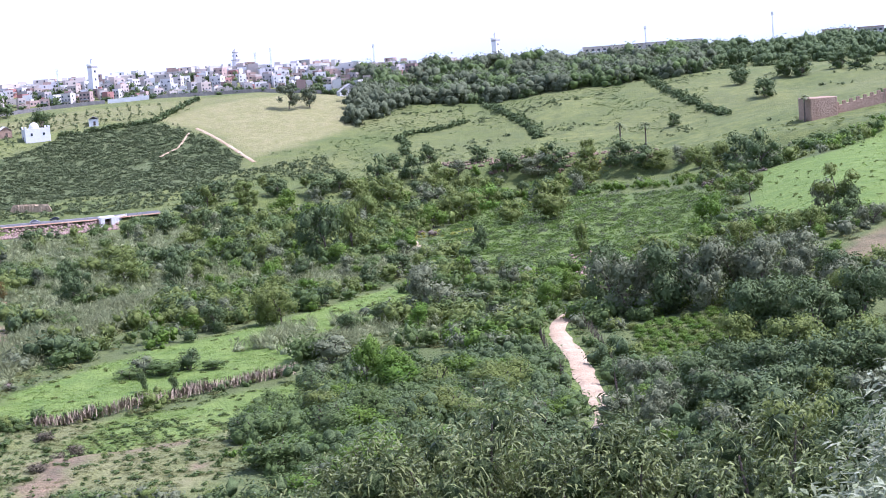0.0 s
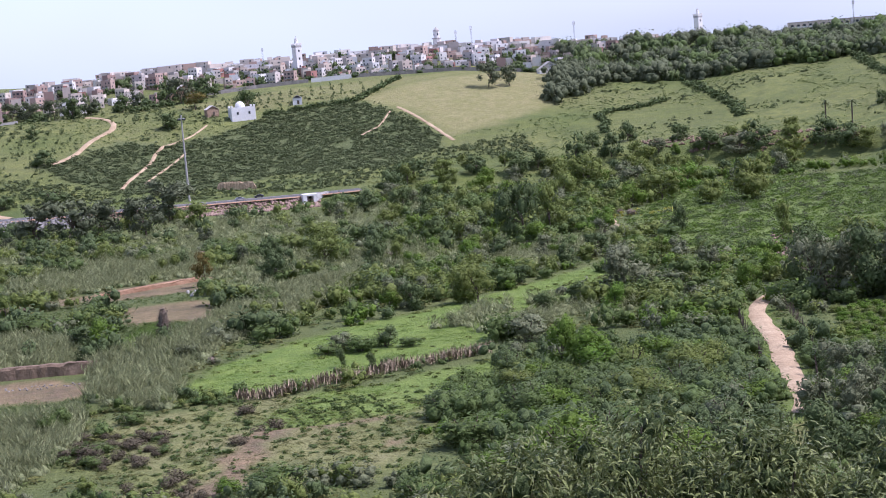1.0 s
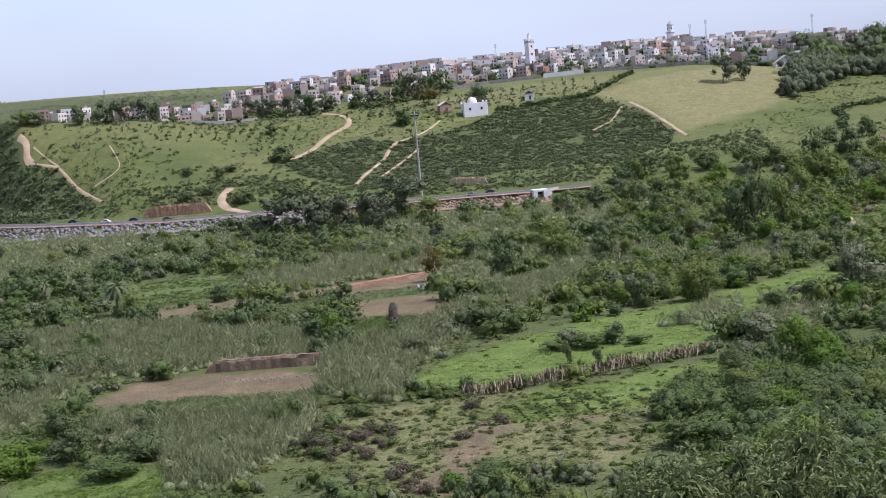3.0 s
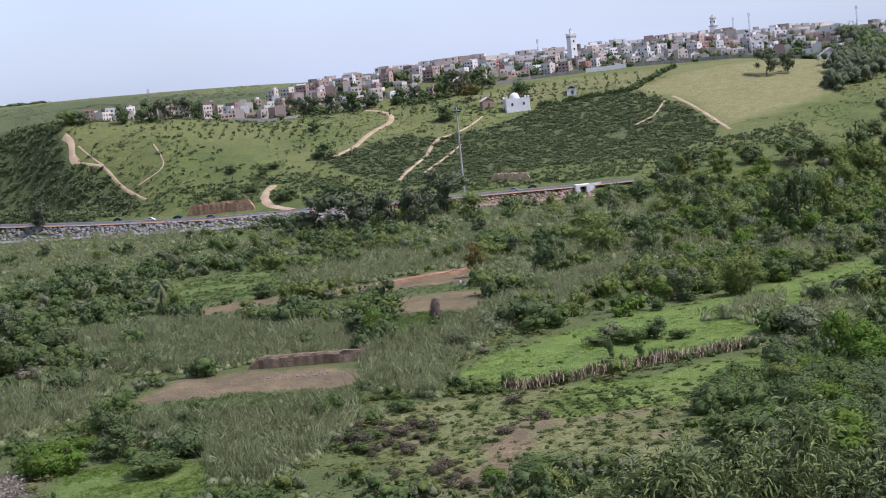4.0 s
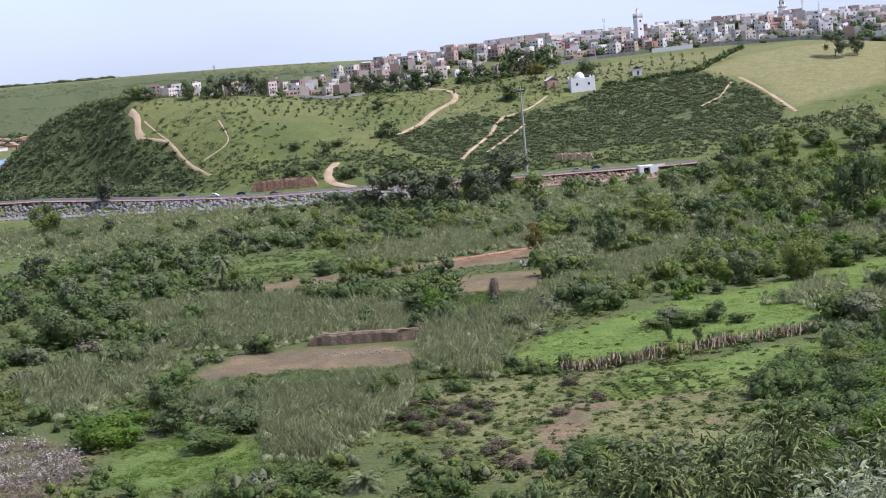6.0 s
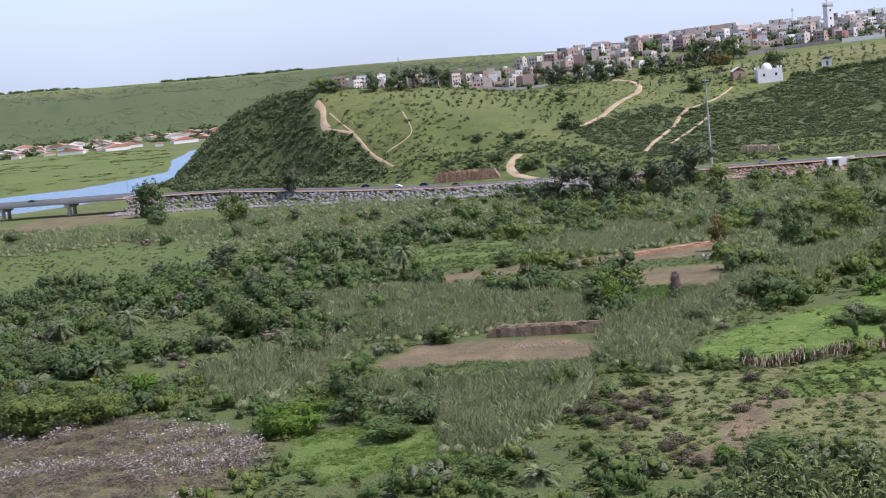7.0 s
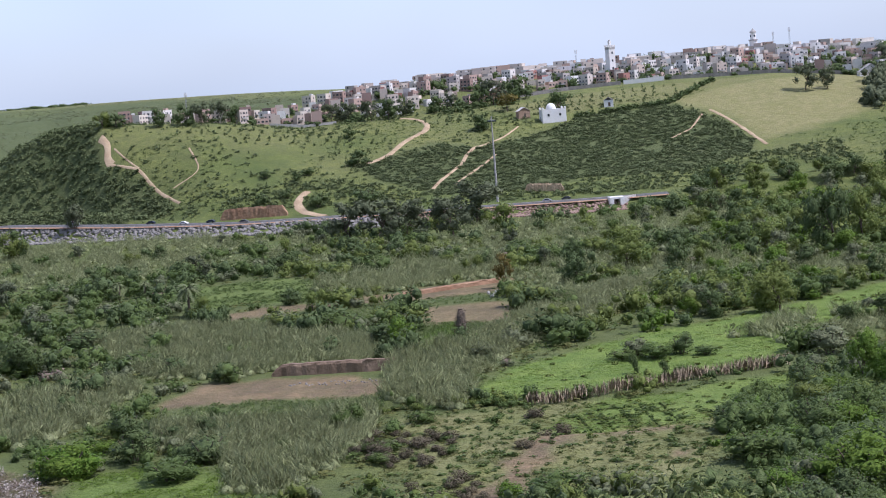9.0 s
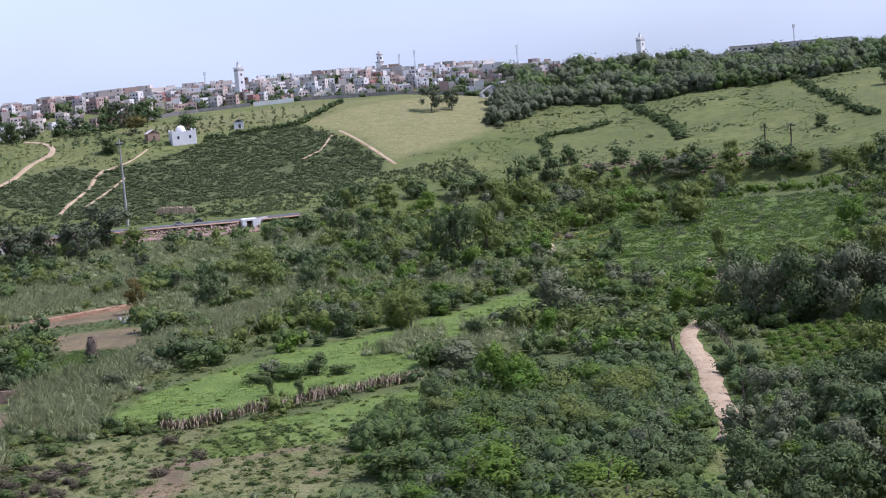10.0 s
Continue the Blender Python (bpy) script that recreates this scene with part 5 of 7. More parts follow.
# dry brown bushes of the olive field
for poly, n in (([(-47, 270), (-37, 274), (-27, 266), (-24, 246), (-32, 240), (-42, 248)], 46), ([(-33, 232), (-16, 236), (-14, 219), (-31, 213)], 20), ([(-12, 290), (-30, 262), (-14, 240), (0, 262)], 8)):
    x, y = sow(rng, n, poly)
    for i in range(len(x)):
        h = rng.uniform(1.1, 2.6)
        bush("brown" if i % 4 else "bramble", round(float(x[i]), 1), round(float(y[i]), 1), h, h * rng.uniform(1.2, 1.9))

# seedlings in rows below the fence
for row in range(5):
    for i in range(9):
        x, y = -6 + 3.4 * row + i * 0.35, 276 + 2.4 * row * 0.9 - i * 2.1
        bush("bramble", round(x, 1), round(y, 1), 0.6 + 0.25 * ((i * 7 + row * 3) % 4) / 4, 0.75)

# bare twiggy thicket with pale seed heads
twig = [clump(rng, 80, 0.095, 6, 0.8, 0.3) for _ in range(5)]
x, y = sow(rng, 850, TWIGS)
merged("twig_thicket", "leafless brownish twig thicket", M_TWIG, twig, x, y, rng.uniform(1.2, 2.0, len(x)), rng.uniform(2.8, 4.6, len(x)), rng, "thicket")
heads = [clump(rng, 15, 0.085, 6, 1.0) for _ in range(4)]
k = vnoise(x, y, 7, 91) > 0.48
merged("seed_heads", "pale fluffy seed heads on bare twigs", M_BLOSSOM, heads, x[k] + 0.3, y[k], rng.uniform(2.0, 2.9, k.sum()), rng.uniform(2.6, 3.8, k.sum()), rng, "thicket")

# open slope of low herbs above the stream
herbs = [clump(rng, 46, 0.12, 5, 0.7) for _ in range(6)]
for name, label, mat, n, low_, high_ in (("slope_bracken", "low fresh green herbs on the open slope", M_BRAMBLE, 900, 0.8, 2.0), ("slope_grass_tufts", "pale green grass tufts on the open slope", M_LIME, 1200, 0.6, 1.6), ("slope_bushes", "scattered grey-green bushes on the open slope", M_GREY, 160, 1.4, 3.2)):
    x, y = sow(rng, n, EAST_HERBS)
    merged(name, label, mat, herbs, x, y, rng.uniform(low_, high_, len(x)), rng.uniform(2.2, 4.6, len(x)), rng, "herbs")
x, y = sow(rng, 520, TRACK_SIDE, clear=0.4)
merged("verge_grass", "yellow-green grass beside the dirt track", M_GRASS, tuft, x, y, rng.uniform(0.3, 0.8, len(x)), rng.uniform(0.9, 2.0, len(x)), rng, "grass")

# planted rows beside the track
for i in range(9):
    for j in range(13):
        x, y = 93 + 2.9 * i + 0.95 * j, 272 + 0.4 * i + 4.1 * j
        if inside(ORCHARD, np.array(x), np.array(y)):
            bush("lime" if (i * 5 + j) % 4 else "broad", round(x + 0.4 * math.sin(i * 9 + j * 4), 1), round(y, 1), 2.1 + 0.4 * math.sin(i * 3 + j * 7), 3.0)
palm(307.0, 683.0, 11.0, 22, 3.0, "slender palm beside the old wall")

# yellow flowering patches
for x0, y0, reach, n in ((213, 718, 9, 60), (110, 545, 7, 30), (167, 622, 8, 40), (101, 342, 3, 22), (-146, 308, 5, 22), (-192, 395, 8, 40)):
    x, y = x0 + rng.normal(size=n) * reach, y0 + rng.normal(size=n) * reach * 0.6
    merged("yellow_flowers", "yellow flowering weeds in a drift", M_YELLOW, low, x, y, rng.uniform(0.6, 1.5, n), rng.uniform(1.0, 2.4, n), rng, "flowers")


# ---------------------------------------------------------------- the town on the plateau
def at(bearing, distance, lift=0.0):
    a = radians(bearing)
    x, y = distance * math.sin(a), distance * math.cos(a)
    return x, y, float(site(np.array(x), np.array(y))) + lift


def box_mesh(name, mat, *boxes, bevel=0.0):
    bm = bmesh.new()
    for b in boxes:
        box(bm, *b, bevel=bevel)
    me = bpy.data.meshes.new(name)
    bm.to_mesh(me)
    bm.free()
    me.materials.append(mat)
    return me


PANE = box_mesh("window", M_GLASS, (-0.55, -0.06, -0.7, 0.55, 0.06, 0.7), (-0.03, -0.09, -0.7, 0.03, 0.09, 0.7))
WIDE_PANE = box_mesh("window", M_GLASS, (-0.95, -0.06, -0.65, 0.95, 0.06, 0.65), (-0.03, -0.09, -0.65, 0.03, 0.09, 0.65))
DOOR = box_mesh("door", M_BARK, (-0.6, -0.06, 0, 0.6, 0.06, 2.2), (0.35, -0.12, 0.95, 0.45, 0.08, 1.1))
HOUSE_SETS = []
FLOORS = [1, 2, 2, 1, 2, 1, 3, 2, 2, 2, 3, 2, 3, 1]
hr = np.random.default_rng(77)
for i in range(14):
    w, d, floors = hr.uniform(6, 10), hr.uniform(6, 8), FLOORS[i]
    h = floors * 2.9 + 0.3
    p = 0.85
    bm = bmesh.new()
    box(bm, -w / 2, -d / 2, -4, w / 2, d / 2, h + p)
    top = max(bm.faces, key=lambda q: q.calc_center_median().z)
    bmesh.ops.inset_region(bm, faces=[top], thickness=0.25)
    bmesh.ops.translate(bm, verts=top.verts, vec=(0, 0, -p))
    wall = bpy.data.meshes.new("wall")
    bm.to_mesh(wall)
    bm.free()
    wall.materials.append(M_HOUSE if i < 9 else M_BRICK)
    porch = box_mesh("balcony", M_CONCRETE, (-w * 0.3, -d / 2 - 1.1, 3.2, w * 0.3, -d / 2 - 0.003, 4.1)) if i % 2 == 0 and floors > 1 else None
    sx = hr.uniform(-0.3, 0.2) * w
    stair = box_mesh("stair_head", M_HOUSE, (sx, -0.5, h + 0.064, sx + 2.6, 2.2, h + 2.1))
    roof = box_mesh("roof", M_ROOF, (-w / 2 + 0.27, -d / 2 + 0.27, h + 0.003, w / 2 - 0.27, d / 2 - 0.27, h + 0.06))
    panes = []
    n = max(2, int(w / 2.7))
    for f in range(floors):
        for k in range(n):
            if hr.uniform() < 0.9:
                panes.append((-w / 2 + (k + 0.5) * w / n, -d / 2 - 0.02, f * 2.9 + 1.6, 0, hr.uniform() < 0.35))
        panes.append((w / 2 + 0.02, hr.uniform(-0.25, 0.25) * d, f * 2.9 + 1.6, 90, False))
    HOUSE_SETS.append((wall, roof, stair, porch, panes))


def house(x, y, turn, i, label, lift=0.0):
    wall, roof, stair, porch, panes = HOUSE_SETS[i]
    ob = thing("house", label, "house", (x, y, float(site(np.array(x), np.array(y))) + lift), turn, "town houses on the plateau")
    ob.scale = (0.74, 0.74, 0.76)
    part_mesh("wall", wall, ob)
    part_mesh("roof", roof, ob, "flat roof terrace")
    if i % 3 == 0:
        part_mesh("stair_head", stair, ob)
    if porch:
        part_mesh("balcony", porch, ob)
    for px, py, pz, pt, wide in panes:
        q = part_mesh("window", WIDE_PANE if wide else PANE, ob)
        q.matrix_local = pose(px, py, pz, 0, 0, pt)
    return ob


HOUSE_LABELS = {1: "low single-storey rendered house with flat roof", 2: "two-storey rendered house with flat roof terrace", 3: "three-storey rendered town house with parapet", 4: "four-storey rendered apartment house with parapet"}
back_rows = []
# rows of houses, front to back: distance, first and last bearing, spacing
for row, (dist, b0, b1, step) in enumerate(((1020, -3.2, 9.0, 0.66), (1034, -5.5, 9.6, 0.56), (1050, -6.5, 10, 0.54), (1066, -7.5, 11, 0.54), (1083, -8.5, 12, 0.54), (1100, -9, 15, 0.56), (1120, -9, 17, 0.6), (1142, -9, 18, 0.64),
                                            (938, -16.9, -9.8, 0.62), (950, -16.6, -13.2, 0.62), (966, -16.8, -9.0, 0.58), (944, -11.9, -10.2, 0.6), (984, -13.5, -5.5, 0.56), (1002, -11.5, -5.2, 0.56), (1020, -10.0, -5.6, 0.58), (970, -8.6, -4.6, 0.5), (1036, -10.5, -6.5, 0.45), (1060, -10.5, -7.5, 0.5), (1092, -8.5, 12, 0.5), (1042, -6.0, 9.6, 0.5), (1075, -8, 11, 0.5), (1112, -9, 15, 0.5))):
    b = b0
    while b < b1:
        a, r = b + hr.normal() * 0.08, dist + hr.normal() * 4
        i = int(hr.integers(0, 14) if a > -3 and hr.uniform() < 0.3 else hr.integers(0, 9) if a > -3 else hr.integers(3, 14) if a > -8.5 else hr.integers(7, 14))
        x, y, z = at(a, r)
        if dist > 1090:
            back_rows.append((x, y, z, -a + hr.choice([0, 15, 28, -20, 90]), i))
            b += step * hr.uniform(0.8, 1.3)
            continue
        house(round(x, 1), round(y, 1), -a + hr.choice([0, 15, 28, -20, -35, 90, 45]), i, HOUSE_LABELS[FLOORS[i]])
        b += step * hr.uniform(0.8, 1.3)


def town_behind():
    """The closely built back rows, seen only over the roofs before them."""
    walls, panes = bmesh.new(), bmesh.new()
    for x, y, z, turn, i in back_rows:
        m = pose(x, y, z, 0, 0, turn)
        w, d, h = 6.5 + (i * 7 % 5) * 1.5, 5.5 + (i * 3 % 4) * 0.5, 2.6 + 2.3 * (FLOORS[i] - 0.7) * (1.25 if x < -60 else 0.9)
        box(walls, -w / 2, -d / 2, -4, w / 2, d / 2, h)
        if i % 2:
            box(walls, -w * 0.3, -d * 0.2, h - 0.1, w * 0.1, d * 0.3, h + 1.7)
            bmesh.ops.transform(walls, matrix=m, verts=walls.verts[-16:])
        else:
            bmesh.ops.transform(walls, matrix=m, verts=walls.verts[-8:])
        for f in range(FLOORS[i]):
            for k in (-1, 1):
                if (i + f + k + int(x)) % 3 == 0:
                    continue
                u = k * w * 0.24
                box(panes, u - 0.45, -d / 2 - 0.05, h - 1.8 - 2.3 * f, u + 0.45, -d / 2 + 0.05, h - 0.7 - 2.3 * f)
                bmesh.ops.transform(panes, matrix=m, verts=panes.verts[-8:])
    for name, label, bm, mat in (("back_row_houses", "closely built pale and brown town houses", walls, M_TOWN), ("back_row_windows", "dark windows of the back rows", panes, M_GLASS)):
        me = bpy.data.meshes.new(name)
        bm.to_mesh(me)
        bm.free()
        me.materials.append(mat)
        tagged(new(name, me), label, "houses", kind="stuff")


town_behind()


def minaret(x, y, top, side, gallery=True):
    """A square tower with blind arches, a parapet and a lantern."""
    z = float(site(np.array(x), np.array(y)))
    h = top - z
    ob = thing("minaret", "tall white square minaret with a lantern top", "minaret", (x, y, z), 35)
    s, body = side / 2, h * 0.76
    bm = bmesh.new()
    box(bm, -s, -s, -3, s, s, body, 0.08)
    part("shaft", bm, M_WHITE, ob)
    bm = bmesh.new()
    box(bm, -s - 0.1, -s - 0.1, body + 0.003, s + 0.1, s + 0.1, body + 0.5, 0.05)
    part("parapet", bm, M_WHITE, ob, "stepped white parapet")
    for k in range(5):
        for q in (-1, 1):
            u = -s + k * side / 4
            bm = bmesh.new()
            box(bm, u - 0.35, q * s - 0.2, body + 0.503, u + 0.35, q * s + 0.2, body + 1.5)
            part("merlon", bm, M_WHITE, ob)
            if 0 < k < 4:
                bm = bmesh.new()
                box(bm, q * s - 0.2, u - 0.35, body + 0.503, q * s + 0.2, u + 0.35, body + 1.5)
                part("merlon", bm, M_WHITE, ob)
    bm = bmesh.new()
    box(bm, -s - 0.08, -s - 0.08, body - 1.2, s + 0.08, s + 0.08, body - 0.02, 0.04)
    part("frieze", bm, M_CONCRETE, ob, "grey tiled band below the parapet")
    l = s * 0.36
    bm = bmesh.new()
    box(bm, -l, -l, body + 0.504, l, l, h * 0.92, 0.05)
    part("lantern", bm, M_WHITE, ob)
    bm = bmesh.new()
    bmesh.ops.create_uvsphere(bm, u_segments=12, v_segments=8, radius=l, matrix=Matrix.Translation((0, 0, h * 0.92)))
    tube(bm, [((0, 0, h * 0.92 + l * 0.9), 0.12), ((0, 0, h), 0.05)], 6)
    part("dome", bm, M_CONCRETE, ob, "small grey dome and finial")
    for q in range(2):
        for k in range(3):
            w = part_mesh("window", PANE, ob)
            w.matrix_local = pose(0 if q == 0 else s + 0.02, -s - 0.02 if q == 0 else 0, body * (0.3 + 0.26 * k), 0, 0, 0 if q == 0 else 90)
    return ob


x, y, z = at(0.0, 1052)
minaret(x, y, 80.0, 4.5)
x, y, z = at(13.84, 1150)
minaret(x, y, 78.6, 4.2)


def round_tower(x, y, top):
    """A white octagonal tower with a gallery and lantern."""
    z = float(site(np.array(x), np.array(y)))
    h = top - z
    ob = thing("lighthouse_tower", "white octagonal tower with gallery and lantern", "tower", (x, y, z))
    bm = bmesh.new()
    tube(bm, [((0, 0, -3), 2.9), ((0, 0, h * 0.5), 2.6), ((0, 0, h * 0.52), 2.6)], 8)
    part("base", bm, M_WHITE, ob)
    bm = bmesh.new()
    tube(bm, [((0, 0, h * 0.523), 3.2), ((0, 0, h * 0.56), 3.2)], 8)
    part("gallery", bm, M_CONCRETE, ob)
    bm = bmesh.new()
    tube(bm, [((0, 0, h * 0.563), 2.0), ((0, 0, h * 0.82), 1.9)], 8)
    part("drum", bm, M_WHITE, ob)
    bm = bmesh.new()
    tube(bm, [((0, 0, h * 0.823), 2.3), ((0, 0, h * 0.86), 2.2), ((0, 0, h * 0.94), 0.8), ((0, 0, h), 0.1)], 8)
    part("cap", bm, M_CONCRETE, ob)
    for k in range(4):
        w = part_mesh("window", PANE, ob)
        w.matrix_local = pose(1.85 * math.sin(k * 1.57 + 0.39), -1.85 * math.cos(k * 1.57 + 0.39), h * 0.7, 0, 0, math.degrees(k * 1.57 + 0.39))


x, y, z = at(4.85, 1125)
round_tower(x, y, 80.0)


def mast(bearing, distance, top, label="thin lattice radio mast above the roofs"):
    x, y, z = at(bearing, distance)
    ob = thing("radio_mast", label, "mast", (x, y, z))
    h = top - z
    for k in range(3):
        a = k * math.tau / 3
        bm = bmesh.new()
        tube(bm, [((0.5 * math.cos(a), 0.5 * math.sin(a), -1), 0.09), ((0.3 * math.cos(a), 0.3 * math.sin(a), h), 0.07)], 5)
        part("leg", bm, M_STEEL, ob)
        bm = bmesh.new()
        box(bm, 0.7 * math.cos(a) - 0.2, 0.7 * math.sin(a) - 0.2, h - 2.6, 0.7 * math.cos(a) + 0.2, 0.7 * math.sin(a) + 0.2, h - 0.3)
        part("antenna", bm, M_WHITE, ob)
    bm = bmesh.new()
    for k in range(int(h / 1.5)):
        box(bm, -0.4, -0.4, 1.5 * k + 0.4, 0.4, 0.4, 1.5 * k + 0.5)
    part("bracing", bm, M_STEEL, ob)


for b, d, top in ((6.05, 1120, 78.5), (5.51, 1118, 76.5), (-1.19, 1090, 75), (-14.70, 1000, 67), (23.30, 1130, 77), (9.6, 1120, 76), (19.0, 1120, 74)):
    mast(b, d, top)


def block(bearing, distance, width, floors, label, turn=0.0):
    """A long apartment block with bands of windows."""
    x, y, z = at(bearing, distance)
    ob = thing("apartment_block", label, "apartment block", (x, y, z), -bearing + turn)
    h = floors * 3.0 + 1
    bm = bmesh.new()
    box(bm, -width / 2, -6, -4, width / 2, 6, h)
    part("wall", bm, M_HOUSE, ob)
    bm = bmesh.new()
    box(bm, -width / 2 - 0.3, -6.3, h + 0.003, width / 2 + 0.3, 6.3, h + 0.5)
    part("roof", bm, M_ROOF, ob)
    for f in range(floors):
        bm = bmesh.new()
        box(bm, -width / 2 + 1, -6.9, f * 3 + 0.4, width / 2 - 1, -6.004, f * 3 + 1.3)
        part("balcony", bm, M_WHITE, ob)
        for k in range(int(width / 4)):
            w = part_mesh("window", WIDE_PANE, ob)
            w.matrix_local = pose(-width / 2 + 2 + 4 * k, -6.02, f * 3 + 2.1)
        w = part_mesh("window", WIDE_PANE, ob)
        w.matrix_local = pose(width / 2 + 0.02, 0, f * 3 + 1.9, 0, 0, 90)


block(19.9, 1128, 38, 3, "cream three-storey apartment block above the wood", 12)
block(17.9, 1135, 42, 3, "long pale apartment block behind the wood", 6)
block(25.4, 1140, 18, 3, "pale apartment block on the eastern plateau", -8)
block(26.5, 1120, 16, 3, "white apartment block on the eastern plateau", 5)
block(27.6, 1115, 16, 2, "white apartment block on the eastern plateau", 5)


def wall_run(name, label, line, height, mat, thick=0.5, cope=0.0, sink=1.5, kind=""):
    """A free-standing wall that follows the ground along a line."""
    ob = thing(name, label, "wall", kind=kind)
    for (ax, ay), (bx, by) in zip(line, line[1:]):
        n = max(1, int(math.hypot(bx - ax, by - ay) / 8))
        bm = bmesh.new()
        for k in range(n):
            x0, y0, x1, y1 = ax + (bx - ax) * k / n, ay + (by - ay) * k / n, ax + (bx - ax) * (k + 1) / n, ay + (by - ay) * (k + 1) / n
            z0, z1 = (float(site(np.array(p), np.array(q))) for p, q in ((x0, y0), (x1, y1)))
            d = Vector((by - ay, ax - bx, 0)).normalized() * thick / 2
            low = [bm.verts.new((x0 + s * d.x, y0 + s * d.y, z0 - sink)) for s in (-1, 1)] + [bm.verts.new((x1 + s * d.x, y1 + s * d.y, z1 - sink)) for s in (1, -1)]
            top = [bm.verts.new(v.co + Vector((0, 0, height + sink))) for v in low]
            bm.faces.new(low[::-1]), bm.faces.new(top)
            for i in range(4):
                bm.faces.new((low[i], low[(i + 1) % 4], top[(i + 1) % 4], top[i]))
        bmesh.ops.remove_doubles(bm, verts=bm.verts, dist=0.001)
        part("wall_panel", bm, mat, ob)
    return ob


def ring(*bd):
    return [at(b, d)[:2] for b, d in bd]


wall_run("garden_wall", "long white garden wall below the houses", ring((0.4, 1003), (1.8, 1003)), 2.6, M_WHITE)
wall_run("boundary_wall", "long grey boundary wall below the town", ring((-3.2, 985), (-1.5, 1001), (0.3, 1006)), 2.2, M_STONE)
wall_run("boundary_wall", "long grey boundary wall below the town", ring((1.9, 1006), (4.5, 1009), (8.0, 1012), (10.0, 1010)), 2.2, M_STONE)
wall_run("terrace_wall", "low pale wall at the edge of the plateau", ring((-11.9, 925), (-10.6, 925), (-9.6, 930)), 1.5, M_CONCRETE)
wall_run("school_wall", "long white wall beside the brick houses", ring((-8.2, 950), (-6.9, 952)), 3.4, M_WHITE)


def marabout(x, y):
    """A whitewashed domed shrine with stepped corners."""
    ob = thing("domed_shrine", "whitewashed domed shrine with stepped corner horns", "shrine", (x, y, float(site(np.array(x), np.array(y)))), 14)
    bm = bmesh.new()
    box(bm, -6.6, -4.5, -2.5, 6.6, 4.5, 5.4, 0.1)
    part("wall", bm, M_WHITE, ob)
    bm = bmesh.new()
    box(bm, -6.6, -4.5, 5.403, 6.6, -4.1, 6.1)
    box(bm, -6.6, 4.1, 5.403, 6.6, 4.5, 6.1)
    for sx in (-1, 1):
        box(bm, sx * 6.4 - 0.2, -4.09, 5.403, sx * 6.4 + 0.2, 4.09, 6.1)
        for sy in (-1, 1):
            box(bm, sx * 6.1 - 0.5, sy * 4.0 - 0.5, 6.103, sx * 6.1 + 0.5, sy * 4.0 + 0.5, 7.2, 0.12)
    part("parapet", bm, M_WHITE, ob)
    bm = bmesh.new()
    tube(bm, [((-0.8, 0, 5.404), 3.0), ((-0.8, 0, 6.5), 2.9)], 8)
    bmesh.ops.create_uvsphere(bm, u_segments=20, v_segments=12, radius=2.75, matrix=Matrix.Translation((-0.8, 0, 6.4)) @ Matrix.Diagonal((1, 1, 1.05, 1)))
    part("dome", bm, M_WHITE, ob, "smooth white dome on a drum")
    for px, py, t in ((-3.2, -4.52, 0), (3.2, -4.52, 0)):
        w = part_mesh("window", PANE, ob)
        w.matrix_local = pose(px, py, 3.0, 0, 0, t)
    w = part_mesh("door", DOOR, ob, "dark wooden door")
    w.matrix_local = pose(-6.63, 0.5, 0, 0, 0, 90)


marabout(-32.5, 896.0)


def gable_hut(x, y, w, d, h, label, turn=0.0, mat=M_WHITE):
    ob = thing("hut", label, "hut", (x, y, float(site(np.array(x), np.array(y)))), turn)
    bm = bmesh.new()
    box(bm, -w / 2, -d / 2, -2, w / 2, d / 2, h)
    part("wall", bm, mat, ob)
    bm = bmesh.new()
    e = 0.3
    pts = [(-w / 2 - e, h - 0.1), (0, h + w * 0.32), (w / 2 + e, h - 0.1), (0, h + w * 0.32 - 0.25)]
    a = [bm.verts.new((px, -d / 2 - e, pz)) for px, pz in pts]
    b = [bm.verts.new((px, d / 2 + e, pz)) for px, pz in pts]
    for i in range(4):
        bm.faces.new((a[i], a[(i + 1) % 4], b[(i + 1) % 4], b[i]))
    bm.faces.new(a[::-1]), bm.faces.new(b)
    part("roof", bm, M_ROOF if mat is M_OCHRE else M_CONCRETE, ob)
    bm = bmesh.new()
    v = [bm.verts.new(p) for p in ((-w / 2, -d / 2 - 0.004, h), (w / 2, -d / 2 - 0.004, h), (0, -d / 2 - 0.004, h + w * 0.3))]
    bm.faces.new(v)
    bmesh.ops.solidify(bm, geom=bm.faces[:], thickness=0.2)
    part("gable", bm, mat, ob)
    w2 = part_mesh("door", DOOR, ob)
    w2.matrix_local = pose(0.4, -d / 2 - 0.03, 0)


gable_hut(-2.2, 922.0, 5.2, 5.0, 3.4, "small white hut with a pitched roof")
gable_hut(-49.0, 903.0, 6.5, 5.5, 3.6, "small brown hut with a pale roof", 20, M_OCHRE)
x, y, z = at(-4.0, 975)
gable_hut(x, y, 17, 9, 3.2, "brick shed with a wide pale roof", 15, M_OCHRE)
x, y, z = at(8.65, 1000)
gable_hut(x, y, 14, 6, 3.0, "low pale building with a metal roof", 8)


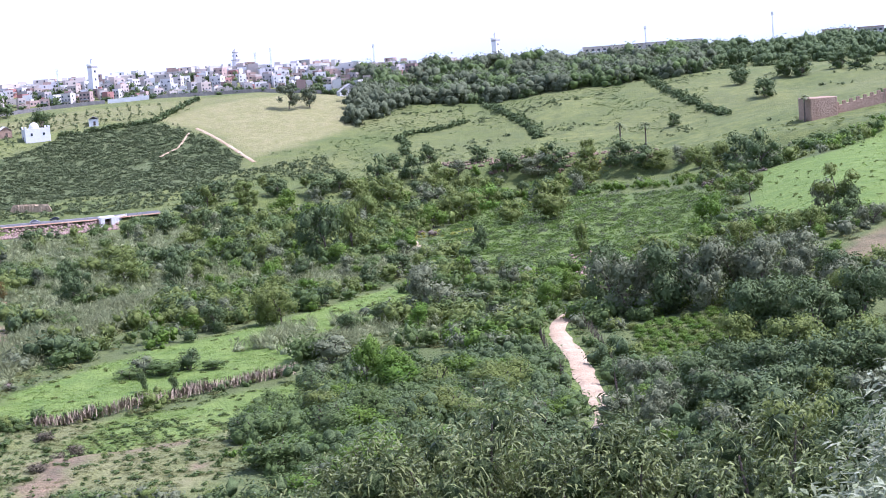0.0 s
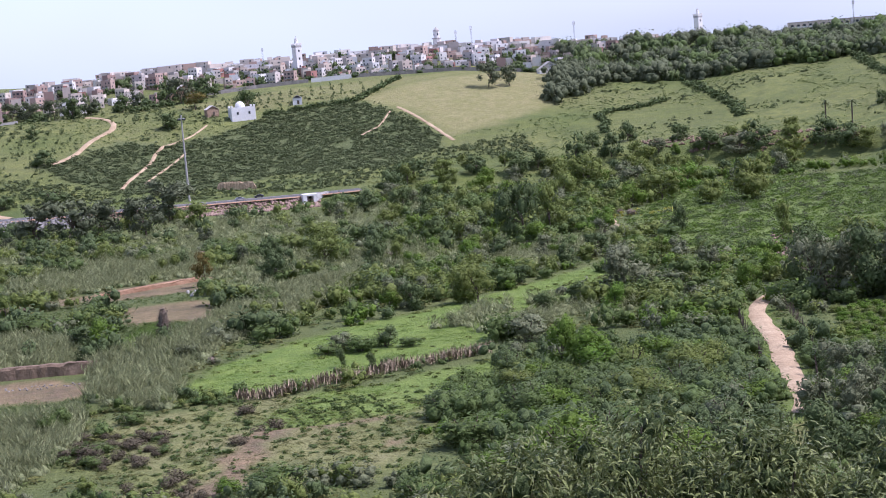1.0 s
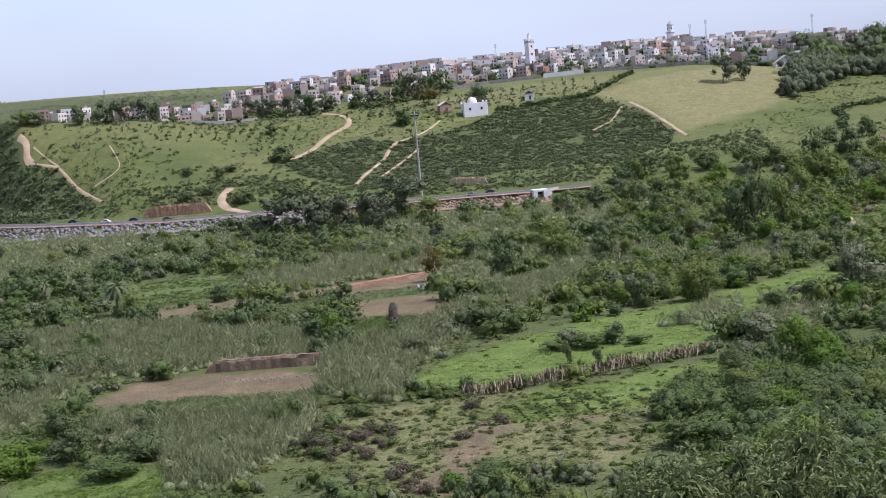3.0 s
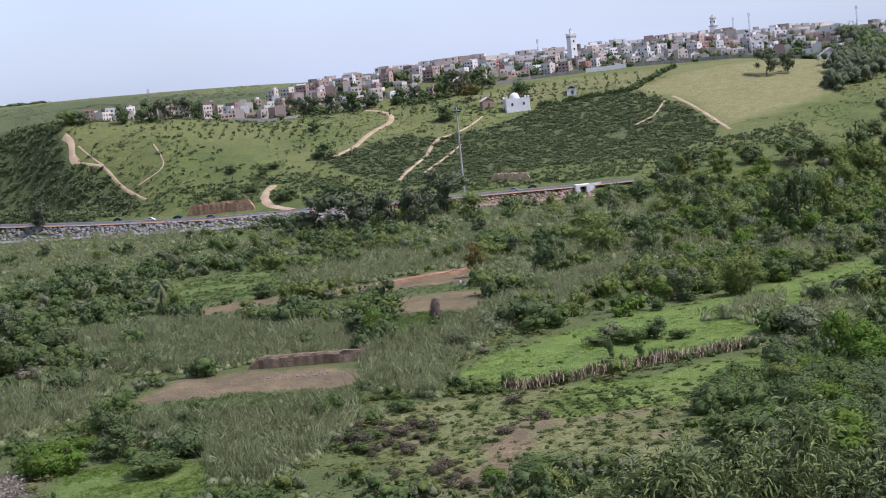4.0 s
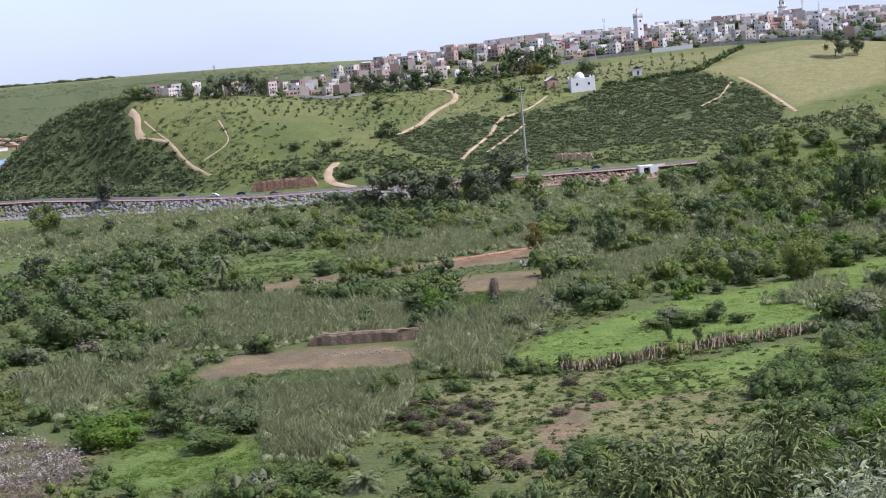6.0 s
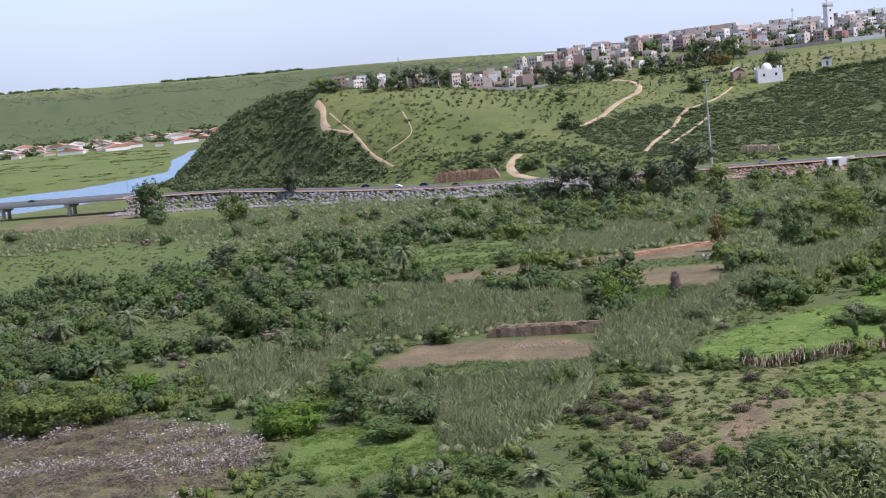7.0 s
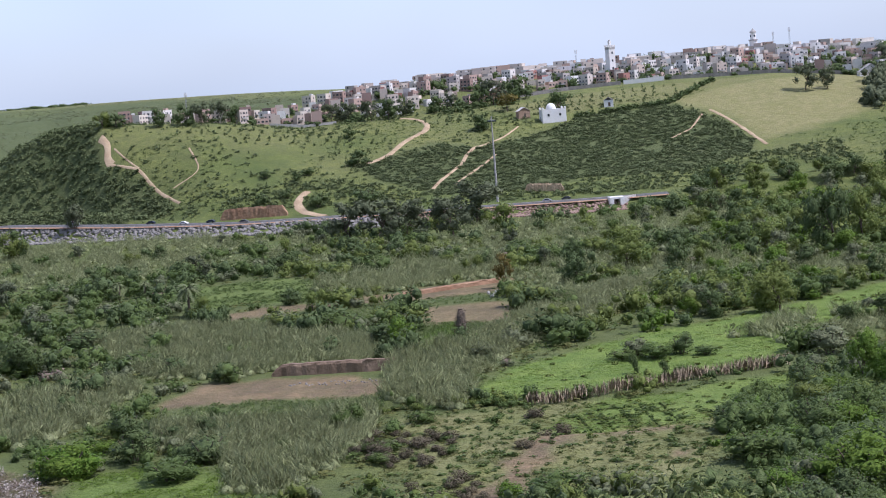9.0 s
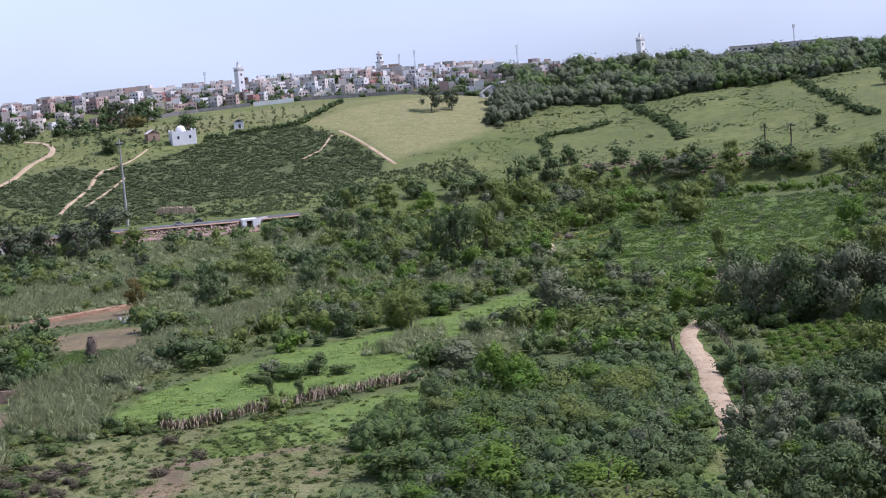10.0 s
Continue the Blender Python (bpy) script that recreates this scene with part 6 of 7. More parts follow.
def old_wall():
    """The old rampart: battered wall with merlons and a corner tower."""
    ob = thing("rampart", "old reddish rammed-earth rampart with worn merlons", "rampart")
    line = [(313, 688), (345, 684), (375, 676), (420, 664)]
    tops = [24.5, 31, 37.5, 44]
    for (ax, ay), (bx, by), z0, z1 in zip(line, line[1:], tops, tops[1:]):
        bm = bmesh.new()
        d = Vector((by - ay, ax - bx, 0)).normalized()
        vs = []
        for x, y, zt in ((ax, ay, z0), (bx, by, z1)):
            g = float(site(np.array(x), np.array(y))) - 2
            vs.append([bm.verts.new((x + d.x * k, y + d.y * k, z)) for k, z in ((1.6, g), (1.1, zt), (-1.1, zt), (-1.6, g))])
        for i in range(4):
            bm.faces.new((vs[0][i], vs[0][(i + 1) % 4], vs[1][(i + 1) % 4], vs[1][i]))
        bm.faces.new(vs[0][::-1]), bm.faces.new(vs[1])
        part("curtain_wall", bm, M_OCHRE, ob)
        n = int(math.hypot(bx - ax, by - ay) / 3)
        for k in range(n):
            t = (k + 0.5) / n
            bm = bmesh.new()
            box(bm, -0.85, -0.35, -0.3, 0.85, 0.35, 1.6, 0.15)
            q = part("merlon", bm, M_OCHRE, ob)
            q.matrix_local = pose(ax + (bx - ax) * t + d.x * 0.6, ay + (by - ay) * t + d.y * 0.6, z0 + (z1 - z0) * t, 0, 0, math.degrees(math.atan2(by - ay, bx - ax)))
    bm = bmesh.new()
    g = float(site(np.array(316.0), np.array(686.0)))
    box(bm, 309, 681, g - 3, 322, 694, g + 9, 0.3)
    part("corner_tower", bm, M_OCHRE, ob)


old_wall()

# trees between the houses
x, y = sow(rng, 60, sector=(-5, 9.5, 1006, 1022))
garden = [clump(rng, 170, 0.058, 8, 0.85, core=1) for _ in range(6)]
merged("garden_trees", "dark garden trees along the town edge", M_DARK, garden, x, y, rng.uniform(3.5, 7, len(x)), rng.uniform(4, 8, len(x)), rng, "trees", 0.3)
x, y = sow(rng, 230, sector=(-9, 10, 1012, 1130))
merged("town_trees", "dark green trees between the town houses", M_DARK, garden, x, y, rng.uniform(5, 10, len(x)), rng.uniform(5, 10, len(x)), rng, "trees", 0.5)
x, y = sow(rng, 84, sector=(-16.5, -3.5, 926, 1000))
merged("plateau_edge_trees", "dark eucalyptus rows before the brick houses", M_DARK, garden, x, y, rng.uniform(4, 8.5, len(x)), rng.uniform(5, 9, len(x)), rng, "trees", 0.5)


# ---------------------------------------------------------------- water, road and bridge
bm = bmesh.new()
v = [bm.verts.new(p) for p in ((-2900, 560, 0), (-340, 560, 0), (-340, 2500, 0), (-2900, 2500, 0))]
bm.faces.new(v)
me = bpy.data.meshes.new("river")
bm.to_mesh(me)
bm.free()
me.materials.append(M_WATER)
tagged(new("river", me), "calm blue river reflecting the sky", "river", kind="structure")

land_road = [p for p in ROAD_PLAN if p[0] > -360]
strip([(-352, 770)] + land_road, 15, 0.3, M_ASPHALT, "road", "grey asphalt road along the foot of the hill", "structure", heights=lambda x: road_height(x) - 0.2, ragged=0.0)
strip([(x, y - 9.6) for x, y in [(-352, 770)] + land_road], 3.4, 0.3, M_RED_EARTH, "verge", "brown earth verge beside the road", "structure", heights=lambda x: road_height(x) - 0.25, ragged=0.0)


def bridge():
    ob = thing("road_bridge", "concrete road bridge on paired columns over the river", "bridge")
    line = [p for p in ROAD if p[0] < -330]
    line.append((-348, 769, 9))
    line = sorted(line)
    for a, b in zip(line, line[1:]):
        bm = bmesh.new()
        ang = math.atan2(b[1] - a[1], b[0] - a[0])
        n = math.hypot(b[1] - a[1], b[0] - a[0])
        box(bm, 0, -7, -1.5, n, 7, 0)
        box(bm, 0, -7.25, -0.6, n, -7.003, 0.9)
        box(bm, 0, 7.003, -0.6, n, 7.25, 0.9)
        q = part("deck", bm, M_CONCRETE, ob)
        q.matrix_local = pose(a[0], a[1], a[2], 0, 0, math.degrees(ang))
        bm = bmesh.new()
        box(bm, 0, -6.2, 0.004, n, 6.2, 0.05)
        q = part("carriageway", bm, M_ASPHALT, ob)
        q.matrix_local = pose(a[0], a[1], a[2], 0, 0, math.degrees(ang))
    for k in range(12):
        x = -381 - 38 * k
        y = float(np.interp(x, [p[0] for p in line], [p[1] for p in line]))
        bm = bmesh.new()
        box(bm, -1.3, -6.6, 5.6, 1.3, 6.6, 7.49, 0.2)
        part("pier_cap", bm, M_CONCRETE, ob).matrix_local = pose(x, y, 0, 0, 0, 4)
        for s in (-3.6, 3.6):
            bm = bmesh.new()
            tube(bm, [((0, s, -3), 1.0), ((0, s, 5.598), 1.0)], 12)
            part("column", bm, M_CONCRETE, ob).matrix_local = pose(x, y, 0, 0, 0, 4)
    for k in range(16):
        x = -352 - 34 * k
        y = float(np.interp(x, [p[0] for p in line], [p[1] for p in line])) + 7.1
        bm = bmesh.new()
        tube(bm, [((0, 0, 0), 0.12), ((0, 0, 8), 0.08), ((0, -1.6, 8.6), 0.06)], 6)
        part("lamp_post", bm, M_STEEL, ob).matrix_local = pose(x, y, 9.0)


bridge()


def rocks(name, label, mat, xs, ys, sizes, lift):
    """Angular boulders joined into one mesh."""
    r = np.random.default_rng(len(xs))
    sets = []
    for _ in range(6):
        bm = bmesh.new()
        bmesh.ops.create_icosphere(bm, subdivisions=1, radius=0.5)
        for v in bm.verts:
            v.co *= r.uniform(0.7, 1.2)
        bm.verts.ensure_lookup_table()
        sets.append((np.array([v.co[:] for v in bm.verts]), np.array([[v.index for v in f.verts] for f in bm.faces])))
        bm.free()
    return merged(name, label, mat, sets, xs, ys, sizes * 0.8, sizes, r, "rocks", -lift)


r8 = np.random.default_rng(88)
x = r8.uniform(-352, -92, 3800)
off = r8.uniform(9.5, 25, 3800)
y = np.interp(x, [p[0] for p in ROAD], [p[1] for p in ROAD]) - off
rocks("riprap", "grey riprap boulders on the road embankment", M_STONE, x, y, r8.uniform(1.0, 2.5, 3800), 0.1)
x = r8.uniform(-92, 4, 1400)
y = np.interp(x, [p[0] for p in ROAD], [p[1] for p in ROAD]) - r8.uniform(9.5, 24, 1400)
rocks("rubble_bank", "reddish stone rubble on the road embankment", M_RED_STONE, x, y, r8.uniform(0.8, 1.9, 1400), 0.1)
x, y = sow(rng, 420, [(160, 782), (214, 756), (250, 716), (246, 704), (210, 726), (160, 752)])
y = np.round(y / 7) * 7 + rng.normal(size=len(y)) * 0.5
rocks("terrace_rocks", "broken earth and stone terraces among the bushes", M_SOIL, x, y, r8.uniform(0.9, 2.4, len(x)), 0.2)
x, y = sow(rng, 120, [(131, 459), (142, 466), (121, 393), (111, 401)])
rocks("scree", "pinkish rubble heap in the scrub", M_RED_STONE, x, y, r8.uniform(0.6, 1.6, len(x)), 0.3)
x, y = sow(rng, 40, [(-36, 452), (-26, 456), (-24, 440), (-34, 438)])
rocks("stone_heap", "heap of pale stones beside the bare field", M_CONCRETE, x, y, r8.uniform(0.5, 1.3, len(x)), 0.1)
x, y = sow(rng, 40, [(-66, 327), (-48, 325), (-48, 321), (-66, 322)])
rocks("stone_row", "row of pale stones along the bare plot", M_STONE, x, y, r8.uniform(0.3, 0.7, len(x)), 0.05)


def guard_rail(offset, x0, x1):
    ob = thing("guard_rail", "galvanised steel guard rail along the road", "guard rail")
    xs_ = np.arange(x0, x1, 12.0)
    ys_ = np.interp(xs_, [p[0] for p in ROAD], [p[1] for p in ROAD]) + offset
    zs_ = road_height(xs_)
    for k in range(len(xs_) - 1):
        bm = bmesh.new()
        a, b = Vector((xs_[k], ys_[k], zs_[k] + 0.75)), Vector((xs_[k + 1], ys_[k + 1], zs_[k + 1] + 0.75))
        tube(bm, [(a, 0.13), (b, 0.13)], 4)
        part("rail", bm, M_STEEL, ob)
        bm = bmesh.new()
        box(bm, -0.08, -0.08, -0.2, 0.08, 0.08, 0.75)
        part("post", bm, M_STEEL, ob).matrix_local = Matrix.Translation((xs_[k], ys_[k], zs_[k]))


guard_rail(-8.0, -340, 16)


def lit_mast(x, y):
    ob = thing("lighting_mast", "tall steel lighting mast with a ring of floodlights", "lighting mast", (x, y, float(site(np.array(x), np.array(y)))))
    bm = bmesh.new()
    tube(bm, [((0, 0, -1), 0.55), ((0, 0, 12), 0.46), ((0, 0, 26), 0.36), ((0, 0, 38.5), 0.26)], 10)
    part("pole", bm, M_CONCRETE, ob, "weathered pale grey pole")
    bm = bmesh.new()
    tube(bm, [((0, 0, 36.6), 1.5), ((0, 0, 37.0), 1.5)], 12)
    part("head_ring", bm, M_STEEL, ob)
    for k in range(6):
        a = k * math.tau / 6
        bm = bmesh.new()
        box(bm, -0.35, -0.3, -0.25, 0.35, 0.3, 0.35, 0.05)
        part("floodlight", bm, M_GLASS, ob).matrix_local = pose(1.6 * math.cos(a), 1.6 * math.sin(a), 36.4, 25, 0, math.degrees(a) + 90)


lit_mast(-53.5, 737)


def car(x, offset, turn, label, van=False):
    y = float(np.interp(x, [p[0] for p in ROAD], [p[1] for p in ROAD])) + offset
    ob = thing("van" if van else "car", label, "van" if van else "car", (x, y, float(road_height(x)) + 0.12), turn, "traffic on the road")
    bm = bmesh.new()
    l, w, h = (2.9, 1.0, 2.3) if van else (2.1, 0.85, 1.45)
    side = [(-l, 0.35), (-l, h * 0.62), (-l * 0.82, h if van else h * 0.66), (-l * 0.55, h), (l * 0.3, h), (l * 0.62, h * 0.64), (l * 0.96, h * 0.54), (l, 0.35)]
    a = [bm.verts.new((px, -w, pz)) for px, pz in side]
    b = [bm.verts.new((px, w, pz)) for px, pz in side]
    n = len(side)
    for i in range(n):
        bm.faces.new((a[i], a[(i + 1) % n], b[(i + 1) % n], b[i]))
    bm.faces.new(a[::-1]), bm.faces.new(b)
    bmesh.ops.recalc_face_normals(bm, faces=bm.faces)
    part("body", bm, M_PAINT, ob)
    for s in (-1, 1):
        bm = bmesh.new()
        box(bm, -l * 0.5, s * (w + 0.005) - 0.01, h * 0.66, l * 0.36, s * (w + 0.005) + 0.01, h * 0.93)
        part("side_window", bm, M_GLASS, ob)
        for px in (-l * 0.62, l * 0.62):
            bm = bmesh.new()
            tube(bm, [((px, s * w - 0.1, 0.33), 0.33), ((px, s * w + 0.1, 0.33), 0.33)], 10)
            part("wheel", bm, M_RUBBER, ob)


car(-255, -3, -12, "white delivery van on the road", True)
car(-215, 3, 170, "dark car on the grey road")
car(-196, -3, -10, "dark car on the grey road")
car(-184, 3, 172, "silver car on the grey road")
car(-166, -3, -4, "dark car on the grey road")
car(-30, -3, 0, "dark car on the grey road")
car(-22, 3, 178, "dark car on the grey road")
car(-470, -3, 0, "dark car on the grey bridge")
car(-405, 3, 180, "pale car on the grey bridge")


def culvert():
    """A pale concrete culvert head below the road, with a sloping wing."""
    ob = thing("culvert_head", "pale concrete culvert head with sloping wing wall", "culvert", (0, 700, 1.5), 12)
    ob.scale = (0.62, 0.8, 0.72)
    bm = bmesh.new()
    box(bm, -5, -1, -1, -2.2, 6, 5.0, 0.1)
    part("side_wall", bm, M_WHITE, ob)
    bm = bmesh.new()
    box(bm, 2.2, -1, -1, 5, 6, 5.0, 0.1)
    part("side_wall", bm, M_WHITE, ob)
    bm = bmesh.new()
    box(bm, -5, -1, 5.003, 5, 6, 6.2, 0.1)
    part("lintel", bm, M_WHITE, ob)
    bm = bmesh.new()
    v = [bm.verts.new(p) for p in ((5.003, -1, -1), (15, 6, 1), (15, 6, 6.4), (5.003, -1, 6.2))]
    bm.faces.new(v)
    bmesh.ops.solidify(bm, geom=bm.faces[:], thickness=0.6)
    part("wing_wall", bm, M_WHITE, ob)
    bm = bmesh.new()
    box(bm, -2.198, 4, -1, 2.198, 6, 5.0)
    part("dark_opening", bm, M_RUBBER, ob, "shaded back of the opening")


culvert()

# far bank: settlement under the ridge
vr = np.random.default_rng(66)
SHED = [box_mesh("wall", M_HOUSE, (-9, -5, -2, 9, 5, 4)), box_mesh("wall", M_HOUSE, (-6, -5, -2, 6, 5, 6)), box_mesh("wall", M_WHITE, (-18, -8, -2, 18, 8, 6))]


def pitched(w, d, h):
    bm = bmesh.new()
    a = [bm.verts.new((x, -d - 0.4, z)) for x, z in ((-w - 0.4, h - 0.1), (0, h + w * 0.35), (w + 0.4, h - 0.1))]
    b = [bm.verts.new((x, d + 0.4, z)) for x, z in ((-w - 0.4, h - 0.1), (0, h + w * 0.35), (w + 0.4, h - 0.1))]
    for i in range(3):
        bm.faces.new((a[i], a[(i + 1) % 3], b[(i + 1) % 3], b[i]))
    bm.faces.new(a[::-1]), bm.faces.new(b)
    me = bpy.data.meshes.new("roof")
    bm.to_mesh(me)
    bm.free()
    me.materials.append(M_TILE)
    return me


SHED_ROOF = [pitched(9, 5, 4), pitched(6, 5, 6), pitched(18, 8, 6)]
for k in range(120):
    b, d = vr.uniform(-32, -17.5), vr.uniform(1830, 2260)
    i = int(vr.choice([0, 0, 1, 1, 2]))
    x, y, z = at(b, d)
    if river_depth(np.array(x), np.array(y)) > 0:
        continue
    ob = thing("far_house", "low red-roofed building on the far bank", "house", (x, y, z), -b + float(vr.uniform(-30, 30)), "settlement on the far bank")
    ob.scale = (0.8, 0.8, 0.6)
    part_mesh("wall", SHED[i], ob)
    part_mesh("roof", SHED_ROOF[i], ob)
x, y = sow(rng, 260, sector=(-33, -18, 1900, 2500))
k = river_depth(x, y) == 0
merged("far_trees", "dark trees among far buildings and fields", M_DARK, low, x[k], y[k], rng.uniform(5, 10, k.sum()), rng.uniform(8, 18, k.sum()), rng, "wood", 0.5)
x, y = sow(rng, 3200, sector=(-33, -4, 2450, 4100))
k = vnoise(x, y, 220, 95) > 0.36
far_set = [clump(rng, 36, 0.10, 6, 0.6) for _ in range(6)]
merged("far_scrub", "greyish scrub and woods on the far slopes", M_GREY, far_set, x[k], y[k], rng.uniform(3, 8, k.sum()), rng.uniform(6, 16, k.sum()), rng, "wood", 0.5)
x, y = sow(rng, 260, sector=(-33, -14, 4250, 4420))
k = vnoise(x, y, 180, 97) > 0.6
merged("ridge_trees", "dark groves along the far ridge", M_DARK, wood, x[k], y[k], rng.uniform(7, 13, k.sum()), rng.uniform(12, 30, k.sum()), rng, "wood", 2.0)


# rank grass in bands over the marsh
x, y = sow(rng, 2600, GREEN_MARSH)
k = (vnoise(x * 0.25, y, 26, 191) > 0.52) & (river_depth(x, y) == 0)
merged("marsh_grass", "rank olive grass in bands over the marsh", M_OLIVE, tiny, x[k], y[k], rng.uniform(0.5, 1.5, k.sum()), rng.uniform(6, 16, k.sum()), rng, "grass")


# ---------------------------------------------------------------- fences, walls and soil banks in the fields
def cane_fence():
    """A field boundary of dry canes and stakes, overgrown in places."""
    ob = thing("cane_fence", "dry brown cane fence along the meadow edge", "fence")
    line = [(-16, 291), (-9, 291.5), (1, 299), (12, 305), (33, 315)]
    r = np.random.default_rng(31)
    spots = []
    for (ax, ay), (bx, by) in zip(line, line[1:]):
        n = int(math.hypot(bx - ax, by - ay) / 1.15)
        for k in range(n):
            t = (k + 0.5) / n
            x, y = ax + (bx - ax) * t, ay + (by - ay) * t
            spots.append((x, y))
            if k % 3 == 0:
                bm = bmesh.new()
                tube(bm, [((0, 0, -0.3), 0.07), ((0.05, 0, 1.7), 0.05)], 5)
                part("stake", bm, M_BARK, ob).matrix_local = pose(x, y + 0.3, float(site(np.array(x), np.array(y))))
    sets = [blades(r, 34, 0.3, 0.13, 1.0, 0.4, (0.1, 0)) for _ in range(5)]
    p = np.array(spots)
    q = merged("cane_stuff", "dry brown cane stems", M_DRY, sets, p[:, 0], p[:, 1] - 0.5, r.uniform(2.2, 3.2, len(p)), r.uniform(1.2, 1.7, len(p)), r, "canes")
    q.parent = ob
    del q["category"]


cane_fence()
for i in range(16):
    bush("bramble" if i % 3 else "broad", -48 + 2.1 * i, 291 + 1.2 * math.sin(i * 1.7), 1.5 + 0.5 * math.sin(i * 2.3), 3.0)
for i in range(4):
    bush("bramble", 16 + 4.2 * i, 309.5 + 1.9 * i, 1.1 + 0.3 * math.sin(i * 5.0), 2.0)


def track_fence(line, label):
    ob = thing("stake_fence", label, "fence")
    r = np.random.default_rng(int(line[0][0]))
    for (ax, ay), (bx, by) in zip(line, line[1:]):
        n = max(2, int(math.hypot(bx - ax, by - ay) / 2.0))
        for k in range(n):
            t = k / n
            x, y = ax + (bx - ax) * t, ay + (by - ay) * t
            bm = bmesh.new()
            h = float(r.uniform(1.8, 3.2))
            tube(bm, [((0, 0, -0.3), 0.11), ((r.normal() * 0.12, r.normal() * 0.1, h), 0.07)], 5)
            part("stake", bm, M_BARK, ob).matrix_local = pose(x, y, float(site(np.array(x), np.array(y))))
            if k:
                bm = bmesh.new()
                z0 = float(site(np.array(x), np.array(y))) + 1.3
                tube(bm, [((x, y, z0), 0.035), ((x - (bx - ax) / n, y - (by - ay) / n, z0), 0.035)], 4)
                part("rail", bm, M_BARK, ob)


track_fence([(73, 262), (78, 286), (82, 310), (86, 330)], "leaning wooden stakes beside the dirt track")
track_fence([(80, 258), (88, 286), (93, 308), (97, 334)], "leaning wooden stakes beside the planted rows")


def soil_bank(x0, y0, x1, y1, h, label):
    """A low bank of dug earth with a broken top."""
    ob = thing("earth_bank", label, "bank")
    bm = bmesh.new()
    n, r = 26, np.random.default_rng(9)
    rows_ = []
    for k in range(n + 1):
        t = k / n
        x, y = x0 + (x1 - x0) * t, y0 + (y1 - y0) * t
        z = float(site(np.array(x), np.array(y)))
        hh = h * (0.25 + 0.75 * min(1, 14 * t, 14 * (1 - t))) * r.uniform(0.94, 1.05)
        rows_.append([bm.verts.new((x, y + dy + r.normal() * 0.1, z + dz)) for dy, dz in ((-1.0, -0.3), (-0.9, hh * 0.8), (-0.7, hh), (1.2, hh * 0.95), (2.6, -0.3))])
    for a, b in zip(rows_, rows_[1:]):
        for i in range(4):
            bm.faces.new((a[i], b[i], b[i + 1], a[i + 1]))
    bm.faces.new(rows_[0]), bm.faces.new(rows_[-1][::-1])
    part("soil", bm, M_EARTH if "pale" in label else M_SOIL if "dug" in label else M_RED_EARTH, ob)


soil_bank(-72, 336, -44, 335, 2.5, "dug brown earth bank behind the bare plot")
soil_bank(-62, 452, -30, 474, 1.2, "low brown earth bank beside the long bare field")
soil_bank(-182, 741, -150, 738, 5.0, "red earth cutting beside the road")
soil_bank(-42, 758, -24, 755, 3.6, "pale eroded earth bank on the slope")

# stump of a dead palm, still in its skirt of old fronds
ob = thing("palm_stump", "dead palm trunk wrapped in old brown fronds", "palm stump", (-35.5, 373.5, float(site(np.array(-35.5), np.array(373.5)))))
bm = bmesh.new()
tube(bm, [((0, 0, -0.3), 1.5), ((0, 0, 2.5), 1.2), ((0.1, 0, 5.4), 0.9), ((0.1, 0, 6.4), 0.5)], 10)
part("trunk", bm, M_BARK, ob)
sr = np.random.default_rng(4)
v, f, _ = leaf_cloud(sr, [(0, 0, 1.6), (0, 0, 3.4), (0.1, 0, 5.2)], [(1.9, 1.9, 1.9), (1.5, 1.5, 1.9), (1.2, 1.2, 1.4)], 700, 0.36, slim=0.25)
part_mesh("old_fronds", mesh_of("old_fronds", v.tolist(), f.tolist(), M_TWIG), ob)

# parked car and low roofs among the trees
x, y = 186.5, 366.0
ob = thing("parked_car", "dark car parked on the bare yard", "car", (x, y, float(site(np.array(x), np.array(y))) + 0.1), 20)
bm = bmesh.new()
box(bm, -2.1, -0.85, 0.35, 2.1, 0.85, 0.95, 0.15)
box(bm, -1.3, -0.75, 0.952, 0.9, 0.75, 1.45, 0.2)
part("body", bm, M_RUBBER, ob)
for px in (-1.3, 1.3):
    for s in (-1, 1):
        bm = bmesh.new()
        tube(bm, [((px, s * 0.86 - 0.1, 0.32), 0.32), ((px, s * 0.86 + 0.1, 0.32), 0.32)], 10)
        part("wheel", bm, M_RUBBER, ob)
gable_hut(123, 345, 5.5, 4.0, 2.2, "low grey shack under the trees", 25, M_CONCRETE)


# ---------------------------------------------------------------- the slope in front of the lookout
def long_leaves(r, centres, radii, count, length, width):
    """Narrow drooping leaves in sprays: verts and quads, two quads a leaf."""
    centres, radii = np.asarray(centres, float), np.asarray(radii, float)
    k = r.integers(0, len(centres), count)
    d = r.normal(size=(count, 3))
    d /= np.linalg.norm(d, axis=1, keepdims=True)
    p = centres[k] + d * radii[k] * r.uniform(0.35, 1.05, (count, 1))
    a = d * 0.7 + r.normal(size=(count, 3)) * 0.6 - [0, 0, 0.25]
    a /= np.linalg.norm(a, axis=1, keepdims=True)
    b = np.cross(a, r.normal(size=(count, 3)))
    b /= np.linalg.norm(b, axis=1, keepdims=True)
    l, w = length * r.uniform(0.6, 1.25, (count, 1)), width * r.uniform(0.7, 1.2, (count, 1))
    sag = np.array([[0, 0, -1.0]]) * l * 0.25
    v = np.stack([p - b * w * 0.3, p + b * w * 0.3, p + a * l * 0.5 + b * w, p + a * l * 0.5 - b * w, p + a * l + sag + b * w * 0.1, p + a * l + sag - b * w * 0.1], 1).reshape(-1, 3)
    q = np.arange(count)[:, None] * 6
    return v, np.vstack([q + np.array([[0, 1, 2, 3]]), q + np.array([[3, 2, 4, 5]])])


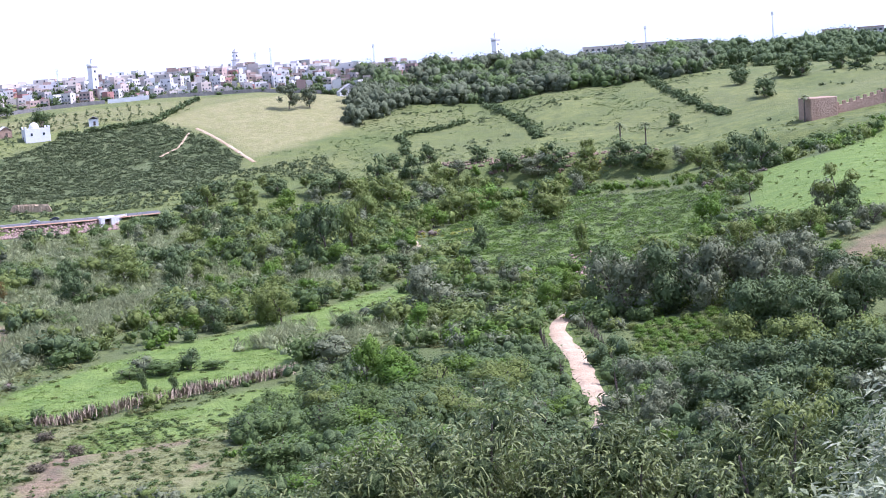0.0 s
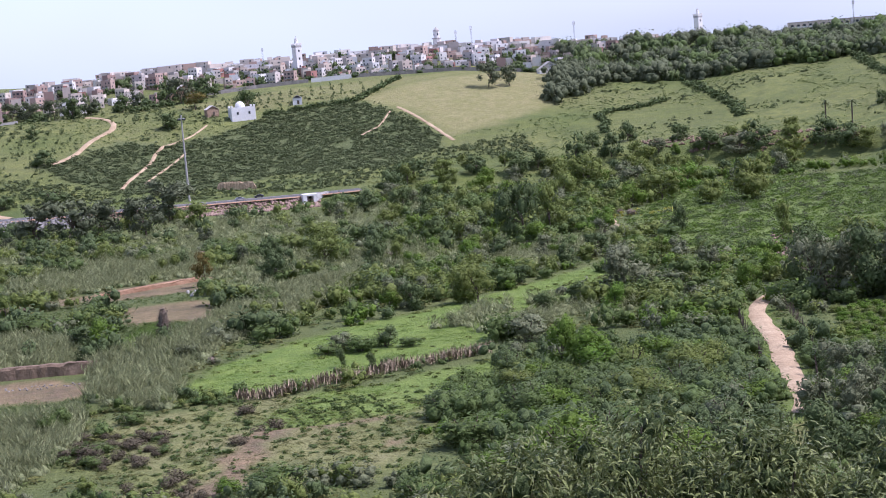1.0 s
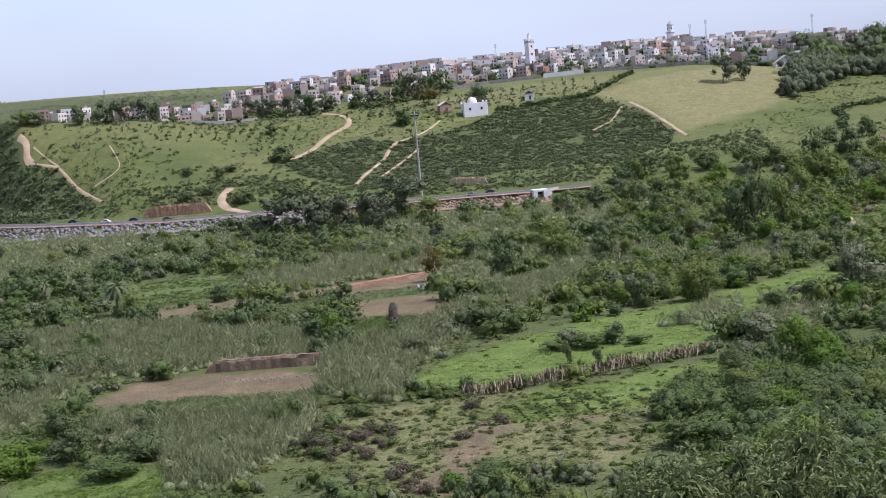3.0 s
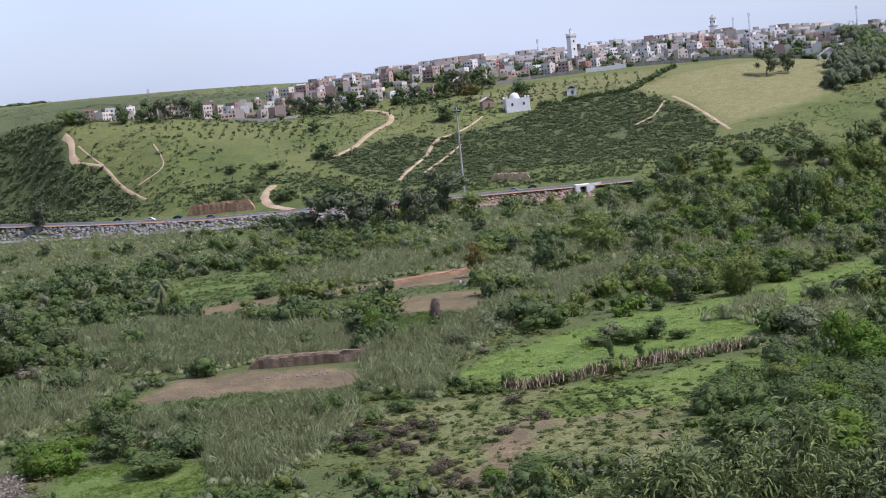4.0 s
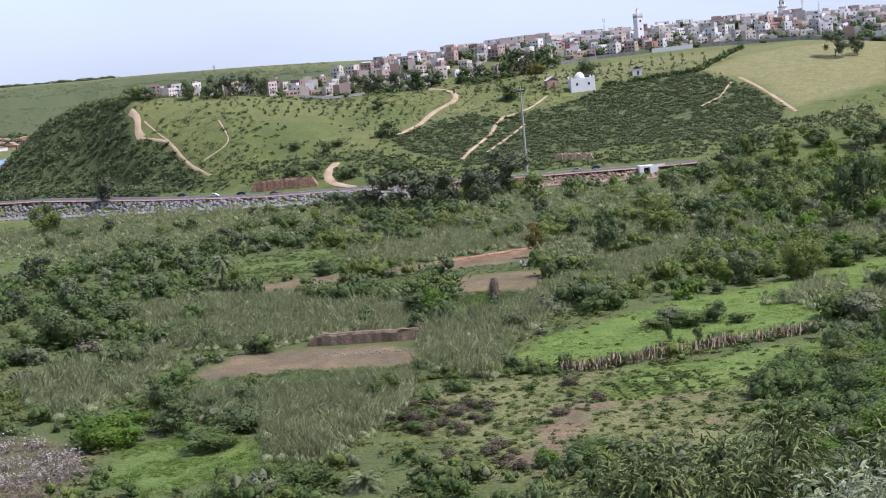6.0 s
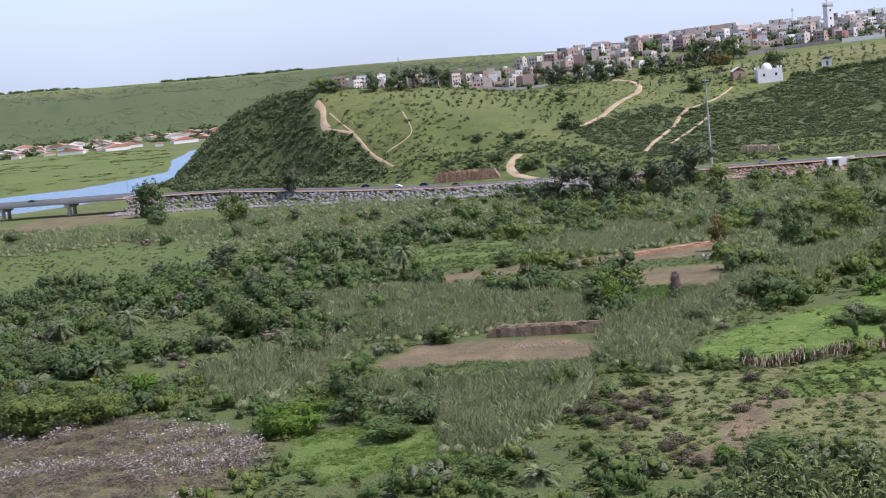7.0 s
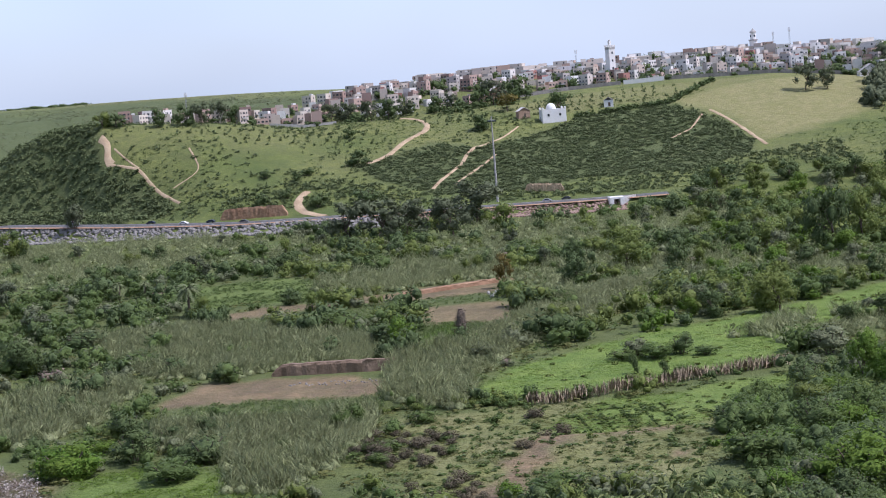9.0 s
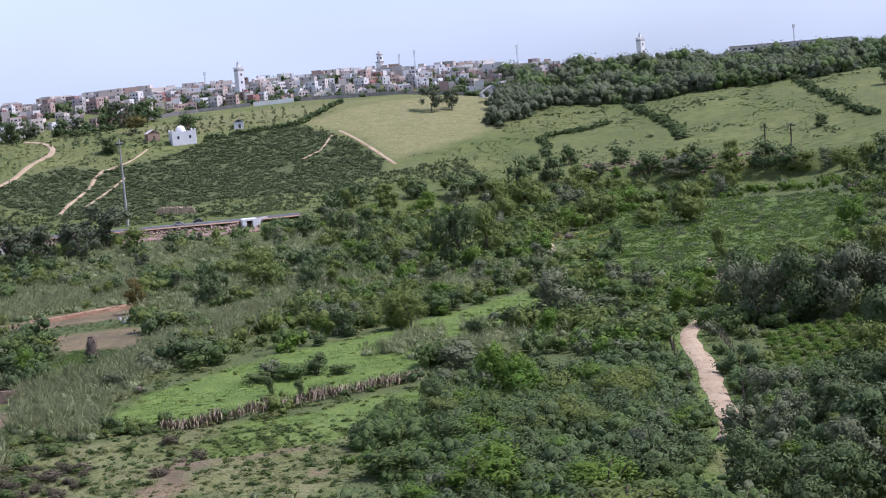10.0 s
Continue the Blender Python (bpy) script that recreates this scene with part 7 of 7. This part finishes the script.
def near_shrub(x, y, top, spread, leaves, seed):
    """A tall shrub with narrow glossy leaves, rising from below the lookout."""
    r = np.random.default_rng(seed)
    z = float(site(np.array(x), np.array(y)))
    h = top - z
    ob = thing("tall_shrub", "tall glossy narrow-leaved shrub below the lookout", "shrub", (x, y, z))
    c, rad = [], []
    bm = bmesh.new()
    for i in range(13):
        a = i * 2.399
        reach = spread * 0.5 * math.sqrt((i + 0.5) / 13)
        tip = h * (1.0 - 0.35 * (reach / spread * 2) ** 2) * r.uniform(0.86, 1.0)
        p = (reach * math.cos(a), reach * math.sin(a), tip - 0.45)
        tube(bm, [((0.1 * math.cos(a), 0.1 * math.sin(a), -0.2), 0.06), ((p[0] * 0.5, p[1] * 0.5, tip * 0.5), 0.045), (p, 0.012)], 5)
        for j in range(4):
            s = 1 - 0.2 * j
            c.append((p[0] * s + r.normal() * 0.2, p[1] * s + r.normal() * 0.2, p[2] - 0.55 * j))
            rad.append((0.5, 0.5, 0.55))
    part("stem", bm, M_BARK, ob)
    # inner leaves and cores, coloured dark to stand for shade in the shrub
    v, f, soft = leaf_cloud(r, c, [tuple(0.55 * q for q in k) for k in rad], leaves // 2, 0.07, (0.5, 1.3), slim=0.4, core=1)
    part_mesh("inner_foliage", rounded(mesh_of("inner_foliage", v.tolist(), f.tolist(), M_INNER_SHADE), soft), ob, "inner foliage coloured dark for shade")
    v, f = long_leaves(r, c, rad, int(leaves * 2.3), 0.15, 0.017)
    part_mesh("foliage", mesh_of("foliage", v.tolist(), f.tolist(), M_SHRUB), ob)


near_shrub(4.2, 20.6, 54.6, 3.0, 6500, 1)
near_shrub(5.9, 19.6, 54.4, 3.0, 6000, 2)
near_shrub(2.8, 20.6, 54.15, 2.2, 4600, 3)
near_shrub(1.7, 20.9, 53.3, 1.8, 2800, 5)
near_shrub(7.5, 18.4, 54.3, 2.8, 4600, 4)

# pale weeds and tall herbs on the spur
wr = np.random.default_rng(12)


def herb_plant(r, count):
    """A leafy herb: narrow pointed leaves in sprays on several stems."""
    centres = [(r.normal() * 0.24, r.normal() * 0.24, r.uniform(0.15, 0.85)) for _ in range(9)]
    v, f = long_leaves(r, centres, [(0.17, 0.17, 0.2)] * 9, count, 0.095, 0.014)
    v[:, 2] = np.maximum(v[:, 2], 0)
    return v, f


herb = [herb_plant(wr, 120) for _ in range(6)]
for name, label, mat, n, low_, high_ in (("spur_weeds", "pale dry weeds and grasses on the spur", M_WEED, 650, 0.3, 0.7), ("spur_herbs", "low leafy herbs on the spur", M_SHRUB, 220, 0.25, 0.6)):
    x, y = sow(wr, n, sector=(23, 46, 7.5, 11.5))
    k = wr.uniform(size=len(x)) < smooth((np.degrees(np.arctan2(x, y)) - 8) / 8)
    x, y = x[k], y[k]
    merged(name, label, mat, herb, x, y, wr.uniform(low_, high_, len(x)), wr.uniform(0.55, 1.1, len(x)), wr, "weeds")
flower = [clump(wr, 34, 0.013, 5, 1.0) for _ in range(4)]
x, y = sow(wr, 200, sector=(24.5, 46, 7.5, 11))
merged("spur_flowers", "tiny pale flower heads above the weeds", M_BLOSSOM, flower, x, y, wr.uniform(0.6, 0.95, len(x)), wr.uniform(0.7, 1.0, len(x)), wr, "flowers")
